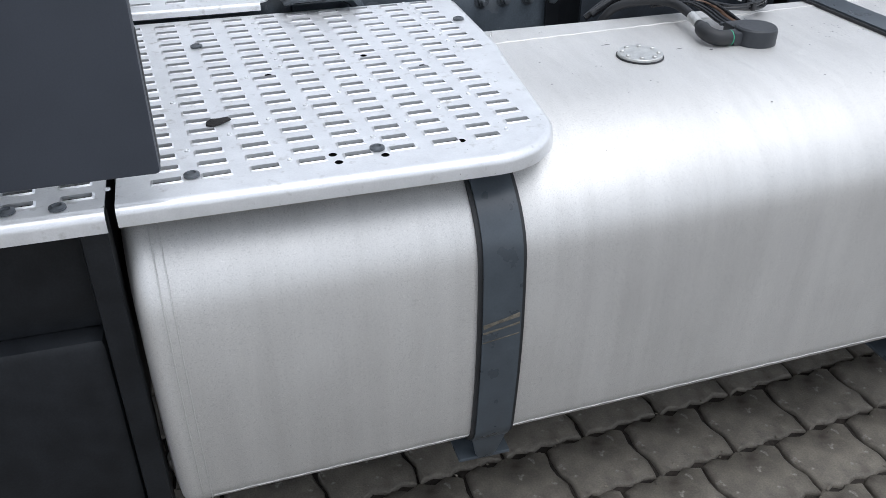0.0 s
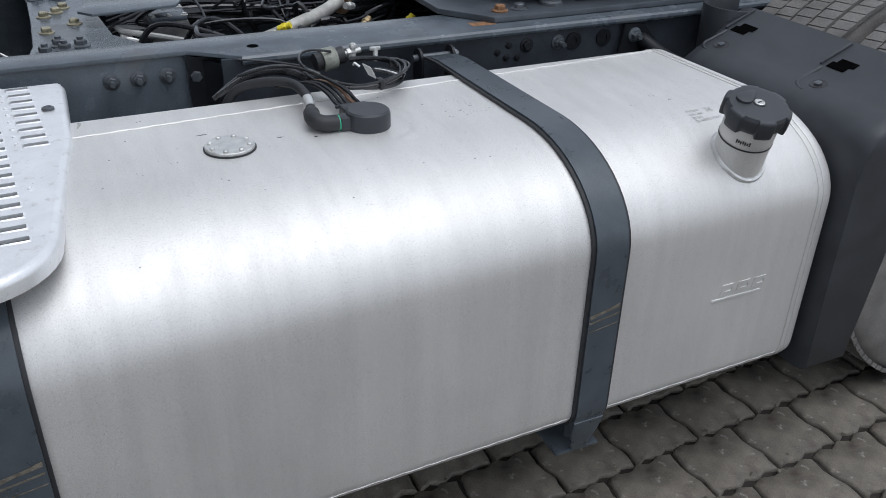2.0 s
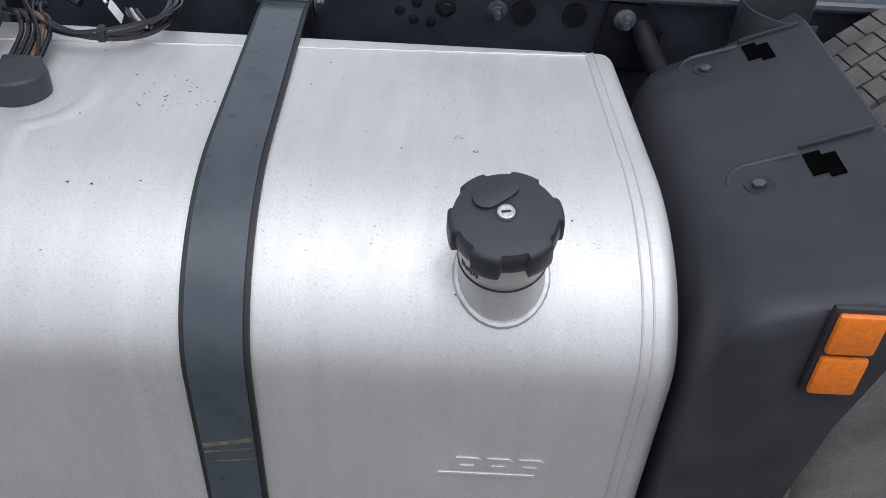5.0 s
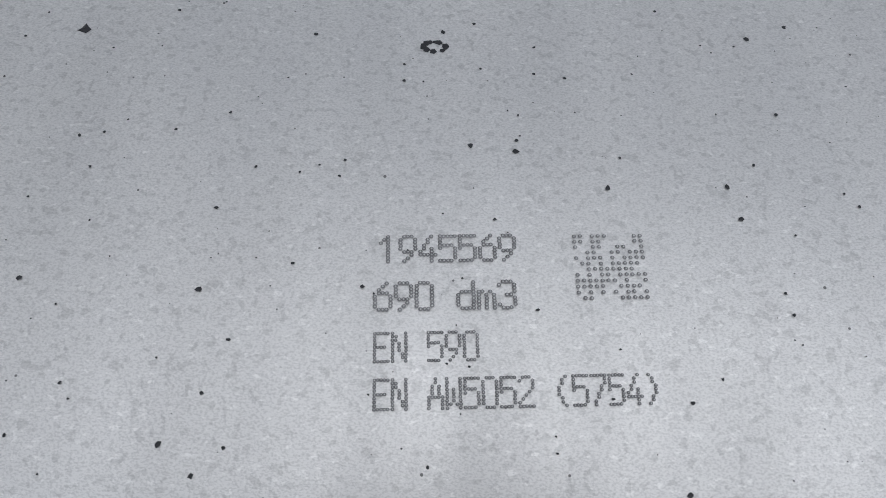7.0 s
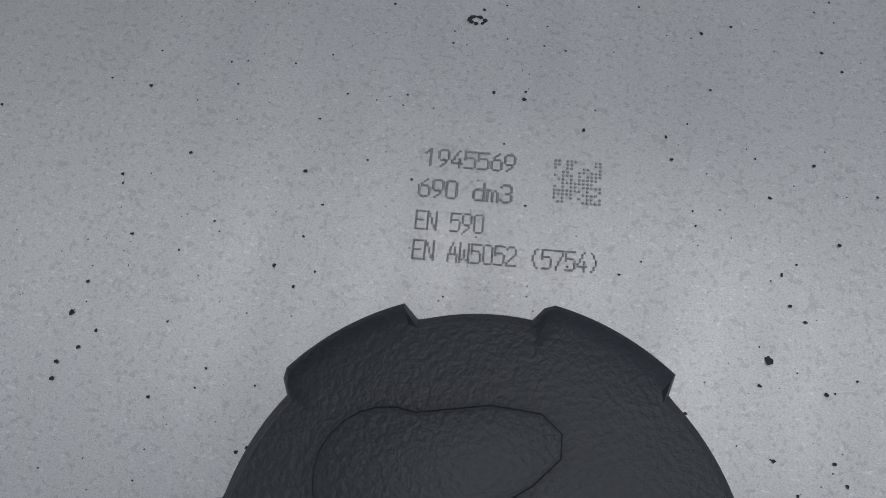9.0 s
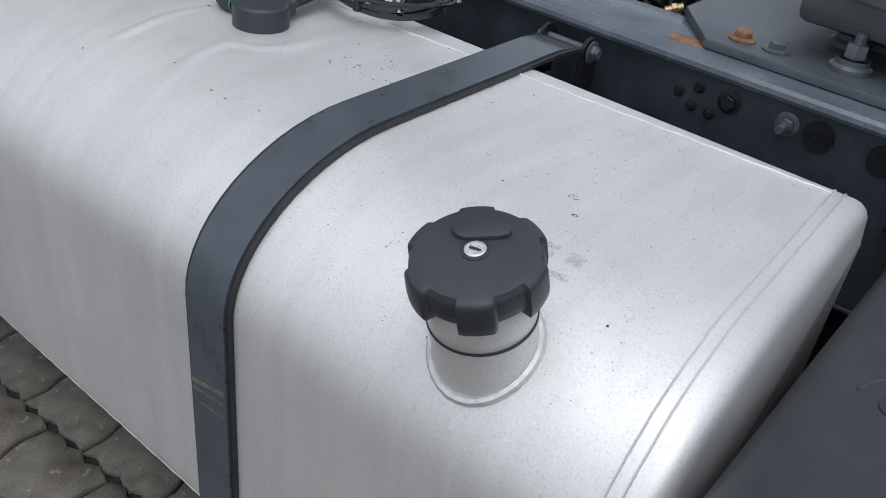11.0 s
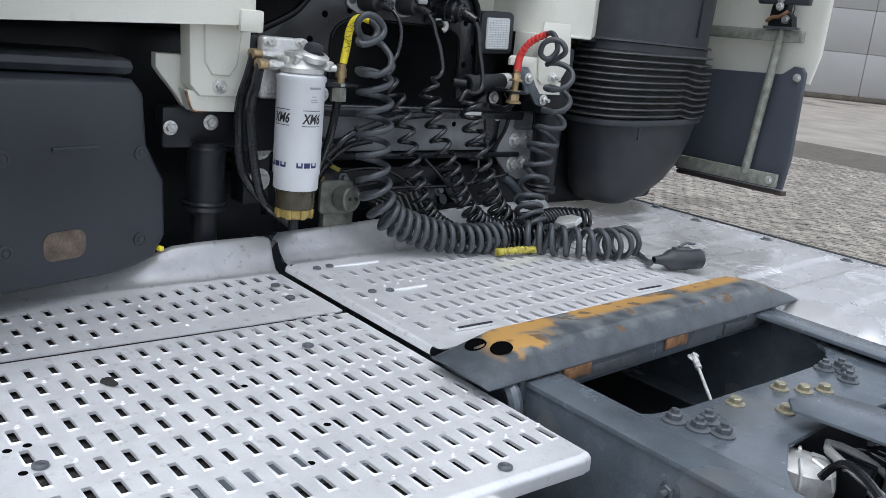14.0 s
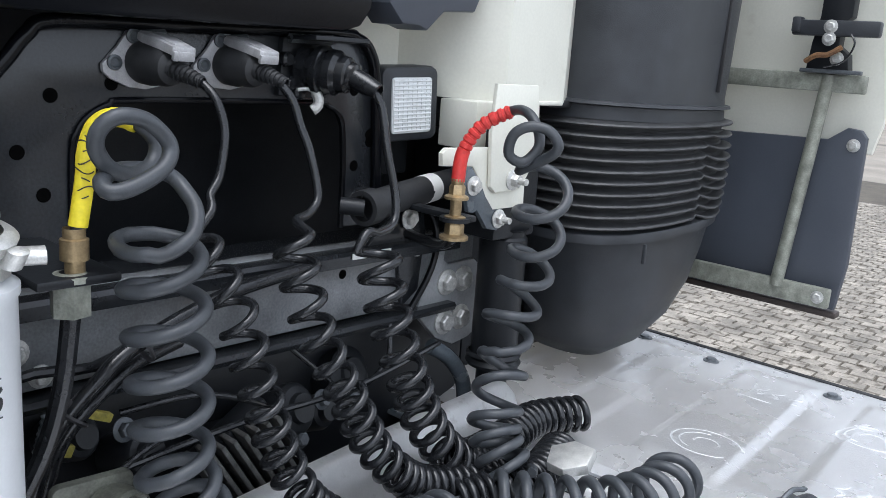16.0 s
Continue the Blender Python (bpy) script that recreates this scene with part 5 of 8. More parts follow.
# ---- slide ramp behind the cab ----
ramp = thing("slide_ramp", "dark steel wear ramp, orange paint scraped and rusty on top", "ramp", (-1.06, 0.93, RZ))
bm = bmesh.new()
prof = [(-1.135, 0.846), (-1.115, 0.884), (-1.035, 0.897), (-1.000, 0.893), (-0.972, 0.862), (-0.965, 0.846)]
ends = ((0.372, 0.15), (0.385, 0.25), (0.505, 1.0), (1.355, 1.0), (1.475, 0.25), (1.490, 0.15))
rows = []
for y, s_ in ends:
    rows.append([bm.verts.new((x, y, 0.846 + (z - 0.846) * s_)) for x, z in prof])
for a, b in zip(rows, rows[1:]):
    for k in range(6):
        bm.faces.new((a[k], a[(k + 1) % 6], b[(k + 1) % 6], b[k]))
bm.faces.new(rows[0])
bm.faces.new(rows[-1][::-1])
bmesh.ops.bevel(bm, geom=[e for e in bm.edges], offset=0.004, segments=2, affect="EDGES")
part("ramp_top", bm, PRIMER, ramp)
bm = bmesh.new()
add_box(bm, (-1.10, 0.46, 0.80), (-0.975, 1.39, 0.845), 0.006)
part("ramp_beam", bm, CHASSIS, ramp)
for y in (0.60, 1.14):
    bm = bmesh.new()
    add_box(bm, (-0.976, y, 0.812), (-0.970, y + 0.20, 0.836), 0.002)
    part("stiffener", bm, DULL, ramp)
for y in (0.60, 0.93):
    bm = bmesh.new()
    add_box(bm, (-0.9745, y - 0.03, 0.822), (-0.9735 + 0.006, y + 0.05, 0.8465), 0.002)
    part("rust_patch", bm, RUST, ramp)
# bolt holes as closed black rims, their inner shade in the colour
for x, y in ((-1.085, 0.445), (-1.035, 0.462)):
    bm = bmesh.new()
    zt = 0.846 + (0.045 if x < -1.06 else 0.051) * (0.25 + 0.75 * (y - 0.385) / 0.12)
    add_lathe(bm, ((0, 0.0010), (0.0165, 0.0012), (0.0175, 0.0030), (0.0200, 0.0026), (0.0215, 0)), (x, y, zt), (0, -0.28, 1), 24)
    part("bolt_hole", bm, HOLE_SHADE, ramp, "countersunk hole, its shade painted black")
for y in (0.452, 1.38):
    bm = bmesh.new()
    add_tube(bm, spline([(-1.06, y, 0.848), (-1.0, y - 0.01, 0.842), (-0.965, y - 0.015, 0.82), (-0.955, y - 0.015, 0.76)], 0.01), 0.014, 8)
    part("clamp", bm, CHASSIS, ramp)

for ob in ramp.children:
    for v in ob.data.vertices:
        v.co.x -= 0.065 * (v.co.y - 0.47)

# ---- fifth wheel and its mounting plate ----
FIFTH = material("fifth_wheel_paint", (0.055, 0.060, 0.066), 0.36, 0.0, 0.3, 10, 0.12, 240)
overlay(FIFTH, (0.030, 0.024, 0.018), 0.56, 0.7, 9, 8, rough=0.5, seed=12)
fifth = thing("fifth_wheel", "dark greased fifth wheel coupling on its mounting plate", "fifth wheel", (0.9, 0.92, RZ))
bm = bmesh.new()
add_outline(bm, [(0.225, 0.435), (0.97, 0.435), (1.02, 0.50), (1.30, 0.66), (1.30, 1.405), (0.225, 1.405), (0.13, 1.30), (0.13, 0.56)], RZ + 0.002, RZ + 0.016, Matrix(), bevel=0.003)
part("mounting_plate", bm, material("dark_mount_paint", (0.065, 0.074, 0.085), 0.36, 0.0, 0.25, 12, 0.1, 260), fifth)
for x in (0.263, 0.317, 0.80, 0.85):
    bolt((x, 0.482, RZ + 0.016), (0, 0, 1), 0.014, 0.016, RUST if x < 0.3 else DULL, fifth)
for x, y in ((0.42, 0.50), (0.74, 0.50), (0.38, 0.62), (0.42, 0.66)):
    bm = bmesh.new()
    add_lathe(bm, ((0.030, 0), (0.030, 0.008), (0.024, 0.012), (0.024, 0.020)), (x, y, RZ + 0.016), (0, 0, 1), 20)
    add_hex(bm, (x, y, RZ + 0.034), (0, 0, 1), 0.016, 0.022, False, 0.016)
    part("stud", bm, DULL, fifth)
bm = bmesh.new()
pts = [(0.50, 0.0), (0.72, 0.0), (0.70, 0.06), (0.665, 0.10), (0.61, 0.115), (0.555, 0.10), (0.52, 0.06)]
add_outline(bm, pts, 0, 0.06, axes_pose((0, 0.56, RZ + 0.016), (1, 0, 0), (0, 0, 1)), bevel=0.006)
part("pedestal", bm, FIFTH, fifth)
bm = bmesh.new()
add_lathe(bm, ((0.035, 0), (0.036, 0.012), (0.020, 0.016), (0, 0.016)), (0.61, 0.50, RZ + 0.085), (0, -1, 0), 24)
part("pivot", bm, material("greasy_brown_rust", (0.085, 0.05, 0.032), 0.55, 0.2, 0.5, 50, 0.4, 300), fifth, "rusty greased pivot end")
bm = bmesh.new()
top = [(0.22, 0.68), (0.33, 0.50), (0.60, 0.44), (0.95, 0.44), (1.25, 0.55), (1.25, 1.29), (0.95, 1.40), (0.60, 1.40), (0.33, 1.34), (0.22, 1.16)]
add_outline(bm, top, RZ + 0.115, RZ + 0.165, Matrix(), bevel=0.012)
part("top_plate", bm, FIFTH, fifth, "dark grey greased coupling plate")
bm = bmesh.new()
add_box(bm, (0.32, 0.50, RZ + 0.06), (1.10, 0.56, RZ + 0.12), 0.015)
part("side_rib", bm, FIFTH, fifth)

# ---- mudguard, lamp and rear wheels ----
guard = thing("mudguard", "black moulded plastic rear mudguard with bolt recesses", "mudguard", (0.7, 0.0, 0.3))
GTOP = [(0.597, 0.70), (0.606, 0.760), (0.622, 0.792), (0.650, 0.808), (0.690, 0.817), (0.735, 0.829), (0.752, 0.837), (0.790, 0.853), (0.825, 0.868)]


def guard_z(x):
    for (xa, za), (xb, zb) in zip(GTOP, GTOP[1:]):
        if x <= xb:
            return za + (zb - za) * (x - xa) / (xb - xa)
    return GTOP[-1][1]


bm = bmesh.new()
prof = [(0.604, 0.24), (0.597, 0.50)] + GTOP + [(0.842, 0.876), (0.850, 0.872), (0.846, 0.855), (0.825, 0.82), (0.810, 0.79), (0.795, 0.74), (0.77, 0.64), (0.72, 0.24)]
rows = []
ys = [-0.368, -0.358, -0.33, -0.20, -0.04, 0.10, 0.165, 0.195, 0.205]
for i, y in enumerate(ys):
    s_ = 0.955 if i in (0, len(ys) - 1) else (0.988 if i in (1, len(ys) - 2) else 1.0)
    rows.append([bm.verts.new((0.72 + (x - 0.72) * s_, y + (max(0.0, x - 0.64) * 0.33 if y > 0.15 else 0.0), 0.55 + (z - 0.55) * s_)) for x, z in prof])
n = len(prof)
for a, b in zip(rows, rows[1:]):
    for k in range(n):
        bm.faces.new((a[k], a[(k + 1) % n], b[(k + 1) % n], b[k]))
bm.faces.new(rows[0])
bm.faces.new(rows[-1][::-1])
part("shell", bm, PLASTIC, guard, angle=50)
for y in (0.160, -0.144):
    # an arched lip round the fixing
    bm = bmesh.new()
    arch = [(0.693 + 0.036 * math.cos(radians(a)), y + 0.046 * math.sin(radians(a))) for a in range(-190, -265, -12)] + [(0.715, y + 0.049), (0.748, y + 0.050)]
    add_tube(bm, spline([(x, yy, guard_z(x) - 0.0020) for x, yy in arch], 0.006), lambda u: 0.0030 + 0.0022 * u, 12)
    part("recess_lip", bm, PLASTIC, guard, angle=60)
    # a dark disc carries the shade of the recess round the screw
    bm = bmesh.new()
    add_lathe(bm, ((0.019, 0.0004), (0.018, 0.0016), (0.0165, 0.0012), (0, 0.0008)), (0.693, y, guard_z(0.693)), (-0.25, 0, 1), 24)
    fx = part("fixing", bm, INK, guard, "round recess, its shade painted as a dark disc")
    bm = bmesh.new()
    add_hex(bm, (0.692, y, guard_z(0.693) + 0.001), (-0.25, 0, 1), 0.0085, 0.004, False)
    part("screw", bm, DULL, fx, "small screw head")
    # slot laid on as a black plate in place of its inner shade
    bm = bmesh.new()
    add_outline(bm, [(0, 0.004), (0.018, 0.004), (0.018, -0.006), (0.036, -0.006), (0.036, 0.040), (0.020, 0.040), (0.020, 0.050), (0, 0.050)], 0.0, 0.0015, axes_pose((0.752, y - 0.008, 0.8375), (1, 0, 0.42), (0, 1, 0)))
    part("latch_slot", bm, HOLE_SHADE, guard, "moulded slot, its shade painted as a dark plate")
    bm = bmesh.new()
    add_box(bm, (0.0, -0.003, -0.004), (0.09, 0.003, 0.005), 0.002, m=axes_pose((0.752, y + 0.058, 0.8375), (1, 0, 0.42), (0, 1, 0)))
    part("rib", bm, PLASTIC, guard)
bm = bmesh.new()
pts = [(0.850 + 0.080 * math.cos(radians(a)), 0.300 + 0.085 * math.sin(radians(a))) for a in range(40, 281, 12)]
pts += [(0.850 + 0.075 * math.cos(radians(a)), 0.300 + 0.080 * math.sin(radians(a))) for a in range(280, 39, -12)]
add_outline(bm, pts, 0.74, 0.870, Matrix(), bevel=0.001)
part("collar", bm, PLASTIC, guard, "upright half-round collar at the inner end")
lampm = thing("side_marker", "orange ribbed side marker lamp on the mudguard", "marker lamp", (0.70, -0.37, 0.70))
bm = bmesh.new()
add_box(bm, (0.705, -0.377, 0.705), (0.765, -0.367, 0.83), 0.004)
part("housing", bm, PLASTIC, lampm)
for z in (0.71, 0.77):
    bm = bmesh.new()
    add_box(bm, (0.709, -0.385, z), (0.761, -0.375, z + 0.055), 0.005)
    part("reflector", bm, ORANGE, lampm)


def tyre_mesh(yc, width, R=0.50):
    """A truck tyre: rounded shoulders, blocks between zigzag grooves."""
    bm = bmesh.new()
    h = width / 2
    prof = [(0.30, -h * 0.82), (0.36, -h * 0.98), (0.42, -h), (0.465, -h * 0.96), (0.487, -h * 0.86), (0.491, -h * 0.80), (0.493, 0), (0.491, h * 0.80), (0.487, h * 0.86), (0.465, h * 0.96), (0.42, h), (0.36, h * 0.98), (0.30, h * 0.82)]
    seg = 72
    rows = [[bm.verts.new((WX + r * math.cos(a), yc + o, GZ + R + r * math.sin(a))) for r, o in prof] for a in (2 * math.pi * k / seg for k in range(seg))]
    for i in range(seg):
        a, b = rows[i], rows[(i + 1) % seg]
        for k in range(len(prof) - 1):
            bm.faces.new((a[k], b[k], b[k + 1], a[k + 1]))
    # tread blocks
    n = 104
    for j, (o0, o1) in enumerate(((-0.95, -0.60), (-0.565, -0.205), (-0.185, 0.185), (0.205, 0.565), (0.60, 0.95))):
        for k in range(n):
            a0 = 2 * math.pi * (k + 0.5 * (j % 2)) / n
            a1 = a0 + 2 * math.pi / n * 0.93
            quad = []
            for a, o in ((a0, o0), (a1, o0 + 0.02), (a1 + 0.01, o1), (a0 + 0.012, o1 - 0.02)):
                quad.append((a, o * h))
            lo = [bm.verts.new((WX + 0.486 * math.cos(a), yc + o, GZ + R + 0.486 * math.sin(a))) for a, o in quad]
            drop = 0.004 if j in (0, 4) else 0.0
            hi = [bm.verts.new((WX + (0.502 - drop) * math.cos(a), yc + o, GZ + R + (0.502 - drop) * math.sin(a))) for a, o in quad]
            bm.faces.new(hi)
            for q in range(4):
                bm.faces.new((lo[q], lo[(q + 1) % 4], hi[(q + 1) % 4], hi[q]))
    return bm


WX = 1.315
for k, yc in enumerate((-0.115, 0.215, 1.625, 1.955)):
    w = thing("rear_wheel", "worn dusty truck tyre on a dark steel rim", "wheel", (WX, yc, GZ), group="rear wheels")
    part("tyre", tyre_mesh(yc, 0.29), TREAD, w)
    bm = bmesh.new()
    add_lathe(bm, ((0.30, -0.11), (0.29, 0.0), (0.22, 0.05), (0.12, 0.05), (0, 0.05)), (WX, yc, GZ + 0.5), (0, -1, 0), 40)
    part("rim", bm, DULL, w)

# ---- far side: fender plates and tank ----
FZ = 0.852
fender = thing("side_fender", "long ribbed aluminium side cover with riveted edge, slightly dented", "fender cover", (-1.4, 1.8, FZ))
bm = bmesh.new()
xs = np.linspace(-2.25, -0.76, 300)
ys = np.linspace(1.42, 2.19, 40)


def fender_z(x, y):
    z = FZ - 0.006 - 0.010 * max(0, (y - 1.9) / 0.3) ** 2 + 0.002 * noise.noise(Vector((x * 3, y * 3, 0))) * max(0.0, min(1.0, (2.16 - y) * 6))
    # pressed steps across the cover
    u = x + 0.07 * (y - 1.8)
    fade = max(0.0, min(1.0, (2.13 - y) / 0.05, (y - 1.47) / 0.05))
    for x0, h in ((-2.02, -0.006), (-1.86, -0.005), (-1.775, -0.006), (-1.665, 0.008), (-1.505, -0.008), (-1.395, 0.008), (-1.23, -0.008), (-1.12, 0.008), (-0.955, -0.008)):
        z += h * max(0.0, min(1.0, (u - x0) / 0.020 + 0.5)) * fade
    z += 0.017 * fade
    z += 0.0004 * noise.noise(Vector((x * 14, y * 9, 4)))
    if y < 1.52:
        z -= 0.05 * ((1.52 - y) / 0.1) ** 2 * (0.4 + 0.6 * (x > -1.05))
    if x > -0.86:
        z -= 0.09 * ((x + 0.86) / 0.1) ** 2 * 0.6
    return z


grid = [[bm.verts.new((x, y, fender_z(x, y))) for y in ys] for x in xs]
for a, b in zip(grid, grid[1:]):
    for k in range(len(ys) - 1):
        bm.faces.new((a[k], b[k], b[k + 1], a[k + 1]))
bmesh.ops.solidify(bm, geom=bm.faces[:], thickness=0.004)
part("cover_plate", bm, FENDER, fender, angle=60)
bm = bmesh.new()
add_tube(bm, [(x, 2.195, fender_z(x, 2.19) - 0.004) for x in xs], 0.009, 8)
part("rubber_edge", bm, RUBBER, fender)
for x in (-1.95, -1.773, -1.493, -1.218, -0.95):
    bm = bmesh.new()
    y = 2.09 + 0.03 * (x + 1.77)
    z = fender_z(x, y)
    add_lathe(bm, ((0.020, 0), (0.018, 0.003), (0.012, 0.004), (0.011, 0.008), (0, 0.009)), (x, y, z), (0, 0, 1), 18)
    part("rivet", bm, DULL, fender)
def emboss(points):
    # a soft low bead, most of its round sunk in the sheet
    bm = bmesh.new()
    add_tube(bm, spline([(x, y, fender_z(x, y) - 0.0046) for x, y in points], 0.006), 0.0052, 14)
    return part("embossed_bead", bm, FENDER, fender, angle=80)


for x, y in ((-1.56, 1.615), (-1.355, 1.90), (-1.20, 1.66), (-1.05, 1.90)):
    for rr, a0, a1 in ((0.056, 20, 330), (0.042, 100, 260), (0.020, 0, 200)):
        emboss([(x + rr * math.cos(radians(a)) * 1.15, y + rr * math.sin(radians(a))) for a in range(a0, a1 + 1, 15)])
for x, y in ((-1.60, 1.965), (-1.325, 1.62)):
    for k in range(3):
        emboss([(x + 0.035 * k + 0.011 * math.sin(2.2 * q), y - 0.02 + 0.012 * q) for q in range(5)])
    emboss([(x - 0.03, y - 0.055), (x + 0.04, y - 0.052), (x + 0.10, y - 0.046)])
far_tank = thing("fuel_tank", "aluminium tank on the other side, partly under its cover", "fuel tank", (-0.1, 1.9, ZB))
bm = tank_body(-0.95, 0.545)
bmesh.ops.transform(bm, matrix=Matrix.Translation((0, 1.84, 0)) @ Matrix.Diagonal((1, -1, 1, 1)), verts=bm.verts)
part("tank_body", bm, ALU, far_tank, angle=50)
for xc in (-0.42, 0.3):
    fs = thing("tank_strap", "dark grey steel strap round the other tank", "strap", (xc, 2.19, ZB), group="tank straps")
    for nm, off, w, th, mt in (("rubber_lining", 0.0008, 0.042, -0.006, RUBBER), ("band", 0.008, 0.036, -0.003, STRAP)):
        bm = add_band(bmesh.new(), strap_line(off, 14, 0.5), xc - w, xc + w, th)
        bmesh.ops.transform(bm, matrix=Matrix.Translation((0, 1.84, 0)) @ Matrix.Diagonal((1, -1, 1, 1)), verts=bm.verts)
        part(nm, bm, mt, fs)
bm = bmesh.new()
add_lathe(bm, ((0, 0), (0.0445, 0), (0.0445, 0.006), (0, 0.006)), (-0.25, 1.86, ZT), (0, 0, 1), 32)
part("inspection_flange", bm, CAST, far_tank)
bm = bmesh.new()
add_lathe(bm, ((0.041, -0.002), (0.041, 0.024), (0.036, 0.033), (0, 0.033)), (-0.10, 1.80, ZT), (0, 0, 1), 32)
part("sender_cap", bm, PLASTIC, far_tank)
for k in range(4):
    bm = bmesh.new()
    add_tube(bm, spline([(-0.10, 1.80 - 0.01 * k, ZT + 0.02), (-0.13, 1.72, ZT + 0.05 + 0.01 * k), (-0.16, 1.62, ZT + 0.04), (-0.2 - 0.02 * k, 1.5, ZT - 0.02)], 0.02), 0.006, 8)
    part("line", bm, CABLE, far_tank)

# ---- cab, seen from behind ----
GLOSSY = material("glossy_black_trim", (0.004, 0.0045, 0.006), 0.18, 0.0, 0.2, 9, 0.03, 200)
GLOSSY.node_tree.nodes["Principled BSDF"].inputs["Specular IOR Level"].default_value = 0.2
cab = thing("truck_cab", "cream painted truck cab rear with black inner panels", "truck cab", (-2.3, 0.92, 1.35))
bm = bmesh.new()
# near corner of the cab floor: a shell with a rolled lower edge
pts = [(-2.35, -0.42), (-1.80, -0.42), (-1.775, -0.39), (-1.775, 0.31), (-1.79, 0.335), (-1.86, 0.335), (-1.86, 0.36), (-2.35, 0.36)]
add_outline(bm, pts, 1.385, 3.4, Matrix(), bevel=0.006)
for v in bm.verts:
    if v.co.z < 1.5:
        v.co.z += 0.042 * (v.co.y - 0.31) / 0.73 + 0.004 * math.sin(v.co.y * 9)
part("rear_corner", bm, CREAM, cab, angle=40)
bm = bmesh.new()
add_box(bm, (-1.79, 0.29, 1.372), (-1.765, 0.345, 1.42), 0.006)
part("edge_clip", bm, CREAM, cab)
bm = bmesh.new()
pts = [(-2.35, 1.10), (-2.10, 1.12), (-2.085, 1.285), (-1.93, 1.352), (-1.905, 1.375), (-1.905, 1.55), (-1.93, 1.60), (-2.35, 1.62)]
add_outline(bm, pts, 1.437, 3.4, Matrix(), bevel=0.005)
part("rear_corner", bm, CREAM, cab, angle=25)
bm = bmesh.new()
add_box(bm, (-1.915, 1.362, 1.432), (-1.900, 1.545, 1.440), 0.003)
part("lower_edge", bm, CREAM, cab)
bm = bmesh.new()
add_box(bm, (-1.99, 1.30, 1.355), (-1.905, 1.42, 1.437), 0.004)
part("mount_bracket", bm, CREAM, cab)
bm = bmesh.new()
add_outline(bm, [(1.10, 1.578), (1.13, 1.549), (1.165, 1.549), (1.186, 1.5436), (1.222, 1.5745), (1.295, 1.58), (1.309, 1.607), (1.309, 1.80), (1.10, 1.80)], -0.07, 0, axes_pose((-1.92, 0, 0), (0, 1, 0), (0, 0, 1)), bevel=0.006)
part("lock_bracket", bm, FAIRING, cab, "dark grey cab lock bracket")
bm = bmesh.new()
add_box(bm, (-2.13, 1.58, 1.3), (-2.10, 2.22, 3.4), 0.004)
part("rear_panel", bm, CREAM, cab)
bm = bmesh.new()
add_box(bm, (-2.30, -0.42, 0.86), (-2.27, 2.25, 3.4), 0.004)
part("bulkhead", bm, DARK, cab)
bm = bmesh.new()
add_box(bm, (-2.27, 0.30, 1.56), (-2.0, 1.10, 3.4), 0.02)
part("upper_panel", bm, GLOSSY, cab)
bm = bmesh.new()
add_outline(bm, [(0.25, 1.515), (1.02, 1.530), (1.055, 1.540), (1.075, 1.565), (1.08, 1.61), (0.25, 1.61)], 0, 0.06, axes_pose((-1.99, 0, 0), (0, 1, 0), (0, 0, 1)), bevel=0.006)
part("lower_trim", bm, GLOSSY, cab, "glossy black lower trim")
# mud flap and dark body of the engine tunnel
bm = bmesh.new()
add_box(bm, (-2.27, 0.36, 0.62), (-2.05, 1.50, 1.02), 0.03)
tunnel = single("gearbox", bm, DARK, "black oily gearbox housing under the cab", "gearbox")
for k in range(8):
    bm = bmesh.new()
    add_box(bm, (-0.020, -0.004, -0.075), (0.020, 0.004, 0.075), 0.002, m=pose(-1.95, 0.835 + 0.019 * k, 0.872 + 0.004 * k, 32, 0, 0))
    part("fin", bm, GREYCAST, tunnel)
bm = bmesh.new()
add_box(bm, (-0.04, -0.080, -0.078), (0.0, 0.080, 0.078), 0.008, m=pose(-1.962, 0.90, 0.878, 32, 0, 0))
add_box(bm, (-2.05, 0.86, 0.78), (-1.985, 0.95, 0.93), 0.01)
part("cooler_block", bm, DARK, tunnel, "dirty finned cooler block")
for q, r, h in (((-1.99, 0.98, 0.94), 0.042, 0.05), ((-2.02, 1.05, 0.905), 0.03, 0.06), ((-1.98, 0.72, 0.95), 0.034, 0.05), ((-2.03, 1.14, 0.95), 0.05, 0.03), ((-2.0, 0.64, 0.99), 0.03, 0.05)):
    bm = bmesh.new()
    add_lathe(bm, ((r, -0.03), (r, h * 0.6), (r * 0.85, h * 0.75), (r * 0.6, h * 0.8), (r * 0.55, h), (0, h)), q, (1, 0.2, 0.4), 22)
    part("boss", bm, DARK, tunnel)
for q in ((-1.96, 1.035, 0.955), (-1.97, 1.12, 0.925), (-1.95, 0.985, 0.905), (-1.96, 0.70, 1.0)):
    bolt(q, (1, 0.1, 0.3), 0.011, 0.014, DULL, tunnel)
for q, sz, mt in (((-1.93, 0.607, 1.012), (0.006, 0.012, 0.008), "soiled yellow clip"), ((-1.95, 0.663, 1.034), (0.006, 0.016, 0.006), "soiled yellow clip")):
    bm = bmesh.new()
    add_box(bm, [-v for v in sz], sz, 0.002, m=pose(*q, -25, 0, 0))
    part("clip", bm, MUSTARD, tunnel, mt)
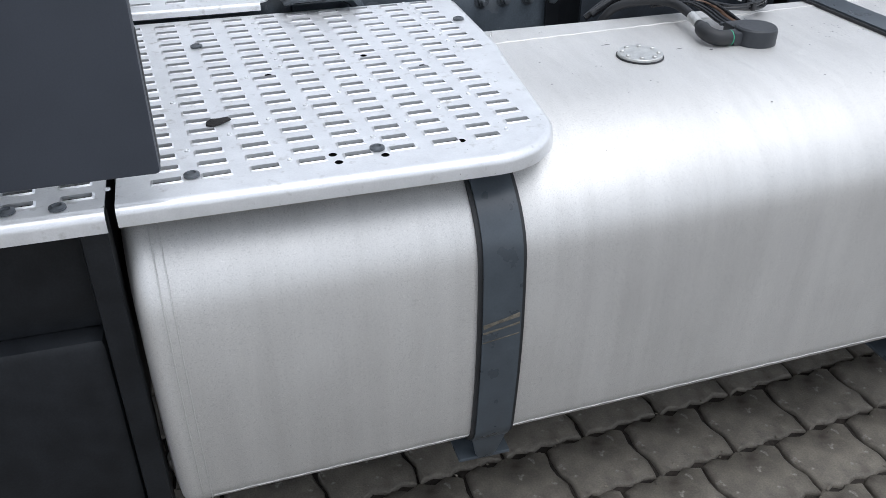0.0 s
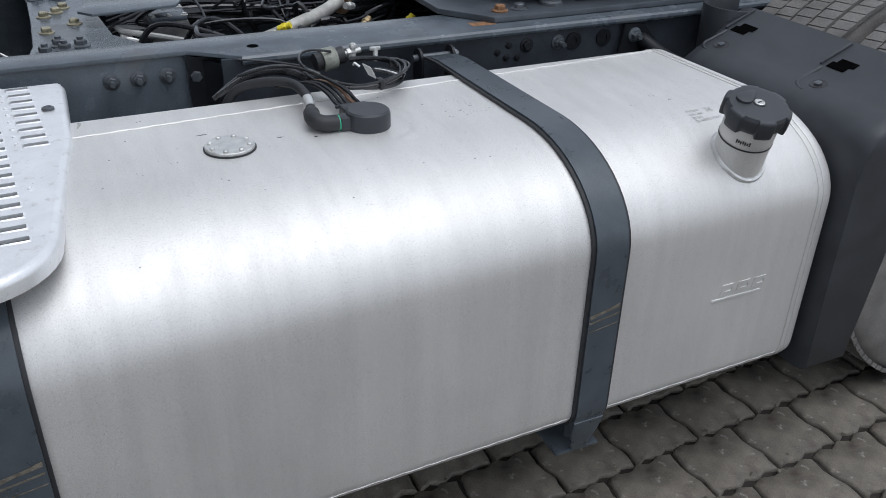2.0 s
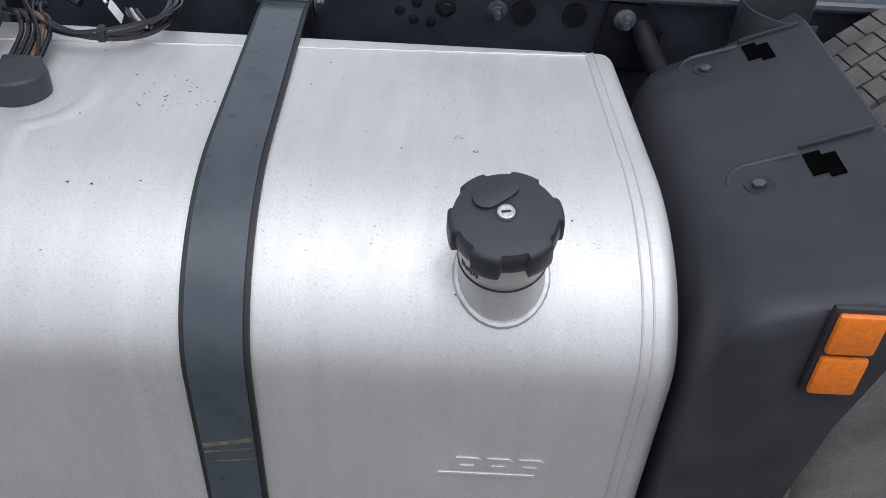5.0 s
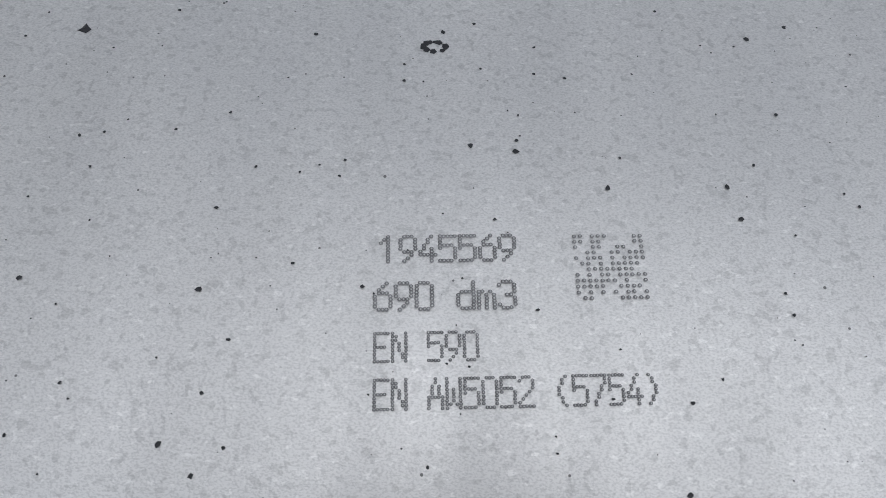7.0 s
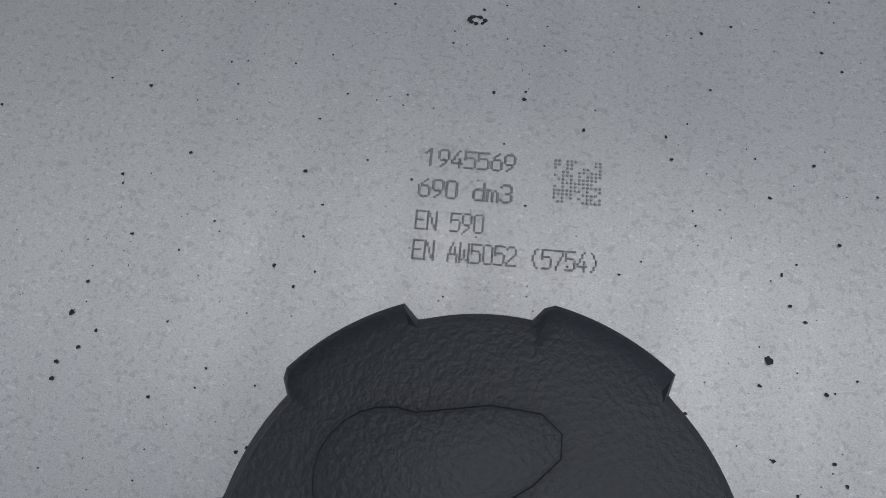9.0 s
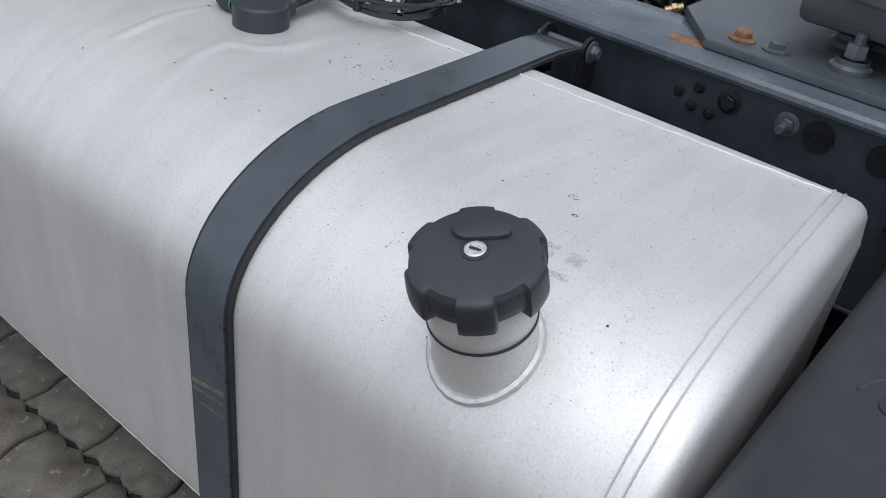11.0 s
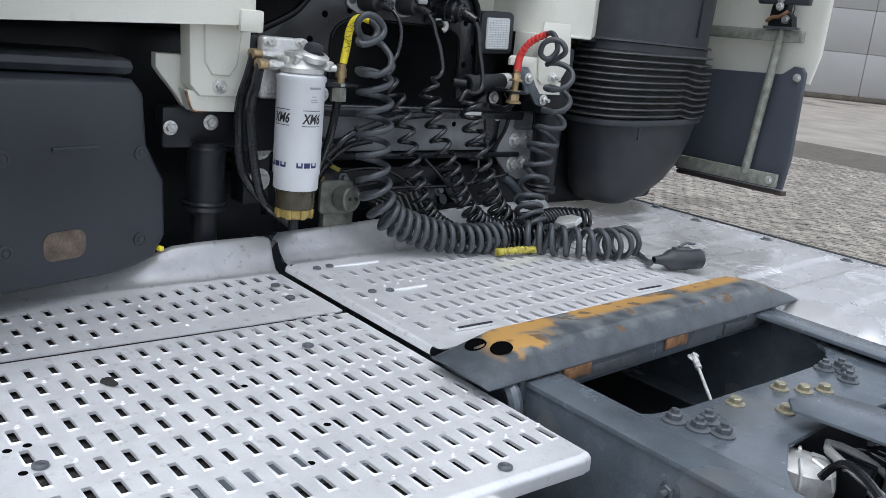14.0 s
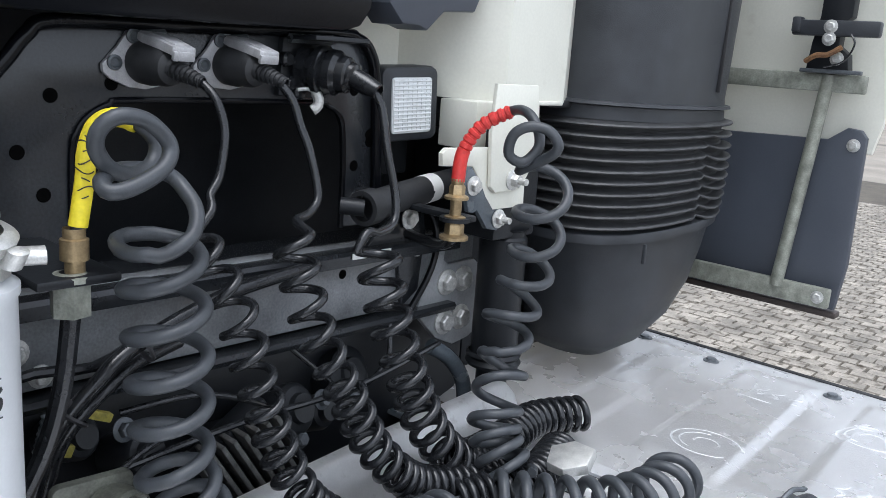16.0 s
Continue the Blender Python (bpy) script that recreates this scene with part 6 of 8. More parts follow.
for pts in ([(-1.97, 0.70, 1.02), (-1.94, 0.80, 1.03), (-1.94, 0.90, 0.99), (-1.96, 0.98, 0.93)], [(-1.97, 0.98, 1.05), (-1.95, 1.03, 1.0), (-1.95, 1.06, 0.97)], [(-1.96, 1.18, 1.06), (-1.94, 1.16, 1.0), (-1.96, 1.12, 0.95)], [(-1.93, 0.63, 0.93), (-1.92, 0.70, 0.98), (-1.95, 0.80, 0.99)]):
    bm = bmesh.new()
    add_tube(bm, spline(pts, 0.012), 0.0045, 10)
    part("line", bm, CABLE, tunnel)
bm = bmesh.new()
add_tube(bm, spline([(-1.975, 1.305, 0.985), (-1.965, 1.35, 0.955), (-1.958, 1.385, 0.905), (-1.955, 1.395, 0.84)], 0.012), 0.015, 14)
part("stay", bm, CHASSIS, tunnel, "grey curved stay")

# cream cab mount brackets with bolts, and dampers below them
def cab_damper(x, y, top):
    damper = thing("cab_damper", "black cab suspension damper with a ribbed collar", "damper", (x, y, 0.86), group="cab dampers")
    bm = bmesh.new()
    add_lathe(bm, ((0.044, 0), (0.044, top - 0.02), (0.040, top - 0.015), (0.040, top - 0.005), (0.046, top)), (x, y, 0.975), (0, 0, 1), 28)
    part("sleeve", bm, DARK, damper)
    bm = bmesh.new()
    add_lathe(bm, ((0.050, 0), (0.053, 0.006), (0.048, 0.014), (0.052, 0.02), (0.047, 0.026)), (x, y, 0.952), (0, 0, 1), 28)
    part("collar", bm, DARK, damper)
    bm = bmesh.new()
    add_rod(bm, (x, y, 0.84), (x, y, 0.955), 0.030, 20)
    part("rod", bm, DARK, damper)


yc, x, zt, w, zb = 0.275, -1.83, 1.40, 0.074, 1.225
mount = thing("cab_mount", "cream painted cab mounting bracket with a bolt, rust at its edge", "bracket", (x, yc, 1.18), group="cab mounts")
bm = bmesh.new()
add_outline(bm, [(-w, zt), (-w * 0.92, zb + 0.025), (-w * 0.6, zb), (w * 0.6, zb), (w * 0.92, zb + 0.025), (w, zt)], -0.05, 0.0, axes_pose((x, yc, 0), (0, 1, 0), (0, 0, 1)), bevel=0.006)
part("plate", bm, CREAM, mount)
bm = bmesh.new()
add_outline(bm, [(-w, zb + 0.012), (-w * 0.75, zb - 0.035), (w * 0.8, zb - 0.035), (w * 0.9, zb + 0.012)], -0.06, -0.012, axes_pose((x, yc, 0), (0, 1, 0), (0, 0, 1)), bevel=0.004)
part("lower_flange", bm, CREAM, mount)
bm = bmesh.new()
add_outline(bm, [(-0.042, zt), (-0.038, zb + 0.075), (-0.020, zb + 0.048), (0.022, zb + 0.046), (0.040, zb + 0.072), (0.050, zt)], -0.001, 0.006, axes_pose((x, yc, 0), (0, 1, 0), (0, 0, 1)), bevel=0.005, seg=3)
part("raised_panel", bm, CREAM, mount)
bm = bmesh.new()
add_tube(bm, spline([(x - 0.012, yc - w * 0.98, zb + 0.010), (x - 0.011, yc - w * 0.88, zb - 0.014), (x - 0.012, yc - w * 0.74, zb - 0.033), (x - 0.012, yc - w * 0.4, zb - 0.0352)], 0.006), lambda u: 0.0032 * (1 - 0.6 * u), 8)
part("rusty_edge", bm, RUST, mount, "rust along the flange edge")
bolt((x + 0.001, yc, zb + 0.022), (1, 0, 0), 0.011, 0.012, ZINC, mount, 0.014)
bm = bmesh.new()
add_outline(bm, [(-0.125, 0.085), (0.105, 0.085), (0.105, 0.03), (0.085, -0.035), (-0.055, -0.035), (-0.080, 0.0), (-0.110, 0.035), (-0.125, 0.055)], -0.025, 0.0, axes_pose((x - 0.055, yc, zb), (0, 1, 0), (0, 0, 1)), bevel=0.005)
part("side_plate", bm, CREAM, mount)
bm = bmesh.new()
add_box(bm, (x - 0.10, yc - 0.11, 1.10), (x - 0.05, yc + 0.10, zb - 0.03), 0.01)
part("carrier", bm, DARK, mount)
bolt((x - 0.048, yc + 0.003, 1.161), (1, 0, 0), 0.012, 0.012, ZINC, mount)
bolt((x - 0.048, yc - 0.092, 1.148), (1, 0, 0), 0.011, 0.012, ZINC, mount)
cab_damper(x - 0.06, yc, 0.145)

x = -1.85
mount = thing("cab_mount", "cream painted cab mounting bracket with dark link plates and bolts", "bracket", (x, 1.33, 1.25), group="cab mounts")
bm = bmesh.new()
add_outline(bm, [(1.283, 1.47), (1.277, 1.39), (1.286, 1.302), (1.300, 1.291), (1.365, 1.293), (1.385, 1.315), (1.412, 1.355), (1.40, 1.437), (1.395, 1.47)], -0.007, 0.0, axes_pose((x, 0, 0), (0, 1, 0), (0, 0, 1)), bevel=0.003)
part("plate", bm, CREAM, mount)
bm = bmesh.new()
add_outline(bm, [(1.172, 1.360), (1.182, 1.368), (1.30, 1.366), (1.30, 1.30), (1.392, 1.298), (1.394, 1.260), (1.308, 1.260), (1.285, 1.285), (1.268, 1.312), (1.247, 1.336), (1.174, 1.340)], -0.018, -0.009, axes_pose((x, 0, 0), (0, 1, 0), (0, 0, 1)), bevel=0.003)
part("side_plate", bm, CREAM, mount)
bolt((x, 1.342, 1.311), (1, 0, 0), 0.012, 0.016, ZINC, mount, 0.015)
bm = bmesh.new()
add_outline(bm, [(1.205, 1.336), (1.245, 1.338), (1.275, 1.305), (1.30, 1.285), (1.335, 1.262), (1.345, 1.235), (1.325, 1.222), (1.298, 1.228), (1.268, 1.262), (1.258, 1.258), (1.246, 1.262), (1.238, 1.285), (1.215, 1.30)], 0, 0.009, axes_pose((x - 0.019, 0, 0), (0, 1, 0), (0, 0, 1)), bevel=0.003)
part("link_plate", bm, CHASSIS, mount, "dark grey link plate")
bolt((x - 0.009, 1.252, 1.305), (1, 0, 0), 0.011, 0.012, ZINC, mount)
bolt((x - 0.009, 1.324, 1.244), (1, 0, 0), 0.011, 0.012, ZINC, mount, 0.014)
bm = bmesh.new()
add_box(bm, (-1.96, 1.33, 1.20), (-1.87, 1.45, 1.40), 0.008)
part("carrier", bm, DARK, mount)
cab_damper(-1.905, 1.405, 0.24)

# dark cover panel behind the near deck plate
cover = thing("engine_side_cover", "dark blue-grey moulded cover panel with round fixings", "cover panel", (-1.75, -0.1, 0.88))
ax = Vector((-0.315, 1, 0)).normalized()
at = Vector((-1.605, -0.40, 0))
bm = bmesh.new()
add_outline(bm, [(0, 0.865), (0.45, 0.865), (0.535, 0.885), (0.565, 0.93), (0.560, 1.05), (0.515, 1.13), (0.505, 1.235), (0.480, 1.262), (0, 1.262)], -0.30, 0, axes_pose(at, ax, (0, 0, 1)), bevel=0.012, seg=3)
part("panel", bm, COVER, cover)
nrm = Vector((ax.y, -ax.x, 0))
for u, z in ((0.205, 0.946), (0.497, 0.930), (0.497, 1.113), (0.205, 1.12)):
    q = at + ax * u + Vector((0, 0, z)) + nrm * 0.0
    bm = bmesh.new()
    add_lathe(bm, ((0.015, 0.0), (0.015, 0.002), (0.011, 0.0025), (0.010, 0.0008), (0, 0.0008)), q, nrm, 20)
    add_hex(bm, q, nrm, 0.006, 0.003, False)
    part("fixing", bm, PLASTIC, cover)
bm = bmesh.new()
add_outline(bm, round_rect(0.28, 0.37, 0.915, 0.972, 0.02, 4), 0, 0.0012, axes_pose(at, ax, (0, 0, 1)))
part("stain_plate", bm, material("stained_patch", (0.10, 0.075, 0.055), 0.6, 0, 0.5, 30), cover, "worn brownish fixing patch")
bm = bmesh.new()
add_box(bm, (0.30, 1.128, -0.001), (0.40, 1.136, 0.004), 0.002, m=axes_pose(at, ax, (0, 0, 1)))
part("moulded_edge", bm, COVER, cover)
bm = bmesh.new()
add_box(bm, (0.545, 0.896, -0.012), (0.557, 0.906, 0.004), 0.002, m=axes_pose(at, ax, (0, 0, 1)))
part("clip", bm, YELLOW, cover, "small yellow clip")
bm = bmesh.new()
add_box(bm, (-2.1, -0.36, 1.262), (-1.80, 0.08, 1.30), 0.02)
part("duct_top", bm, PLASTIC, cover)

# side fairings of the cab
for y0, y1, x1, lab in ((-0.375, -0.345, -1.380, "dark grey side fairing panel of the cab, scuffed at its corner"),):
    bm = bmesh.new()
    add_box(bm, (-2.6, y0, 0.868), (x1, y1, 3.2), 0.006)
    fair = single("side_fairing", bm, FAIRING, lab, "fairing panel")
    bm = bmesh.new()
    add_box(bm, (x1 - 0.012, y0 + 0.006, 0.878), (x1 + 0.001, y1 - 0.002, 1.05), 0.003)
    part("rubber_strip", bm, RUBBER, fair)

# far side fairing, its inner face to us
shield = thing("side_fairing", "cab side fairing seen from inside, cream above and dark grey below", "fairing panel", (-1.8, 2.24, 1.0))
bm = bmesh.new()
add_outline(bm, [(-2.02, 0.985), (-1.572, 0.99), (-1.560, 1.10), (-1.566, 1.395), (-1.58, 1.412), (-1.61, 1.415), (-1.65, 1.385), (-2.02, 1.375)], 0, 0.018, axes_pose((0, 2.282, 0), (1, 0, 0), (0, 0, 1)), bevel=0.004)
part("lower_panel", bm, FAIRING, shield)
bm = bmesh.new()
add_box(bm, (-2.02, 2.270, 0.968), (-1.566, 2.304, 0.984), 0.004)
part("lower_lip", bm, material("dull_brown_lip", (0.05, 0.038, 0.034), 0.6, 0.0, 0.3, 20), shield, "dull brown lower lip")
bm = bmesh.new()
add_box(bm, (-2.02, 2.270, 1.255), (-1.570, 2.283, 1.262), 0.003)
part("pressed_line", bm, FAIRING, shield)
bm = bmesh.new()
add_outline(bm, [(-2.10, 1.36), (-1.556, 1.36), (-1.535, 1.46), (-1.515, 3.4), (-2.10, 3.4)], 0, 0.014, axes_pose((0, 2.298, 0), (1, 0, 0), (0, 0, 1)), bevel=0.004)
part("upper_panel", bm, CREAM, shield)
bm = bmesh.new()
add_box(bm, (-2.01, 2.225, 0.998), (-1.575, 2.245, 1.045), 0.004)
part("lower_rail", bm, OLIVE, shield)
bm = bmesh.new()
add_box(bm, (-1.98, 2.215, 1.492), (-1.575, 2.240, 1.532), 0.004)
part("upper_rail", bm, OLIVE, shield)
bm = bmesh.new()
add_rod(bm, (-1.70, 2.228, 1.03), (-1.655, 2.222, 1.53), 0.015, 14)
part("stay_rod", bm, OLIVE, shield, "grey stay rod")
bm = bmesh.new()
add_outline(bm, [(-1.705, 1.540), (-1.612, 1.540), (-1.618, 1.575), (-1.640, 1.592), (-1.640, 1.640), (-1.622, 1.655), (-1.622, 3.2), (-1.690, 3.2), (-1.690, 1.655), (-1.700, 1.60)], 0.0, 0.030, axes_pose((0, 2.236, 0), (1, 0, 0), (0, 0, 1)), bevel=0.003)
latch = part("latch", bm, DARK, shield, "black latch fitting")
bm = bmesh.new()
add_box(bm, (-1.742, 2.185, 1.612), (-1.555, 2.208, 1.646), 0.005)
add_box(bm, (-1.742, 2.180, 1.618), (-1.722, 2.206, 1.652), 0.004)
part("latch_bar", bm, PLASTIC, latch)
bm = bmesh.new()
add_box(bm, (-1.715, 2.196, 1.532), (-1.582, 2.212, 1.541), 0.002)
part("latch_foot", bm, DULL, latch)
bm = bmesh.new()
add_tube(bm, spline([(-1.705, 2.198, 1.556), (-1.68, 2.19, 1.570), (-1.655, 2.186, 1.572), (-1.628, 2.19, 1.590)], 0.006), 0.006, 8)
part("latch_spring", bm, RUST, latch, "rusty latch wire")
for x, z in ((-1.60, 1.022), (-1.59, 1.377), (-1.60, 1.512), (-1.657, 1.632), (-1.657, 1.606), (-1.640, 1.565)):
    bolt((x, 2.185 if z > 1.6 else 2.205 if z > 1.54 else 2.225 if z > 1.45 or z < 1.1 else 2.262, z), (0, -1, 0), 0.010, 0.008, ZINC, shield)
bm = bmesh.new()
add_tube(bm, spline([(-1.63, 2.195, 1.63), (-1.60, 2.18, 1.60), (-1.62, 2.19, 1.56), (-1.66, 2.19, 1.545)], 0.008), 0.0022, 6)
part("wire", bm, CABLE, shield)

# ---- air intake duct with bellows ----
duct = thing("air_intake_duct", "big black plastic air intake pipe with ribbed rubber bellows", "air duct", (-1.90, 1.83, 0.87))
dx, dy = -1.93, 1.845


def oval_ring(bm, z, a, b, cx=0.0, cy=0.0, seg=64, tilt=0.0, split=0.0):
    out = []
    for k in range(seg):
        t = 2 * math.pi * k / seg
        c, s_ = math.cos(t), math.sin(t)
        q = 0.80
        turn = (t - 0.12 + math.pi) % (2 * math.pi) - math.pi
        dip = 1 - 0.10 * split * math.exp(-((turn / 0.07) ** 2))
        drop = 0.011 * split * max(0.0, min(1.0, turn / 0.1, (2.2 - turn) / 0.4))
        out.append(bm.verts.new((dx + cx + a * dip * math.copysign(abs(c) ** q, c), dy + cy + b * math.copysign(abs(s_) ** q, s_), z - drop + tilt * b * s_)))
    return out


def oval_loft(rows):
    bm = bmesh.new()
    prev = None
    for row in rows:
        ring = oval_ring(bm, *row)
        if prev:
            for k in range(len(ring)):
                k2 = (k + 1) % len(ring)
                bm.faces.new((prev[k], prev[k2], ring[k2], ring[k]))
        prev = ring
    return bm


BELLOWS = material("dusty_rubber_bellows", (0.046, 0.047, 0.049), 0.5, 0.0, 0.3, 30, 0.15, 400)
part("upper_pipe", oval_loft([(1.412, 0.161, 0.261), (1.436, 0.160, 0.258), (1.46, 0.158, 0.255), (1.75, 0.165, 0.268), (3.4, 0.175, 0.28)]), PLASTIC, duct, angle=50)
# groove drawn as a black strip, its shade painted
bm = bmesh.new()
add_box(bm, (dx + 0.140, dy + 0.066, 1.475), (dx + 0.1645, dy + 0.071, 2.2), 0.002)
part("mould_line", bm, INK, duct)
part("pipe_rim", oval_loft([(1.447, 0.158, 0.256), (1.446, 0.170, 0.268), (1.440, 0.172, 0.270), (1.437, 0.160, 0.258)]), PLASTIC, duct, angle=50)
rows = []
for k in range(10):
    z = 1.418 - k * 0.0212
    s_ = 1.0 + 0.025 * math.sin(k / 9 * math.pi)
    lean = 0.02 + 0.03 * k / 9
    cut_ = 0.0 if k == 0 else min(1.0, 0.4 * k)
    for d, a, b in ((0.0, 0.157, 0.257), (0.004, 0.160, 0.260), (0.008, 0.179, 0.280), (0.011, 0.181, 0.282), (0.0135, 0.179, 0.280), (0.016, 0.161, 0.261)):
        rows.append((z - d, a * s_, b * s_, 0.0, -0.004 * k / 9, 64, lean, cut_))
part("bellows", oval_loft(rows), BELLOWS, duct, angle=40)
part("elbow", oval_loft([(1.222, 0.150, 0.246, 0, -0.004, 64, 0.05), (1.206, 0.150, 0.246, 0, -0.004, 64, 0.05), (1.204, 0.173, 0.273, 0, -0.004, 64, 0.05), (1.201, 0.175, 0.275, 0, -0.004, 64, 0.05), (1.185, 0.174, 0.274, 0, -0.004, 64, 0.05), (1.183, 0.163, 0.256, 0, -0.004, 64, 0.05), (1.13, 0.156, 0.240, 0, -0.006), (1.06, 0.150, 0.215, 0, -0.02), (0.99, 0.14, 0.175, -0.01, -0.035), (0.93, 0.12, 0.125, -0.03, -0.05), (0.895, 0.09, 0.07, -0.05, -0.06), (0.886, 0.03, 0.02, -0.06, -0.06)]), PLASTIC, duct, angle=50)
bm = bmesh.new()
add_box(bm, (dx + 0.155, dy - 0.16, 1.135), (dx + 0.163, dy - 0.154, 1.175), 0.002)
part("moulded_nib", bm, PLASTIC, duct)
bm = bmesh.new()
add_box(bm, (-2.25, 1.50, 0.86), (-2.06, 2.20, 1.36), 0.03)
single("wheel_arch_liner", bm, DARK, "black wheel arch liner behind the duct", "liner")
# dark box added to stop the view under the cab with shade
bm = bmesh.new()
add_box(bm, (-2.26, -0.36, 0.10), (-2.08, 0.36, 1.36), 0.03)
single("wheel_arch_liner", bm, DARK, "black box added behind the cab damper for the shade under the cab", "liner")
bm = bmesh.new()
add_box(bm, (dx - 0.02, dy - 0.33, 1.428), (dx + 0.02, dy - 0.24, 1.442), 0.003)
single("seal_strip", bm, RUBBER, "black seal below the cab corner", "seal")

# ---- connector panel ----
FLAP = material("dull_cast_flap", (0.40, 0.40, 0.41), 0.5, 0.3, 0.2, 60, 0.2, 500)
panel = thing("connector_panel", "black steel panel with trailer sockets behind the cab", "connector panel", (-2.0, 0.9, 1.25))
bm = bmesh.new()
out = [(0.36, 1.28), (0.44, 1.37), (0.535, 1.42), (0.579, 1.463), (0.607, 1.497), (0.64, 1.514), (0.80, 1.520), (1.06, 1.529), (1.105, 1.524), (1.133, 1.506), (1.150, 1.454), (1.162, 1.287), (1.162, 1.225)]
opening = [(1.094, 1.225), (1.094, 1.319), (1.089, 1.385), (1.078, 1.408), (1.057, 1.419), (1.02, 1.424), (0.742, 1.424), (0.705, 1.418), (0.679, 1.404), (0.664, 1.385), (0.657, 1.355), (0.655, 1.225)]
add_outline(bm, out + opening + [(0.36, 1.225)], -0.008, 0, axes_pose((-2.0, 0, 0), (0, 1, 0), (0, 0, 1)), bevel=0.002)
part("plate", bm, PANEL, panel)
bm = bmesh.new()
add_tube(bm, spline([(-1.994, y, z) for y, z in out[1:12]], 0.006), 0.009, 12)
part("folded_edge", bm, GLOSSY, panel, "smooth folded edge")
bm = bmesh.new()
add_tube(bm, spline([(-2.000, y, z) for y, z in opening], 0.006), 0.0042, 10)
part("opening_edge", bm, GLOSSY, panel, "folded edge of the opening")
# panel holes are black discs that carry the shade in their colour
for y, z in ((0.634, 1.428), (0.709, 1.444), (0.594, 1.362), (0.623, 1.31), (1.109, 1.444), (1.146, 1.374), (1.147, 1.362), (1.116, 1.324)):
    bm = bmesh.new()
    add_lathe(bm, ((0, 0.0008), (0.008, 0.0008), (0.009, 0)), (-1.9995, y, z), (1, 0, 0), 14)
    part("hole", bm, HOLE_SHADE, panel)
for y, z in ((0.744, 1.474), (0.868, 1.476)):
    s = thing("trailer_socket", "black trailer socket with a grey metal flap lid", "socket", (-1.99, y, z), group="trailer sockets")
    bm = bmesh.new()
    add_outline(bm, [(-0.050, -0.006), (-0.049, -0.016), (-0.040, -0.024), (-0.016, -0.034), (0.008, -0.036), (0.034, -0.030), (0.040, 0.0), (0.030, 0.032), (0.008, 0.038), (-0.004, 0.040), (-0.016, 0.036), (-0.030, 0.016)], 0, 0.006, axes_pose((-1.998, y, z), (0, 1, 0), (0, 0, 1)), bevel=0.002)
    flange = part("flange", bm, FLAP, s, "grey cast flange")
    for ya, za in ((-0.035, -0.004), (-0.010, 0.029)):
        bm = bmesh.new()
        add_lathe(bm, ((0.0095, 0), (0.0095, 0.003), (0.0065, 0.004), (0.005, 0.002), (0, 0.002)), (-1.992, y + ya, z + za), (1, 0, 0), 16)
        part("screw", bm, DULL, flange)
    m = pose(-1.990, y, z + 0.026, 0, 12, 0)
    bm = bmesh.new()
    add_outline(bm, [(0.0, -0.006), (0.018, -0.010), (0.050, -0.004), (0.078, -0.003), (0.082, 0.002), (0.082, 0.024), (0.078, 0.028), (0.030, 0.032), (0.0, 0.028)], 0.0, 0.011, m, bevel=0.003)
    add_box(bm, (0.010, 0.002, 0.010), (0.072, 0.006, 0.013), 0.0012, 1, m=m)
    add_box(bm, (0.076, -0.003, -0.006), (0.083, 0.026, 0.006), 0.002, m=m)
    lid = part("flap_lid", bm, FLAP, s, "grey cast flap lid")
    bm = bmesh.new()
    add_rod(bm, (-1.988, y - 0.006, z + 0.030), (-1.988, y + 0.030, z + 0.034), 0.0065, 12)
    part("hinge_pin", bm, DULL, lid)
    bm = bmesh.new()
    add_lathe(bm, ((0.026, 0), (0.027, 0.003), (0.027, 0.024), (0.025, 0.027), (0.024, 0.050), (0.021, 0.060), (0.012, 0.066)), (-1.994, y + 0.004, z - 0.002), (1, 0.10, -0.06), 32)
    plug_ = part("plug", bm, RUBBER, s)
    bm = bmesh.new()
    rib = [(0.0135, 0.0)]
    for k in range(7):
        rib += [(0.0130 - 0.0008 * k, 0.002 + 0.0065 * k), (0.0130 - 0.0008 * k, 0.005 + 0.0065 * k), (0.0100 - 0.0006 * k, 0.0056 + 0.0065 * k), (0.0100 - 0.0006 * k, 0.0078 + 0.0065 * k)]
    add_lathe(bm, rib, (-1.932, y + 0.008, z - 0.005), (1, 0.42, -0.36), 20)
    part("strain_relief", bm, RUBBER, plug_, "ribbed strain relief")
s = thing("trailer_socket", "black round trailer socket with a plugged cable and hinged lid", "socket", (-1.99, 1.0, 1.475), group="trailer sockets")
bm = bmesh.new()
add_outline(bm, [(-0.046, -0.040), (0.046, -0.044), (0.050, 0.034), (0.036, 0.044), (-0.040, 0.042)], 0, 0.010, axes_pose((-1.998, 1.0, 1.474), (0, 1, 0), (0, 0, 1)), bevel=0.003)
part("flange", bm, DARK, s)
bm = bmesh.new()
add_lathe(bm, ((0.034, 0), (0.034, 0.014), (0.029, 0.016), (0.029, 0.022), (0.036, 0.024), (0.037, 0.034), (0.030, 0.037), (0.030, 0.041), (0.033, 0.043), (0.033, 0.054), (0.027, 0.060), (0.026, 0.072), (0.020, 0.076)), (-1.990, 1.0, 1.476), (1, 0.45, -0.10), 32)
plug_ = part("plug", bm, CABLE, s)
bm = bmesh.new()
add_lathe(bm, ((0.021, 0.0), (0.021, 0.006), (0.0155, 0.009), (0.0150, 0.030), (0.0125, 0.044), (0.0125, 0.052), (0.010, 0.053)), (-1.922, 1.030, 1.469), (1, 0.32, -0.42), 20)
part("strain_relief", bm, CABLE, plug_, "smooth cable boot")
bm = bmesh.new()
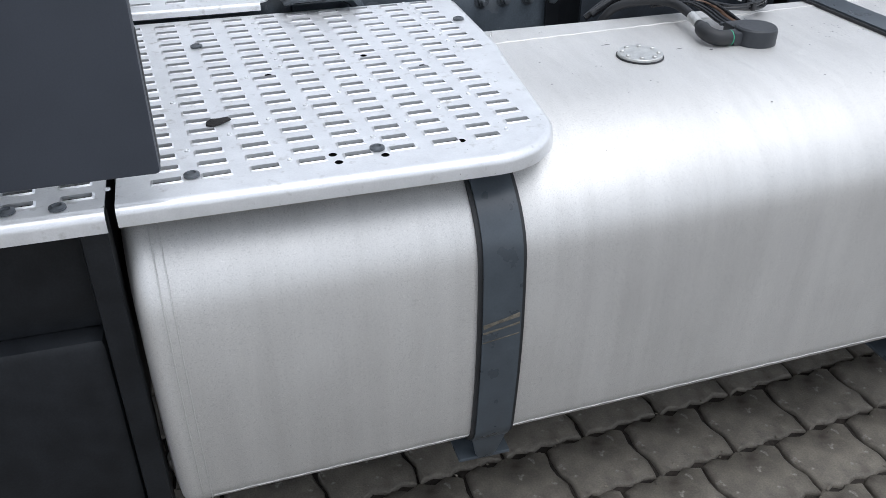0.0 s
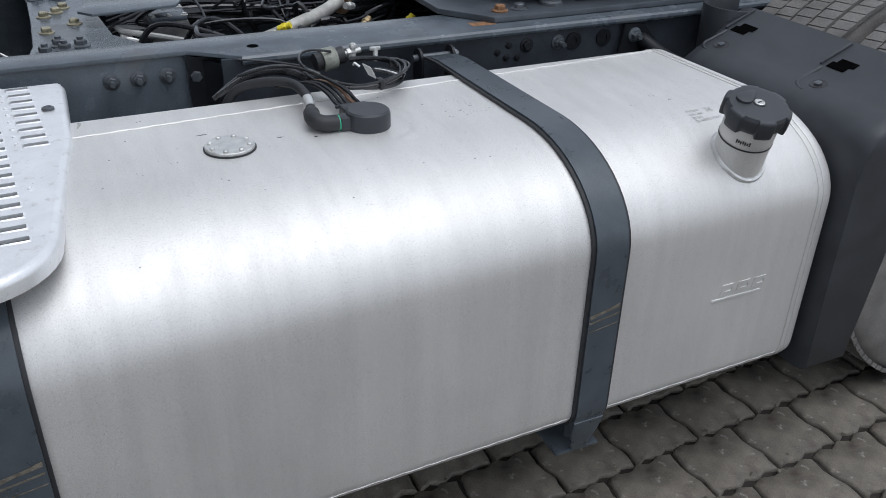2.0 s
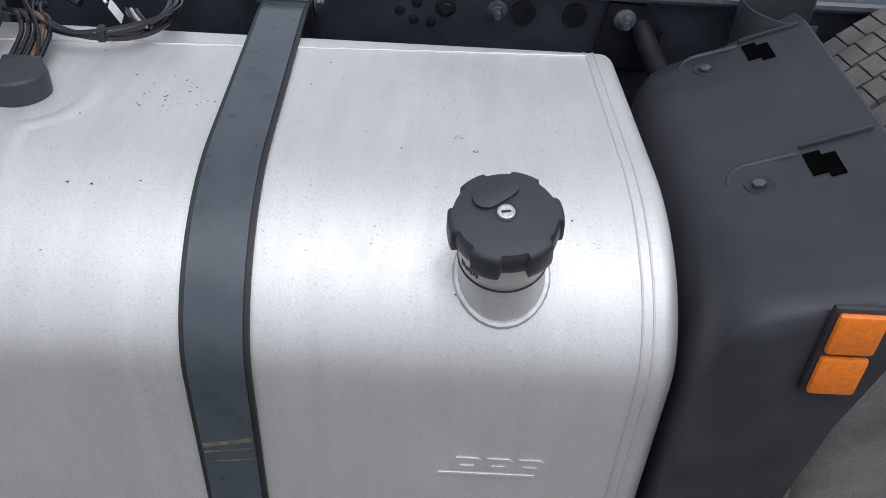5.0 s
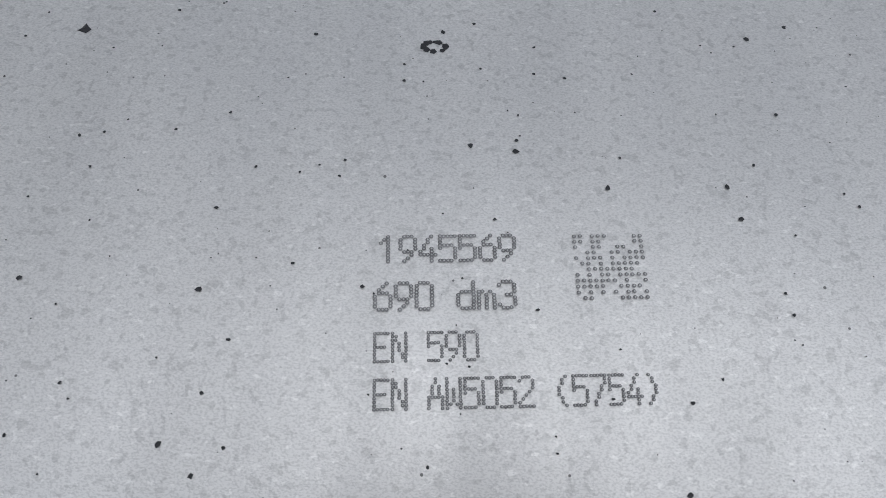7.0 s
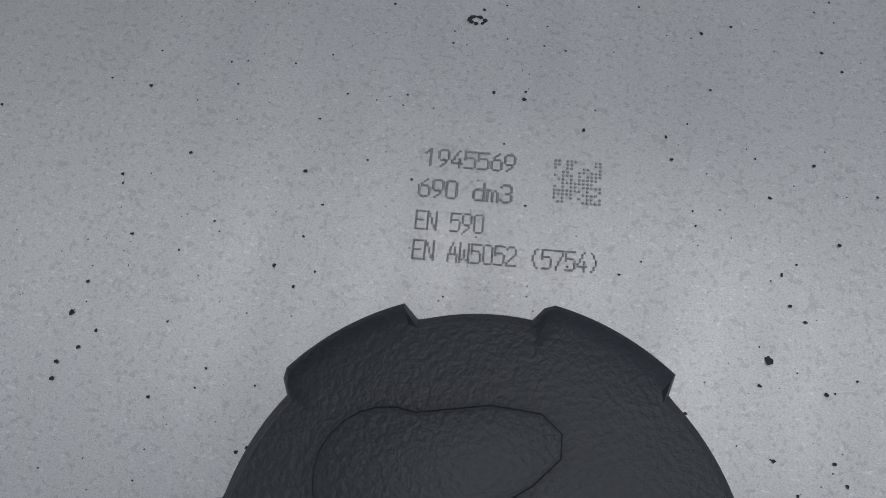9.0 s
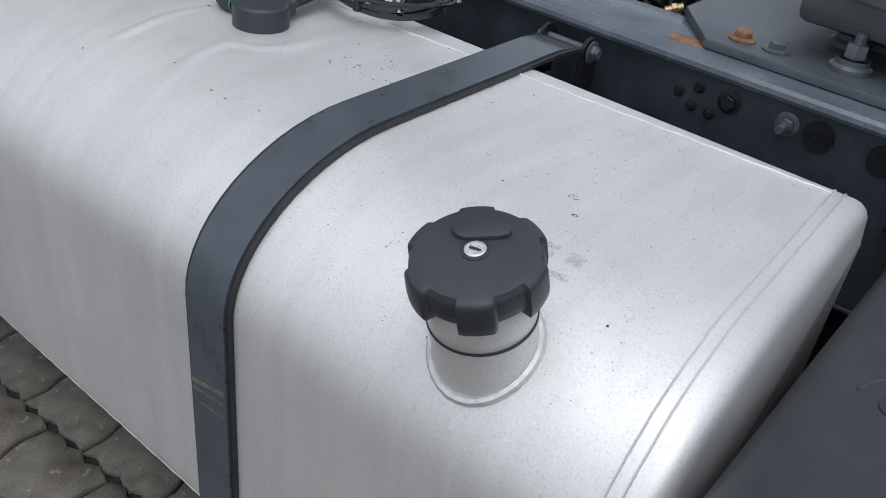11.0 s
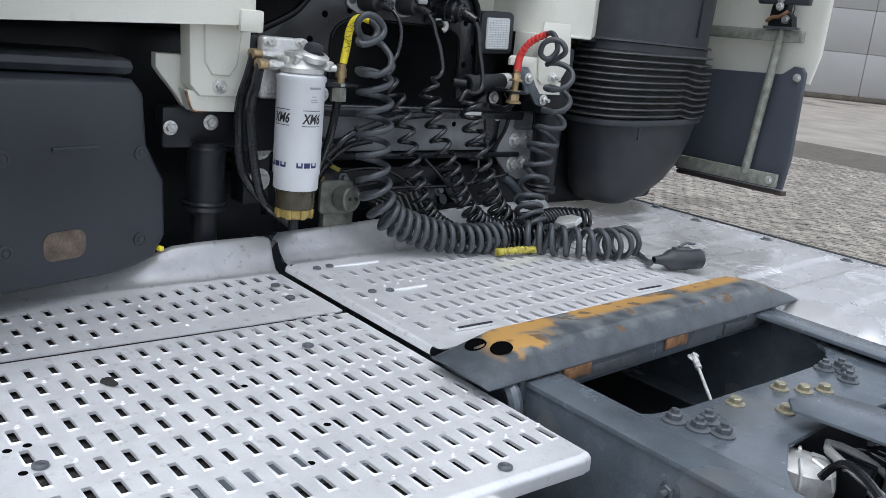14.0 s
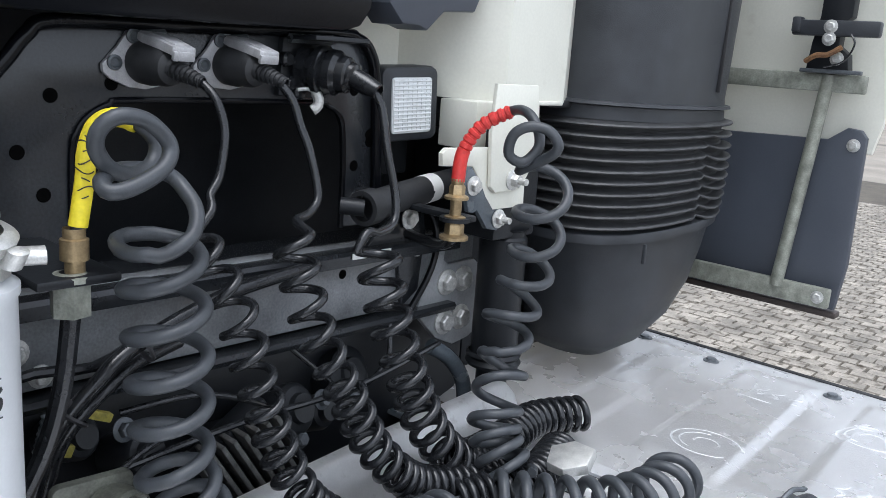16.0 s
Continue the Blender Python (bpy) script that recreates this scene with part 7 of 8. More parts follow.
add_outline(bm, [(-0.006, -0.045), (0.060, -0.040), (0.072, -0.015), (0.074, 0.045), (0.066, 0.056), (-0.006, 0.060)], 0.0, 0.006, pose(-1.990, 1.012, 1.514, 0, -2, 0), bevel=0.002)
lid = part("flap_lid", bm, DARK, s)
bm = bmesh.new()
add_rod(bm, (-1.984, 0.968, 1.516), (-1.984, 1.046, 1.518), 0.007, 12)
part("hinge_pin", bm, DULL, lid)
for ya, za in ((0.962, 1.486), (0.968, 1.452), (0.985, 1.440)):
    bm = bmesh.new()
    add_lathe(bm, ((0.011, 0), (0.011, 0.010), (0.008, 0.014), (0, 0.014)), (-1.990, ya, za), (1, 0.2, 0), 16)
    part("lug", bm, CABLE, s)
bm = bmesh.new()
add_tube(bm, spline([(-1.975, 0.978, 1.444), (-1.966, 0.990, 1.446), (-1.960, 1.002, 1.438), (-1.958, 1.003, 1.424), (-1.962, 0.996, 1.416)], 0.004), lambda u: 0.003 + 0.005 * (u > 0.45), 10)
part("tag", bm, ZINC, s, "bright bent clip")

# crossbeam below the panel
DARKGREY = material("dark_grey_steel", (0.185, 0.192, 0.20), 0.22, 0.0, 0.3, 14, 0.1, 260)
beam = thing("cab_crossbeam", "black steel crossbeam with bolt plates behind the cab", "beam", (-2.0, 1.0, 1.1))
bm = bmesh.new()
add_box(bm, (-2.02, 0.36, 1.070), (-1.985, 1.42, 1.195), 0.006)
part("web", bm, DARKGREY, beam)
for z, x0, lip in ((1.192, -2.10, -0.010), (1.066, -2.02, 0.0)):
    bm = bmesh.new()
    add_outline(bm, [(x0, 0), (x0, -0.007), (-1.966, -0.007), (-1.962, lip - 0.012), (-1.956, lip - 0.012), (-1.953, -0.004), (-1.958, 0.002)], 0.36, 1.345, axes_pose((0, 0, z), (1, 0, 0), (0, 0, 1)) @ Matrix.Diagonal((1, 1, -1, 1)), bevel=0.0015)
    part("flange", bm, PANEL, beam, "folded flange")
# black disc painted as the shade of a hole in the web
bm = bmesh.new()
add_lathe(bm, ((0.008, 0.0006), (0, 0.0006)), (-1.985, 1.09, 1.150), (1, 0, 0), 16)
part("hole", bm, HOLE_SHADE, beam)
bm = bmesh.new()
add_outline(bm, [(1.13, 1.190), (1.205, 1.252), (1.235, 1.262), (1.262, 1.248), (1.272, 1.205), (1.262, 1.100), (1.225, 1.075), (1.215, 1.10), (1.205, 1.185)], 0, 0.008, axes_pose((-1.984, 0, 0), (0, 1, 0), (0, 0, 1)), bevel=0.002)
part("gusset", bm, PANEL, beam, "black welded gusset")
bm = bmesh.new()
add_tube(bm, spline([(-1.97, 1.265, 1.252), (-1.965, 1.285, 1.215), (-1.965, 1.290, 1.165), (-1.965, 1.272, 1.12), (-1.965, 1.235, 1.072)], 0.01), 0.006, 10)
part("gusset_edge", bm, GLOSSY, beam)
bm = bmesh.new()
add_outline(bm, [(1.262, 1.060), (1.279, 1.105), (1.300, 1.150), (1.318, 1.180), (1.330, 1.180), (1.326, 1.146), (1.340, 1.136), (1.412, 1.138), (1.425, 1.128), (1.425, 0.990), (1.410, 0.982), (1.368, 0.976), (1.318, 0.998), (1.275, 1.040)], 0, 0.010, axes_pose((-1.985, 0, 0), (0, 1, 0), (0, 0, 1)), bevel=0.003)
# chassis paint made paler: skylight on the plate put into its colour
part("bolt_plate", bm, material("lit_bolt_plate", (0.26, 0.268, 0.275), 0.35, 0.0, 0.2, 16, 0.1, 260), beam)
for y, z in ((1.336, 1.103), (1.381, 1.104), (1.336, 1.027), (1.381, 1.029)):
    bolt((-1.975, y, z), (1, 0, 0), 0.0165, 0.016, ZINC, beam)
for y, z, r in ((1.223, 1.234, 0.013), (1.247, 1.179, 0.010), (0.62, 1.225, 0.014), (0.57, 1.13, 0.012), (0.60, 1.095, 0.010)):
    bolt((-1.97, y, z), (1, 0, 0), r, 0.012, ZINC, beam)
for y, z in ((0.409, 1.022), (0.409, 1.10)):
    bolt((-1.885, y, z), (1, 0, 0), 0.019, 0.018, ZINC, beam)
bm = bmesh.new()
add_box(bm, (-1.96, 0.37, 0.96), (-1.887, 0.44, 1.24), 0.006)
part("upright", bm, DARK, beam)
bm = bmesh.new()
add_box(bm, (-1.9525, 1.080, 1.182), (-1.9515, 1.165, 1.192))
part("label", bm, LABEL, beam)
bm = bmesh.new()
add_tube(bm, spline([(-1.975, 1.335, 1.290), (-1.955, 1.255, 1.287), (-1.935, 1.17, 1.282), (-1.915, 1.085, 1.276)], 0.02), 0.024, 18)
stub = part("hose_stub", bm, RUBBER, beam)
bm = bmesh.new()
add_lathe(bm, ((0.020, -0.004), (0.027, -0.004), (0.028, 0.0), (0.028, 0.022), (0.025, 0.026)), (-1.908, 1.058, 1.275), (-0.2, 1, 0.06), 24)
part("stub_collar", bm, RUBBER, stub)
bm = bmesh.new()
add_rod(bm, (-1.93, 1.03, 1.278), (-1.905, 1.056, 1.276), 0.013, 16)
part("stub_end", bm, DARK, stub)
bm = bmesh.new()
add_tube(bm, [(-1.9485, 1.225, 1.2855), (-1.9555, 1.257, 1.2872)], 0.0246, 18)
part("label", bm, LABEL, stub, "white paper label")
bm = bmesh.new()
add_tube(bm, spline([(-1.90, 0.545, 0.93), (-1.90, 0.562, 0.986), (-1.90, 0.578, 1.035), (-1.90, 0.602, 1.068), (-1.90, 0.637, 1.100), (-1.905, 0.677, 1.128), (-1.92, 0.768, 1.156), (-1.93, 0.86, 1.175), (-1.945, 1.0, 1.186)], 0.012), 0.0100, 12)
add_tube(bm, spline([(-1.905, 0.56, 0.93), (-1.905, 0.577, 0.986), (-1.905, 0.594, 1.030), (-1.905, 0.618, 1.060), (-1.91, 0.655, 1.086), (-1.93, 0.70, 1.10), (-1.96, 0.78, 1.105)], 0.012), 0.0085, 12)
twin = part("line", bm, CABLE, beam, "pair of glossy black air lines")
for q, way in (((-1.902, 0.608, 1.062), (0, 0.6, 0.8)), ((-1.905, 0.700, 1.128), (0, 0.9, 0.4))):
    bm = bmesh.new()
    add_lathe(bm, ((0.018, -0.003), (0.0195, 0.0), (0.018, 0.003)), q, way, 16)
    add_box(bm, (-0.004, -0.006, 0.016), (0.006, 0.006, 0.027), 0.002, m=pose(*q, 20, 0, 0))
    part("cable_tie", bm, INK, twin)
bm = bmesh.new()
add_lathe(bm, [(0.0065 + 0.002 * (k % 2), 0.0035 * k) for k in range(14)], (-1.888, 0.562, 1.035), (0.05, 0.25, 1), 14)
part("corrugated_sleeve", bm, DULL, beam, "grey corrugated wire sleeve")
for k, (y0, z0, y1, z1) in enumerate(((0.50, 1.10, 0.72, 1.125), (0.44, 1.28, 0.46, 0.92), (0.62, 0.95, 1.3, 1.0))):
    bm = bmesh.new()
    add_tube(bm, spline([(-1.94, y0, z0), (-1.925, (2 * y0 + y1) / 3, (2 * z0 + z1) / 3 + 0.01), (-1.93, (y0 + 2 * y1) / 3, (z0 + 2 * z1) / 3 - 0.008), (-1.95, y1, z1)], 0.02), (0.007, 0.008, 0.005)[k], 8)
    part("line", bm, CABLE, beam)

# work lamp
lamp = thing("work_lamp", "square black work lamp with a clear ribbed lens", "lamp", (-2.04, 1.235, 1.37))
bm = bmesh.new()
add_outline(bm, round_rect(-0.062, 0.062, -0.062, 0.062, 0.016, 4), -0.05, 0, axes_pose((-1.985, 1.224, 1.425), (0.08, 1, 0.05), (0, -0.05, 1)), bevel=0.008)
part("housing", bm, PLASTIC, lamp)
bm = bmesh.new()
add_outline(bm, round_rect(-0.043, 0.043, -0.046, 0.046, 0.006, 3), 0.0, 0.004, axes_pose((-1.985, 1.224, 1.423), (0.08, 1, 0.05), (0, -0.05, 1)), bevel=0.002)
lens = part("lens", bm, LENS, lamp, "clear ribbed lens")
mm = axes_pose((-1.985, 1.224, 1.423), (0.08, 1, 0.05), (0, -0.05, 1))
bm = bmesh.new()
for k in range(9):
    add_box(bm, (-0.041 + k * 0.0100, -0.043, 0.0030), (-0.0395 + k * 0.0100, 0.043, 0.0050), 0.0005, 1, m=mm)
for k in range(13):
    add_box(bm, (-0.041, -0.043 + k * 0.0068, 0.0035), (0.041, -0.040 + k * 0.0068, 0.0055), 0.0008, 1, m=mm)
part("ribs", bm, LENS, lens)
bm = bmesh.new()
add_box(bm, (-2.08, 1.20, 1.30), (-2.03, 1.27, 1.37), 0.006)
part("bracket", bm, DARK, lamp)

# ---- fuel filter ----
FX, FY = -1.745, 0.432
fil = thing("fuel_filter", "white spin-on fuel filter with amber bowl on a cast head", "fuel filter", (FX, FY, 0.96))
bm = bmesh.new()
add_lathe(bm, ((0.050, 1.030), (0.052, 1.033), (0.052, 1.062), (0.0545, 1.068), (0.0545, 1.276), (0.057, 1.280), (0.057, 1.288), (0.050, 1.292), (0, 1.292)), (FX, FY, 0), (0, 0, 1), 48)
can = part("canister", bm, WHITE, fil)
bm = bmesh.new()
add_lathe(bm, ((0.036, 0.962), (0.040, 0.966), (0.041, 0.982), (0.044, 0.984)), (FX, FY, 0), (0, 0, 1), 36)
bowl = part("bowl", bm, AMBER, fil, "amber bowl ring")
for k in range(8):
    a = radians(45 * k)
    bm = bmesh.new()
    add_box(bm, (-0.004, -0.006, 0.962), (0.006, 0.006, 0.984), 0.002, m=pose(FX + 0.040 * math.cos(a), FY + 0.040 * math.sin(a), 0, 0, 0, 45 * k))
    part("grip", bm, AMBER, bowl)
bm = bmesh.new()
add_lathe(bm, ((0.043, 0.984), (0.046, 0.990), (0.046, 1.030)), (FX, FY, 0), (0, 0, 1), 36)
part("bowl_collar", bm, material("smoky_amber_bowl", (0.05, 0.042, 0.024), 0.2, 0.0, 0.3, 25), fil, "smoky amber bowl")
bm = bmesh.new()
add_rod(bm, (FX, FY, 0.93), (FX, FY, 0.963), 0.012, 12)
part("drain_plug", bm, DARK, fil)
bm = bmesh.new()
add_lathe(bm, ((0.045, 1.292), (0.050, 1.298), (0.050, 1.312), (0.040, 1.326), (0.038, 1.345), (0.041, 1.350), (0.041, 1.362), (0.030, 1.368)), (FX, FY, 0), (0, 0, 1), 36)
add_box(bm, (FX - 0.095, FY - 0.070, 1.225), (FX - 0.062, FY + 0.045, 1.405), 0.012, 3)
add_box(bm, (FX - 0.075, FY - 0.045, 1.300), (FX + 0.01, FY + 0.045, 1.352), 0.012, 3)
head = part("filter_head", bm, CAST, fil, "grey cast filter head")
bm = bmesh.new()
tilt = Vector((0.45, 0.1, 1)).normalized()
add_lathe(bm, ((0.034, 0), (0.036, 0.006), (0.036, 0.020), (0.030, 0.026), (0.022, 0.028)), (FX + 0.018, FY + 0.012, 1.342), tilt, 32)
part("pump_ring", bm, CAST, head)
bm = bmesh.new()
add_lathe(bm, ((0.021, 0.0), (0.022, 0.020), (0.019, 0.030), (0.017, 0.028), (0, 0.028)), (FX + 0.018, FY + 0.012, 1.366), tilt, 24)
part("primer_button", bm, PLASTIC, head, "black primer pump button")
for a in (40, 160, 280):
    o = Vector((FX + 0.018, FY + 0.012, 1.342)) + Vector((0.040 * math.cos(radians(a)), 0.040 * math.sin(radians(a)), -0.018 * math.cos(radians(a))))
    bm = bmesh.new()
    add_lathe(bm, ((0.009, -0.012), (0.009, 0.014), (0.006, 0.016), (0, 0.016)), o, tilt, 14)
    part("screw_boss", bm, CAST, head)
for y, z in ((-0.050, 1.385), (-0.045, 1.25), (0.03, 1.39)):
    bolt((FX - 0.062, FY + y, z), (1, 0, 0), 0.011, 0.012, ZINC, head)
bm = bmesh.new()
add_rod(bm, (FX + 0.01, FY + 0.04, 1.318), (FX + 0.02, FY + 0.075, 1.318), 0.013, 14)
part("plug", bm, CAST, head)
for k, (z, x) in enumerate(((1.345, -0.045), (1.315, -0.012))):
    bm = bmesh.new()
    add_rod(bm, (FX + x, FY - 0.035, z), (FX + x, FY - 0.085, z), 0.013, 14)
    add_hex(bm, (FX + x, FY - 0.055, z), (0, -1, 0), 0.017, 0.018, False)
    part("union", bm, CAST, head)
    bm = bmesh.new()
    add_lathe(bm, ((0.016, 0), (0.018, 0.006), (0.018, 0.022), (0, 0.024)), (FX + x, FY - 0.082, z), (0, -1, 0), 16)
    part("banjo_end", bm, BRASS, head, "tan hose end")
    bm = bmesh.new()
    add_tube(bm, spline([(FX + x, FY - 0.096, z), (FX + x - 0.005, FY - 0.104, z - 0.06), (FX + x - 0.02, FY - 0.118 + 0.01 * k, 1.20), (FX + x - 0.03, FY - 0.10 + 0.018 * k, 1.06), (FX - 0.05, FY - 0.05, 0.985), (FX - 0.05, FY + 0.02, 0.93)], 0.02), 0.011, 10)
    part("fuel_hose", bm, CABLE, head, "black fuel hose")
bm = bmesh.new()
add_box(bm, (FX - 0.11, FY - 0.10, 1.10), (FX - 0.095, FY + 0.06, 1.40), 0.004)
part("bracket", bm, DARK, fil)


def wrap_mesh(me, at, radius, z0, turn, bm, out=0.0006):
    """Bends flat letters round the canister."""
    xs_ = [v.co.x for v in me.vertices]
    mid = (min(xs_) + max(xs_)) / 2
    vs = []
    for v in me.vertices:
        a = turn + (v.co.x - mid) * 0.72 / radius
        vs.append(bm.verts.new((at[0] + (radius + out) * math.cos(a), at[1] + (radius + out) * math.sin(a), z0 + v.co.y)))
    for p in me.polygons:
        try:
            bm.faces.new([vs[i] for i in p.vertices])
        except ValueError:
            pass
    bpy.data.meshes.remove(me)


FACE = math.atan2(-0.50, 1.2)
for da in (0.0, -1.35):
    bm = bmesh.new()
    wrap_mesh(text_mesh("XM6", 0.030, 0.030, 0.22), (FX, FY), 0.0545, 1.186, FACE + 0.42 + da, bm)
    for z in (1.179, 1.214):
        for k in range(8):
            a0, a1 = FACE + 0.42 + da + 0.8 * (-0.5 + k / 8), FACE + 0.42 + da + 0.8 * (-0.5 + (k + 1) / 8)
            vs = [bm.verts.new((FX + 0.0551 * math.cos(a), FY + 0.0551 * math.sin(a), zz)) for a, zz in ((a0, z), (a1, z), (a1, z + 0.0015), (a0, z + 0.0015))]
            bm.faces.new(vs)
    part("print", bm, INK, can, "black model print between two rules")
    # maker's mark as plain blocks
    bm = bmesh.new()
    for k in range(3):
        for i in range(4):
            a0 = FACE + 0.33 + da + (-0.46 + k * 0.32 + i * 0.065)
            zz = 1.085
            vs = [bm.verts.new((FX + 0.0551 * math.cos(a), FY + 0.0551 * math.sin(a), z)) for a, z in ((a0, zz), (a0 + 0.066, zz), (a0 + 0.066, zz + (0.012 if i in (0, 3) or k == 1 else 0.005)), (a0, zz + (0.012 if i in (0, 3) or k == 1 else 0.005)))]
            bm.faces.new(vs)
    part("maker_mark", bm, BLUEINK, can)
bm = bmesh.new()
for z, w in ((1.262, 0.55), (1.245, 0.18), (1.238, 0.30), (1.233, 0.35)):
    for k in range(5):
        a0 = FACE + 0.42 + w * (k / 5 - 0.3)
        vs = [bm.verts.new((FX + 0.0551 * math.cos(a), FY + 0.0551 * math.sin(a), zz)) for a, zz in ((a0, z), (a0 + w / 5, z), (a0 + w / 5, z + (0.005 if z > 1.25 else 0.002)), (a0, z + (0.005 if z > 1.25 else 0.002)))]
        bm.faces.new(vs)
part("small_print", bm, material("grey_print", (0.30, 0.31, 0.32), 0.5), can)

# the head sits low on the canister
todo = [fil]
while todo:
    ob = todo.pop()
    todo += ob.children
    if ob.type == "MESH":
        for v in ob.data.vertices:
            if v.co.z > 1.292:
                v.co.z = 1.292 + (v.co.z - 1.292) * 0.66

# ---- trailer air and electric lines ----
DARKOLIVE = material("dark_olive_casting", (0.12, 0.125, 0.105), 0.45, 0.3, 0.35, 40, 0.3, 300)
sock = thing("parking_socket", "olive grey square socket with a round two-pin face", "socket", (-1.80, 0.625, 0.92))
bm = bmesh.new()
add_outline(bm, round_rect(-0.045, 0.045, -0.042, 0.042, 0.010, 3), -0.012, 0, axes_pose((-1.81, 0.588, 0.986), (0.1, 1, 0), (0, 0, 1)), bevel=0.003)
part("flange", bm, DARKOLIVE, sock)
bm = bmesh.new()
add_lathe(bm, ((0.032, 0), (0.032, 0.034), (0.028, 0.038), (0.024, 0.034), (0, 0.034)), (-1.81, 0.603, 0.986), (1, 0.25, 0.05), 28)
part("barrel", bm, DARKOLIVE, sock)
# pin holes as black stubs, their depth only painted shade
for d in (-0.009, 0.009):
    bm = bmesh.new()
    add_rod(bm, (-1.776, 0.613 + d, 0.988), (-1.773, 0.614 + d, 0.988), 0.005, 12)
    part("pin_hole", bm, INK, sock)
bm = bmesh.new()
add_box(bm, (-1.84, 0.555, 0.88), (-1.815, 0.645, 0.968), 0.006)
part("bracket", bm, DARKOLIVE, sock)


def coil(name, label, axis, R, r, pitch, lead, mat, tail=(), per=26, phase=0.0, wob=0.06):
    c = thing(name, label, "coiled hose", axis[-1], group="trailer lines")
    bm = bmesh.new()
    line = helix(axis, R, pitch, per, wob, phase)
    if lead:
        line = spline(list(lead) + [line[0]], 0.005)[:-1] + line
    if tail:
        line = line + spline([line[-1]] + list(tail), 0.006)[1:]
    add_tube(bm, line, r, 12)
    part("hose", bm, mat, c, angle=60)
    return c


ZD = DZ + 0.046
# thick air line with the yellow sleeve
c1 = coil("coiled_air_hose", "thick grey-black coiled air hose with a yellow sleeve", [(-1.725, 0.612, 1.335), (-1.738, 0.623, 1.312), (-1.742, 0.632, 1.258), (-1.742, 0.637, 1.20), (-1.742, 0.641, 1.12), (-1.740, 0.648, 1.04), (-1.732, 0.69, 0.955), (-1.70, 0.79, 0.908), (-1.665, 0.90, ZD), (-1.655, 1.02, ZD)], lambda u: 0.040 - 0.006 * u, 0.0078, lambda u: 0.053 if u < 0.38 else (0.042 if u < 0.52 else 0.026), [(-1.786, 0.563, 1.3), (-1.786, 0.567, 1.33), (-1.785, 0.572, 1.363), (-1.782, 0.573, 1.391), (-1.772, 0.577, 1.416), (-1.758, 0.588, 1.427), (-1.742, 0.603, 1.424), (-1.736, 0.62, 1.405), (-1.73, 0.612, 1.385), (-1.716, 0.584, 1.378), (-1.705, 0.556, 1.388), (-1.7, 0.542, 1.408), (-1.695, 0.546, 1.426), (-1.69, 0.562, 1.435), (-1.69, 0.588, 1.429), (-1.69, 0.608, 1.408), (-1.684, 0.599, 1.389), (-1.68, 0.569, 1.374), (-1.685, 0.548, 1.369), (-1.7, 0.547, 1.376), (-1.72, 0.571, 1.382), (-1.735, 0.61, 1.379), (-1.738, 0.639, 1.37)], HOSE, phase=2.3)
bm = bmesh.new()
add_tube(bm, spline([(-1.786, 0.565, 1.318), (-1.785, 0.572, 1.363), (-1.782, 0.573, 1.391), (-1.772, 0.577, 1.416), (-1.758, 0.588, 1.427), (-1.742, 0.603, 1.424)], 0.003), lambda u: 0.0094 + 0.0010 * (u > 0.94), 14)
part("sleeve", bm, YELLOW, c1, "bright yellow sleeve")
bm = bmesh.new()
add_lathe(bm, ((0.010, 0.0), (0.010, 0.012), (0.014, 0.013), (0.014, 0.034), (0.011, 0.035), (0.011, 0.045)), (-1.786, 0.561, 1.272), (0, 0, 1), 12)
part("fitting", bm, BRASS, c1, "brass fitting")
bm = bmesh.new()
for k, q in enumerate(spline([(-1.785, 0.572, 1.350), (-1.782, 0.573, 1.391), (-1.772, 0.577, 1.414)], 0.008)[:9]):
    arc = [(q.x + 0.0098 * math.cos(radians(v)), q.y + 0.0098 * math.sin(radians(v)), q.z + 0.003 * math.sin(k * 1.7 + radians(v) * 2)) for v in range(-95 + 25 * (k % 3), 10 + 20 * (k % 2), 15)]
    add_tube(bm, arc, 0.0007, 5)
part("print", bm, INK, c1, "small black marks")
bm = bmesh.new()
add_hex(bm, (-1.786, 0.556, 1.225), (0, 0, 1), 0.020, 0.04, False)
add_lathe(bm, ((0.022, 0.04), (0.022, 0.046), (0.010, 0.048)), (-1.786, 0.556, 1.225), (0, 0, 1), 20)
part("bulkhead_nut", bm, OLIVE, c1)
bm = bmesh.new()
add_tube(bm, spline([(-1.786, 0.556, 1.228), (-1.80, 0.552, 1.15), (-1.83, 0.54, 1.06), (-1.86, 0.50, 0.96), (-1.90, 0.47, 0.90)], 0.02), 0.010, 10)
part("feed_line", bm, CABLE, c1)
bm = bmesh.new()
add_box(bm, (-1.95, 0.515, 1.262), (-1.765, 0.60, 1.272), 0.003)
part("bracket", bm, DARK, c1)

# three electric coils
c2 = coil("coiled_cable", "thin black coiled trailer cable", [(-1.80, 0.705, 1.285), (-1.775, 0.742, 1.20), (-1.76, 0.765, 1.11), (-1.75, 0.797, 1.01), (-1.735, 0.84, 0.935), (-1.71, 0.91, 0.895), (-1.70, 1.02, DZ + 0.035)], 0.022, 0.0055, lambda u: 0.042 if u < 0.3 else (0.032 if u < 0.6 else 0.0155), [(-1.900, 0.768, 1.458), (-1.875, 0.777, 1.436), (-1.86, 0.780, 1.398), (-1.85, 0.767, 1.349), (-1.84, 0.748, 1.328), (-1.825, 0.740, 1.312)], CABLE, phase=1)
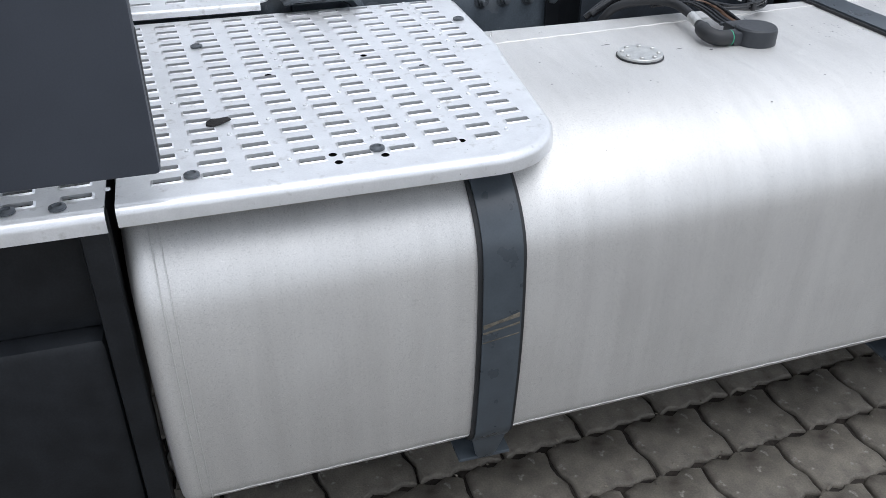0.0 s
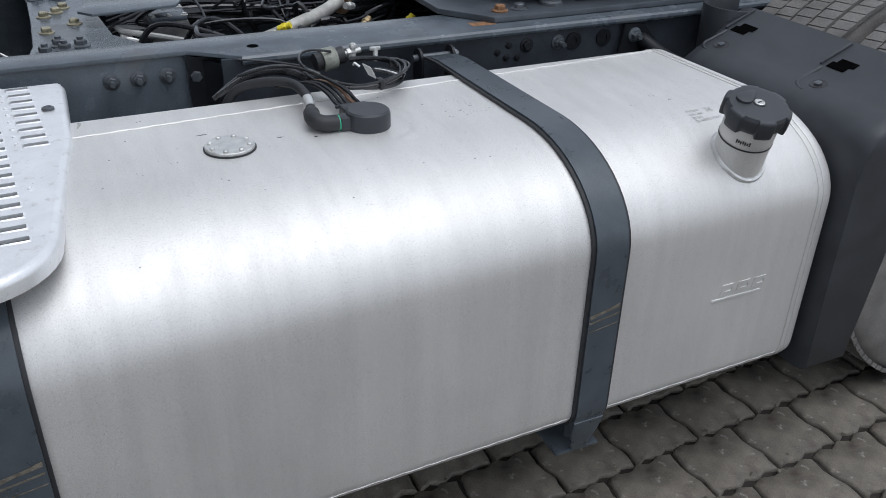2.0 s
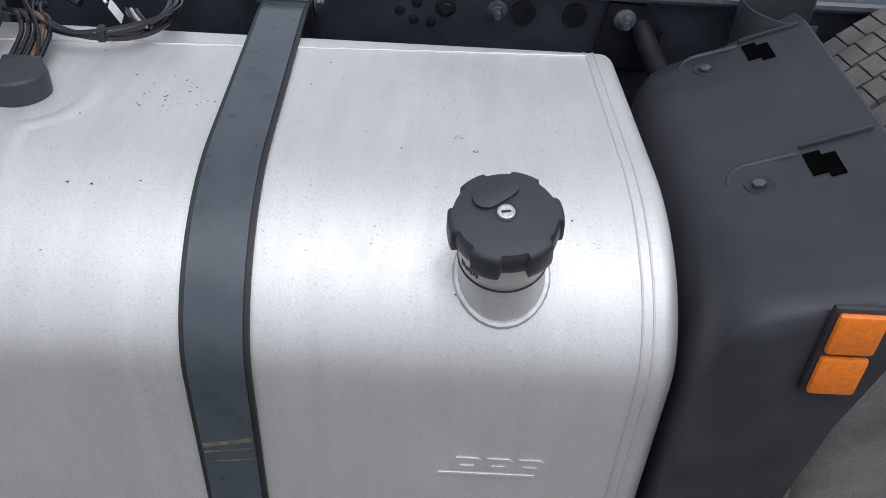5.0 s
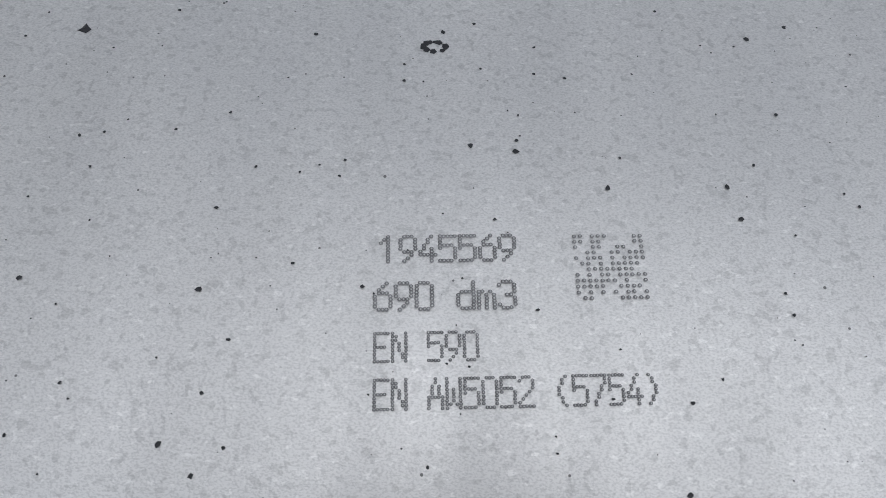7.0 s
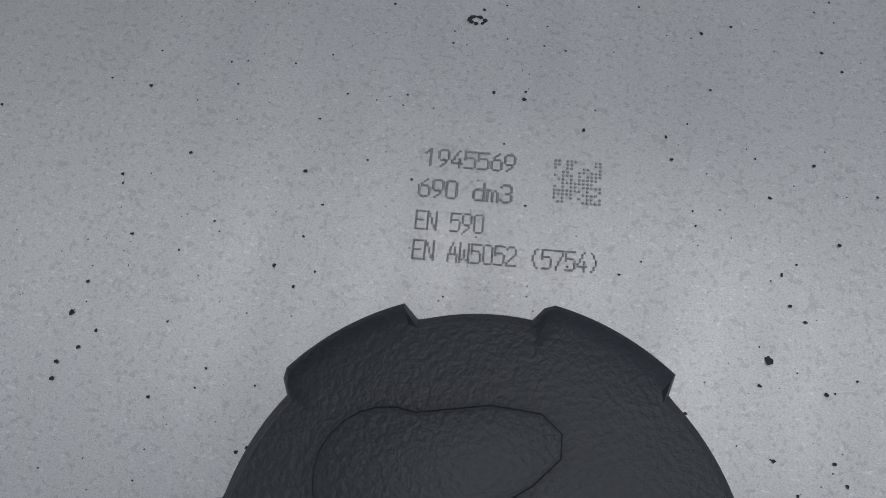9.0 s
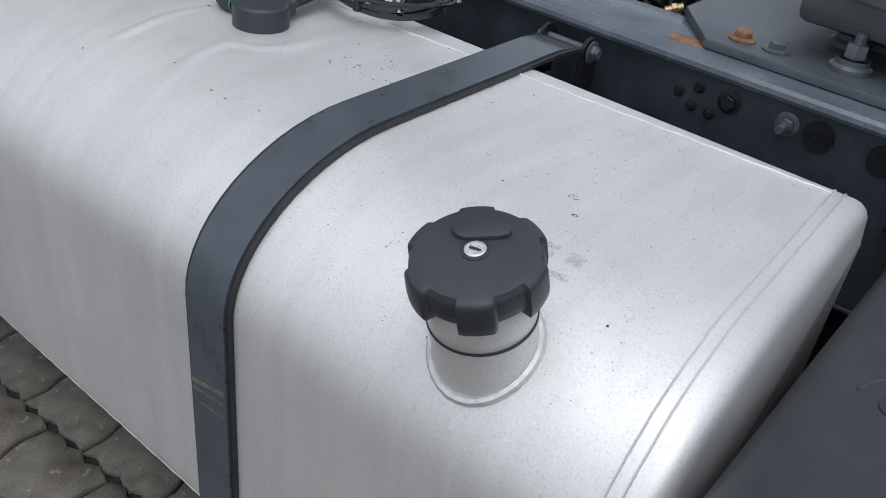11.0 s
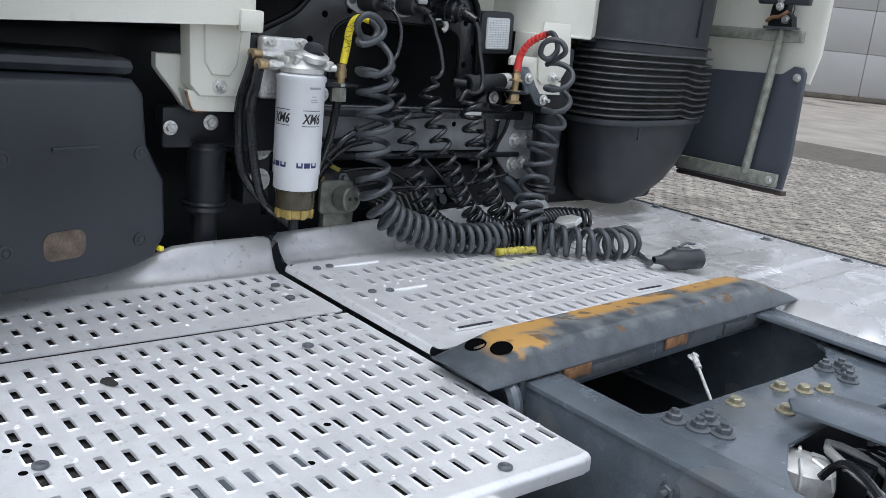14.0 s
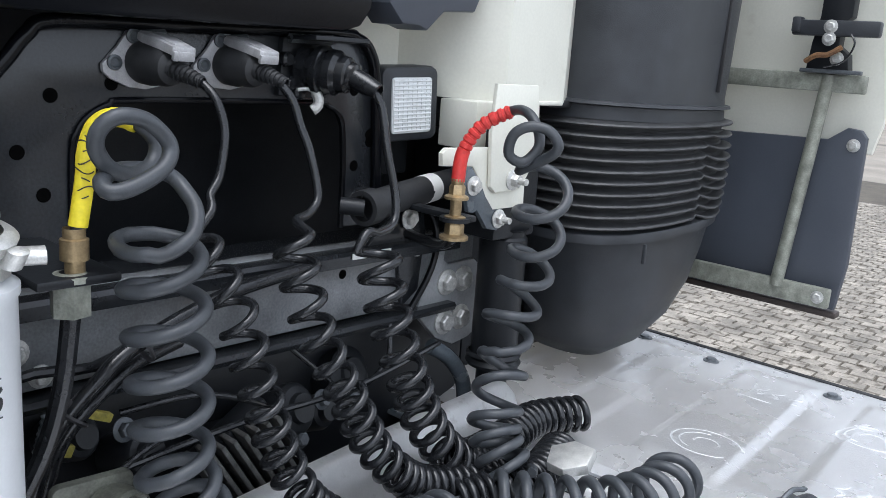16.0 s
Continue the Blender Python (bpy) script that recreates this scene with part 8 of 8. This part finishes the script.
c3 = coil("coiled_cable", "thin black coiled trailer cable", [(-1.80, 0.84, 1.275), (-1.775, 0.855, 1.17), (-1.755, 0.90, 1.07), (-1.745, 0.952, 0.975), (-1.73, 1.02, 0.91), (-1.71, 1.12, DZ + 0.04), (-1.70, 1.22, DZ + 0.035)], 0.023, 0.006, lambda u: 0.040 if u < 0.3 else (0.031 if u < 0.6 else 0.016), [(-1.900, 0.889, 1.457), (-1.885, 0.899, 1.436), (-1.875, 0.905, 1.405), (-1.86, 0.911, 1.37), (-1.845, 0.915, 1.315), (-1.835, 0.892, 1.294), (-1.822, 0.862, 1.290)], CABLE, phase=3)
c4 = coil("coiled_cable", "black coiled trailer cable with bulky plug", [(-1.80, 0.985, 1.245), (-1.775, 0.99, 1.16), (-1.755, 1.02, 1.055), (-1.745, 1.062, 0.97), (-1.74, 1.13, 0.905), (-1.75, 1.24, DZ + 0.05), (-1.77, 1.36, DZ + 0.05), (-1.73, 1.46, DZ + 0.05)], 0.027, 0.0066, lambda u: 0.040 if u < 0.25 else (0.032 if u < 0.5 else 0.0175), [(-1.890, 1.042, 1.454), (-1.875, 1.051, 1.429), (-1.86, 1.054, 1.365), (-1.845, 1.061, 1.301), (-1.835, 1.049, 1.266), (-1.825, 1.011, 1.258), (-1.82, 0.985, 1.262)], CABLE, phase=0)
# thick air line with the red sleeve
c5 = coil("coiled_air_hose", "grey-black coiled air hose with a red sleeve", [(-1.675, 1.183, 1.352), (-1.69, 1.208, 1.302), (-1.71, 1.228, 1.228), (-1.725, 1.227, 1.168), (-1.735, 1.213, 1.109), (-1.735, 1.211, 1.058), (-1.72, 1.185, 1.008), (-1.70, 1.160, 0.95), (-1.66, 1.16, ZD)], lambda u: 0.036, 0.0076, lambda u: 0.074 if u < 0.25 else (0.056 if u < 0.8 else 0.026), [(-1.812, 1.158, 1.32), (-1.810, 1.163, 1.37), (-1.792, 1.180, 1.41), (-1.757, 1.203, 1.435), (-1.715, 1.185, 1.437), (-1.688, 1.176, 1.418), (-1.680, 1.172, 1.392), (-1.692, 1.155, 1.370), (-1.705, 1.138, 1.380), (-1.698, 1.136, 1.408), (-1.680, 1.148, 1.421), (-1.656, 1.163, 1.416), (-1.648, 1.170, 1.39)], HOSE, phase=0.5)
bm = bmesh.new()
add_tube(bm, spline([(-1.812, 1.158, 1.325), (-1.810, 1.163, 1.37), (-1.792, 1.180, 1.41), (-1.757, 1.203, 1.435)], 0.0015), lambda u: 0.0106 - 0.0020 * (math.sin(u * 78) > 0.45 and u > 0.35), 12)
part("sleeve", bm, RED, c5, "red ribbed sleeve")
bm = bmesh.new()
add_hex(bm, (-1.812, 1.158, 1.298), (0, 0, 1), 0.0125, 0.022)
add_lathe(bm, ((0.010, -0.05), (0.0125, -0.048), (0.0125, -0.022), (0.017, -0.02), (0.017, -0.014), (0.009, -0.012), (0.009, 0.012), (0.0095, 0.036), (0.0105, 0.038), (0.0105, 0.044), (0.009, 0.046)), (-1.812, 1.158, 1.285), (0, 0, 1), 14)
part("fitting", bm, BRASS, c5, "brass fitting")
bm = bmesh.new()
add_hex(bm, (-1.812, 1.158, 1.236), (0, 0, 1), 0.015, 0.026)
part("lower_nut", bm, BRASS, c5)
bm = bmesh.new()
add_box(bm, (-1.96, 1.165, 1.262), (-1.795, 1.190, 1.272), 0.003)
add_lathe(bm, ((0.012, 0), (0.024, 0), (0.024, 0.006), (0.012, 0.006)), (-1.812, 1.158, 1.264), (0, 0, 1), 24)
part("bracket", bm, DARK, c5)
bm = bmesh.new()
add_tube(bm, spline([(-1.812, 1.158, 1.242), (-1.83, 1.166, 1.225), (-1.88, 1.19, 1.212), (-1.96, 1.21, 1.21)], 0.01), 0.009, 12)
part("feed_line", bm, CABLE, c5)
# heaps on the plate
c6 = coil("coiled_air_hose", "thick coiled air hose lying in loops on the plate", [(-1.64, 1.10, ZD), (-1.56, 1.165, ZD), (-1.51, 1.235, ZD), (-1.495, 1.31, ZD - 0.002), (-1.505, 1.375, ZD - 0.002)], lambda u: 0.036 + 0.004 * u * u, 0.0082, lambda u: 0.031 + 0.008 * u, (), HOSE, [(-1.47, 1.39, DZ + 0.012), (-1.42, 1.36, DZ + 0.010), (-1.375, 1.32, DZ + 0.02)], phase=0)
c7 = coil("coiled_air_hose", "coiled hose lying on the plate with a yellow sleeve", [(-1.70, 1.06, DZ + 0.03), (-1.66, 1.20, DZ + 0.03), (-1.69, 1.33, DZ + 0.03)], 0.030, 0.0065, 0.0155, (), CABLE)
bm = bmesh.new()
add_tube(bm, spline([(-1.615, 0.975, DZ + 0.016), (-1.605, 1.04, DZ + 0.018), (-1.60, 1.10, DZ + 0.016)], 0.004), lambda u: 0.0105 - 0.0022 * (math.sin(u * 75) > 0), 12)
part("sleeve", bm, material("soiled_yellow_sleeve", (0.42, 0.36, 0.05), 0.5, 0.0, 0.5, 70, 0.3, 200), c7, "yellow ribbed sleeve")
bm = bmesh.new()
add_outline(bm, [(-0.03, -0.02), (0.0, -0.035), (0.034, -0.02), (0.036, 0.02), (0.0, 0.036), (-0.034, 0.02)], -0.012, 0.004, axes_pose((-1.60, 1.215, ZD + 0.046), (1, 0.3, 0.2), (-0.3, 1, 0.3)), bevel=0.004)
part("coupling", bm, CAST, c6, "grey metal coupling head")
plug = thing("trailer_plug", "black round trailer plug lying on the fender edge", "plug", (-1.37, 1.45, FZ))
bm = bmesh.new()
add_lathe(bm, ((0.010, -0.085), (0.014, -0.055), (0.025, -0.040), (0.029, -0.028), (0.030, 0.015), (0.027, 0.017), (0.027, 0.024), (0.027, 0.062), (0.024, 0.065), (0, 0.058)), (-1.340, 1.402, FZ + 0.026), (0.32, 0.94, 0.02), 28)
part("plug_body", bm, PLASTIC, plug)
bm = bmesh.new()
add_box(bm, (-0.012, -0.026, 0.025), (0.012, 0.026, 0.034), 0.003, m=pose(-1.340, 1.402, FZ + 0.026, 0, 0, -19))
add_tube(bm, spline([(-1.343, 1.392, FZ + 0.062), (-1.338, 1.412, FZ + 0.072), (-1.330, 1.434, FZ + 0.069), (-1.328, 1.438, FZ + 0.072)], 0.005), 0.004, 8)
part("catch", bm, DULL, plug)

# ---- building across the yard ----
hall = thing("hall_building", "pale hall with white panelled doors across the yard", "building", (-22, 40, GZ))
b0, b1 = Vector((-34.0, 30.0, 0)), Vector((-8.0, 57.0, 0))
ab = (b1 - b0).normalized()
L = (b1 - b0).length
bm = bmesh.new()
add_box(bm, (0, 0, GZ), (L, 8, 9.0), 0.05, m=axes_pose(b0, ab, Vector((-ab.y, ab.x, 0))))
part("wall", bm, WALL, hall)
m0 = axes_pose(b0, ab, Vector((-ab.y, ab.x, 0)))
for i in range(10):
    for j in range(4):
        bm = bmesh.new()
        add_box(bm, (i * 3.7 + 0.02, -0.06, GZ + 0.25 + j * 2.1), (i * 3.7 + 3.68, 0.02, GZ + 0.25 + j * 2.1 + 2.075), 0.01, m=m0)
        part("door_panel", bm, WALL, hall)
bm = bmesh.new()
add_box(bm, (0, -0.09, GZ), (L, 0.0, GZ + 0.24), 0.01, m=m0)
part("plinth", bm, SAND, hall)

# things on the hall's wall
HALLWHITE = material("dull_white_paint", (0.42, 0.42, 0.41), 0.6, 0.0, 0.1, 3)
bm = bmesh.new()
add_box(bm, (28.55, -0.20, GZ + 0.2), (29.35, -0.05, 4.35), 0.0, m=m0)
pier = part("pier", bm, OLIVE, hall, "mortar core of a white brick pier")
for j in range(13):
    for a, b in ((28.52, 29.02), (29.08, 29.38)) if j % 2 else ((28.52, 28.82), (28.88, 29.38)):
        bm = bmesh.new()
        add_box(bm, (a, -0.25, GZ + 0.28 + j * 0.315), (b, -0.18, GZ + 0.52 + j * 0.315), 0.02, 1, m=m0)
        part("brick", bm, HALLWHITE, pier)
bm = bmesh.new()
add_box(bm, (26.5, -0.35, 5.35), (27.25, -0.07, 6.30), 0.04, m=m0)
single("wall_box", bm, HALLWHITE, "white switch box on the hall wall", "switch box")
for u in (26.62, 27.0):
    bm = bmesh.new()
    add_tube(bm, [m0 @ Vector((u + 0.02 * k, -0.12, 5.2 - 0.65 * k)) for k in range(4)], 0.045, 8)
    single("wall_pipe", bm, HALLWHITE, "white cable pipe on the hall wall", "pipe", group="wall pipes")
for u in (27.35, 27.65, 27.95):
    bm = bmesh.new()
    add_box(bm, (u, -0.2, 3.05), (u + 0.24, -0.07, 3.38), 0.03, m=m0)
    single("wall_socket", bm, HALLWHITE, "white socket on the hall wall", "socket", group="wall sockets")
ext = thing("fire_extinguisher", "red fire extinguisher hung on the hall wall", "fire extinguisher", m0 @ Vector((28.3, -0.35, 1.2)))
bm = bmesh.new()
add_lathe(bm, ((0, 0), (0.22, 0.02), (0.24, 0.06), (0.24, 1.0), (0.20, 1.12), (0.07, 1.2), (0.07, 1.28), (0, 1.28)), m0 @ Vector((28.3, -0.34, 1.35)), (0, 0, 1), 20)
part("cylinder", bm, RED, ext)
bm = bmesh.new()
add_tube(bm, spline([m0 @ Vector(q) for q in ((28.3, -0.4, 2.62), (28.0, -0.45, 2.6), (27.85, -0.45, 2.2), (27.95, -0.45, 1.6), (28.1, -0.5, 1.45))], 0.08), 0.035, 8)
part("hose", bm, CABLE, ext)
bm = bmesh.new()
add_box(bm, (28.12, -0.62, 1.75), (28.46, -0.57, 2.05), 0.01, m=m0)
part("label", bm, LABEL, ext)
bm = bmesh.new()
add_box(bm, (29.28, -0.2, 4.6), (29.5, -0.07, 4.95), 0.03, m=m0)
single("warning_lamp", bm, ORANGE, "small orange lamp over the brick pier", "lamp")

# ---- paving ----
PX, PY = 0.200, 0.165


def wave(x):
    u = (x / 0.0667) % 1.0
    return 0.0072 * (4 * abs(u - 0.5) - 1)


def stone_outline(g=0.0040):
    lo = [(x, -PY / 2 + g + wave(x)) for x in np.linspace(-PX / 2 + g, PX / 2 - g, 13)]
    hi = [(x, PY / 2 - g + wave(x)) for x in np.linspace(PX / 2 - g, -PX / 2 + g, 13)]
    right = [(PX / 2 - g + 0.007 * s_, y) for s_, y in ((0.4, -0.055), (1, -0.03), (-0.5, 0.0), (-1, 0.03), (-0.2, 0.055))]
    left = [(-PX / 2 + g + 0.007 * s_, y) for s_, y in ((-0.2, 0.055), (-1, 0.03), (-0.5, 0.0), (1, -0.03), (0.4, -0.055))]
    return lo + right + hi + left


def add_stone(bm, cx, cy, z, turn, tip, worn=0):
    c, s_ = math.cos(turn), math.sin(turn)
    rough = Vector((cx * 7.1, cy * 5.3, 0.4 + 3.7 * worn))
    out = [(x * (1 + 0.055 * noise.noise(rough + Vector((x * 55, y * 55, 0)))), y * (1 + 0.075 * noise.noise(rough + Vector((y * 60, x * 60, 3))))) for x, y in stone_outline()]
    rows = []
    for f, dz in ((1.0, -0.03), (1.0, -0.009), (0.975, -0.003), (0.925, 0.0)):
        rows.append([bm.verts.new((cx + c * x * f - s_ * y * f, cy + s_ * x * f + c * y * f, z + dz + tip[0] * x + tip[1] * y)) for x, y in out])
    n = len(out)
    for a, b in zip(rows, rows[1:]):
        for k in range(n):
            bm.faces.new((a[k], a[(k + 1) % n], b[(k + 1) % n], b[k]))
    bm.faces.new(rows[-1])


def add_block(bm, cx, cy, z, turn, hx, hy, tip):
    c, s_ = math.cos(turn), math.sin(turn)
    vs = [bm.verts.new((cx + c * a * hx * f - s_ * b * hy * f, cy + s_ * a * hx * f + c * b * hy * f, z + dz + tip * a * hx)) for dz, f in ((-0.02, 1.0), (0.0, 0.93)) for a, b in ((-1, -1), (1, -1), (1, 1), (-1, 1))]
    bm.faces.new(vs[4:])
    for k in range(4):
        bm.faces.new((vs[k], vs[(k + 1) % 4], vs[4 + (k + 1) % 4], vs[4 + k]))


bm = bmesh.new()
add_box(bm, (-13.1, -6, GZ - 0.03), (5, 1.9, GZ - 0.012))
paving = tagged(single("pavement", bm, SOIL, "worn interlocking concrete pavers with dark dirty joints", "pavement", kind="structure"))
bm = bmesh.new()
add_box(bm, (-13.1, 1.9, GZ - 0.03), (5, 16.1, GZ - 0.012))
part("joint_bed", bm, SAND, paving, "sandy joints")
bm = bmesh.new()
bm.free()
stones = []
for k in range(6):
    bm = bmesh.new()
    add_stone(bm, 0.0, 0.0, 0, 0, (0, 0), k)
    stones.append(mesh_of("paver", bm, PAVER, 50))
rnd = random.Random(5)
TURN = radians(PAVE_TURN)
rest = bmesh.new()
far = bmesh.new()
made = 0
for j in range(-48, 100):
    for i in range(-72, 30):
        u, v = (i + (0.5 if j % 2 else 0)) * PX, j * PY
        x, y = u * math.cos(TURN) - v * math.sin(TURN) - 0.1, u * math.sin(TURN) + v * math.cos(TURN)
        z = GZ + rnd.uniform(-0.003, 0.003)
        tip = (rnd.uniform(-0.02, 0.02), rnd.uniform(-0.02, 0.02))
        if y > 1.85:
            continue
        if -1.35 < x < 1.25 and -0.95 < y < 0.12 and made < 300:
            ob = new("paver", stones[(i * 5 + j * 3) % 6])
            ob.parent = paving
            ob.matrix_basis = Matrix.Translation((x, y, z)) @ Euler((tip[1], -tip[0], TURN)).to_matrix().to_4x4()
            made += 1
        elif -5.5 < x < 2.5 and -2.2 < y < 0.9:
            add_stone(rest, x, y, z, TURN, tip)
        elif -13 < x < 5 and -6 < y:
            add_block(rest, x, y, z, TURN, 0.096, 0.079, tip[0])
# smaller worn stones across the yard
QX, QY = 0.135, 0.104
for j in range(-40, 190):
    for i in range(-125, 75):
        u, v = (i + (0.5 if j % 2 else 0)) * QX, j * QY
        x, y = u * math.cos(TURN) - v * math.sin(TURN), u * math.sin(TURN) + v * math.cos(TURN)
        if not (-9 < x < 4.9 and 1.9 < y < 13):
            continue
        add_block(far, x + rnd.uniform(-0.004, 0.004), y + rnd.uniform(-0.004, 0.004), GZ + rnd.uniform(-0.005, 0.003), TURN + rnd.uniform(-0.05, 0.05), QX / 2 - rnd.uniform(0.002, 0.006), QY / 2 - rnd.uniform(0.002, 0.005), rnd.uniform(-0.03, 0.03))
for bm, mat in ((rest, PAVER), (far, FARPAVER)):
    ob = new("pavers", mesh_of("pavers", bm, mat, 30))
    ob.parent = paving
    tagged(ob, kind="stuff")
crumbs = bmesh.new()
for k in range(450):
    j, i = rnd.randint(-7, 1), rnd.uniform(-8, 7)
    u, v = i * PX, (j + 0.5) * PY
    x, y = u * math.cos(TURN) - v * math.sin(TURN) - 0.1 + rnd.gauss(0, 0.012), u * math.sin(TURN) + v * math.cos(TURN) + rnd.gauss(0, 0.012)
    r = rnd.choice((0.002, 0.003, 0.003, 0.004))
    bmesh.ops.create_icosphere(crumbs, subdivisions=1, radius=r, matrix=Matrix.Translation((x, y, GZ + 0.001)) @ Euler((0, 0, rnd.uniform(0, 3))).to_matrix().to_4x4() @ Matrix.Diagonal((rnd.uniform(1, 2.2), 1, 0.5, 1)))
ob = new("crumbs", mesh_of("crumbs", crumbs, material("joint_crumbs", (0.13, 0.115, 0.09), 0.9, 0.0, 0.4, 40, spread=0.4), 60))
ob.parent = paving
tagged(ob, kind="stuff")
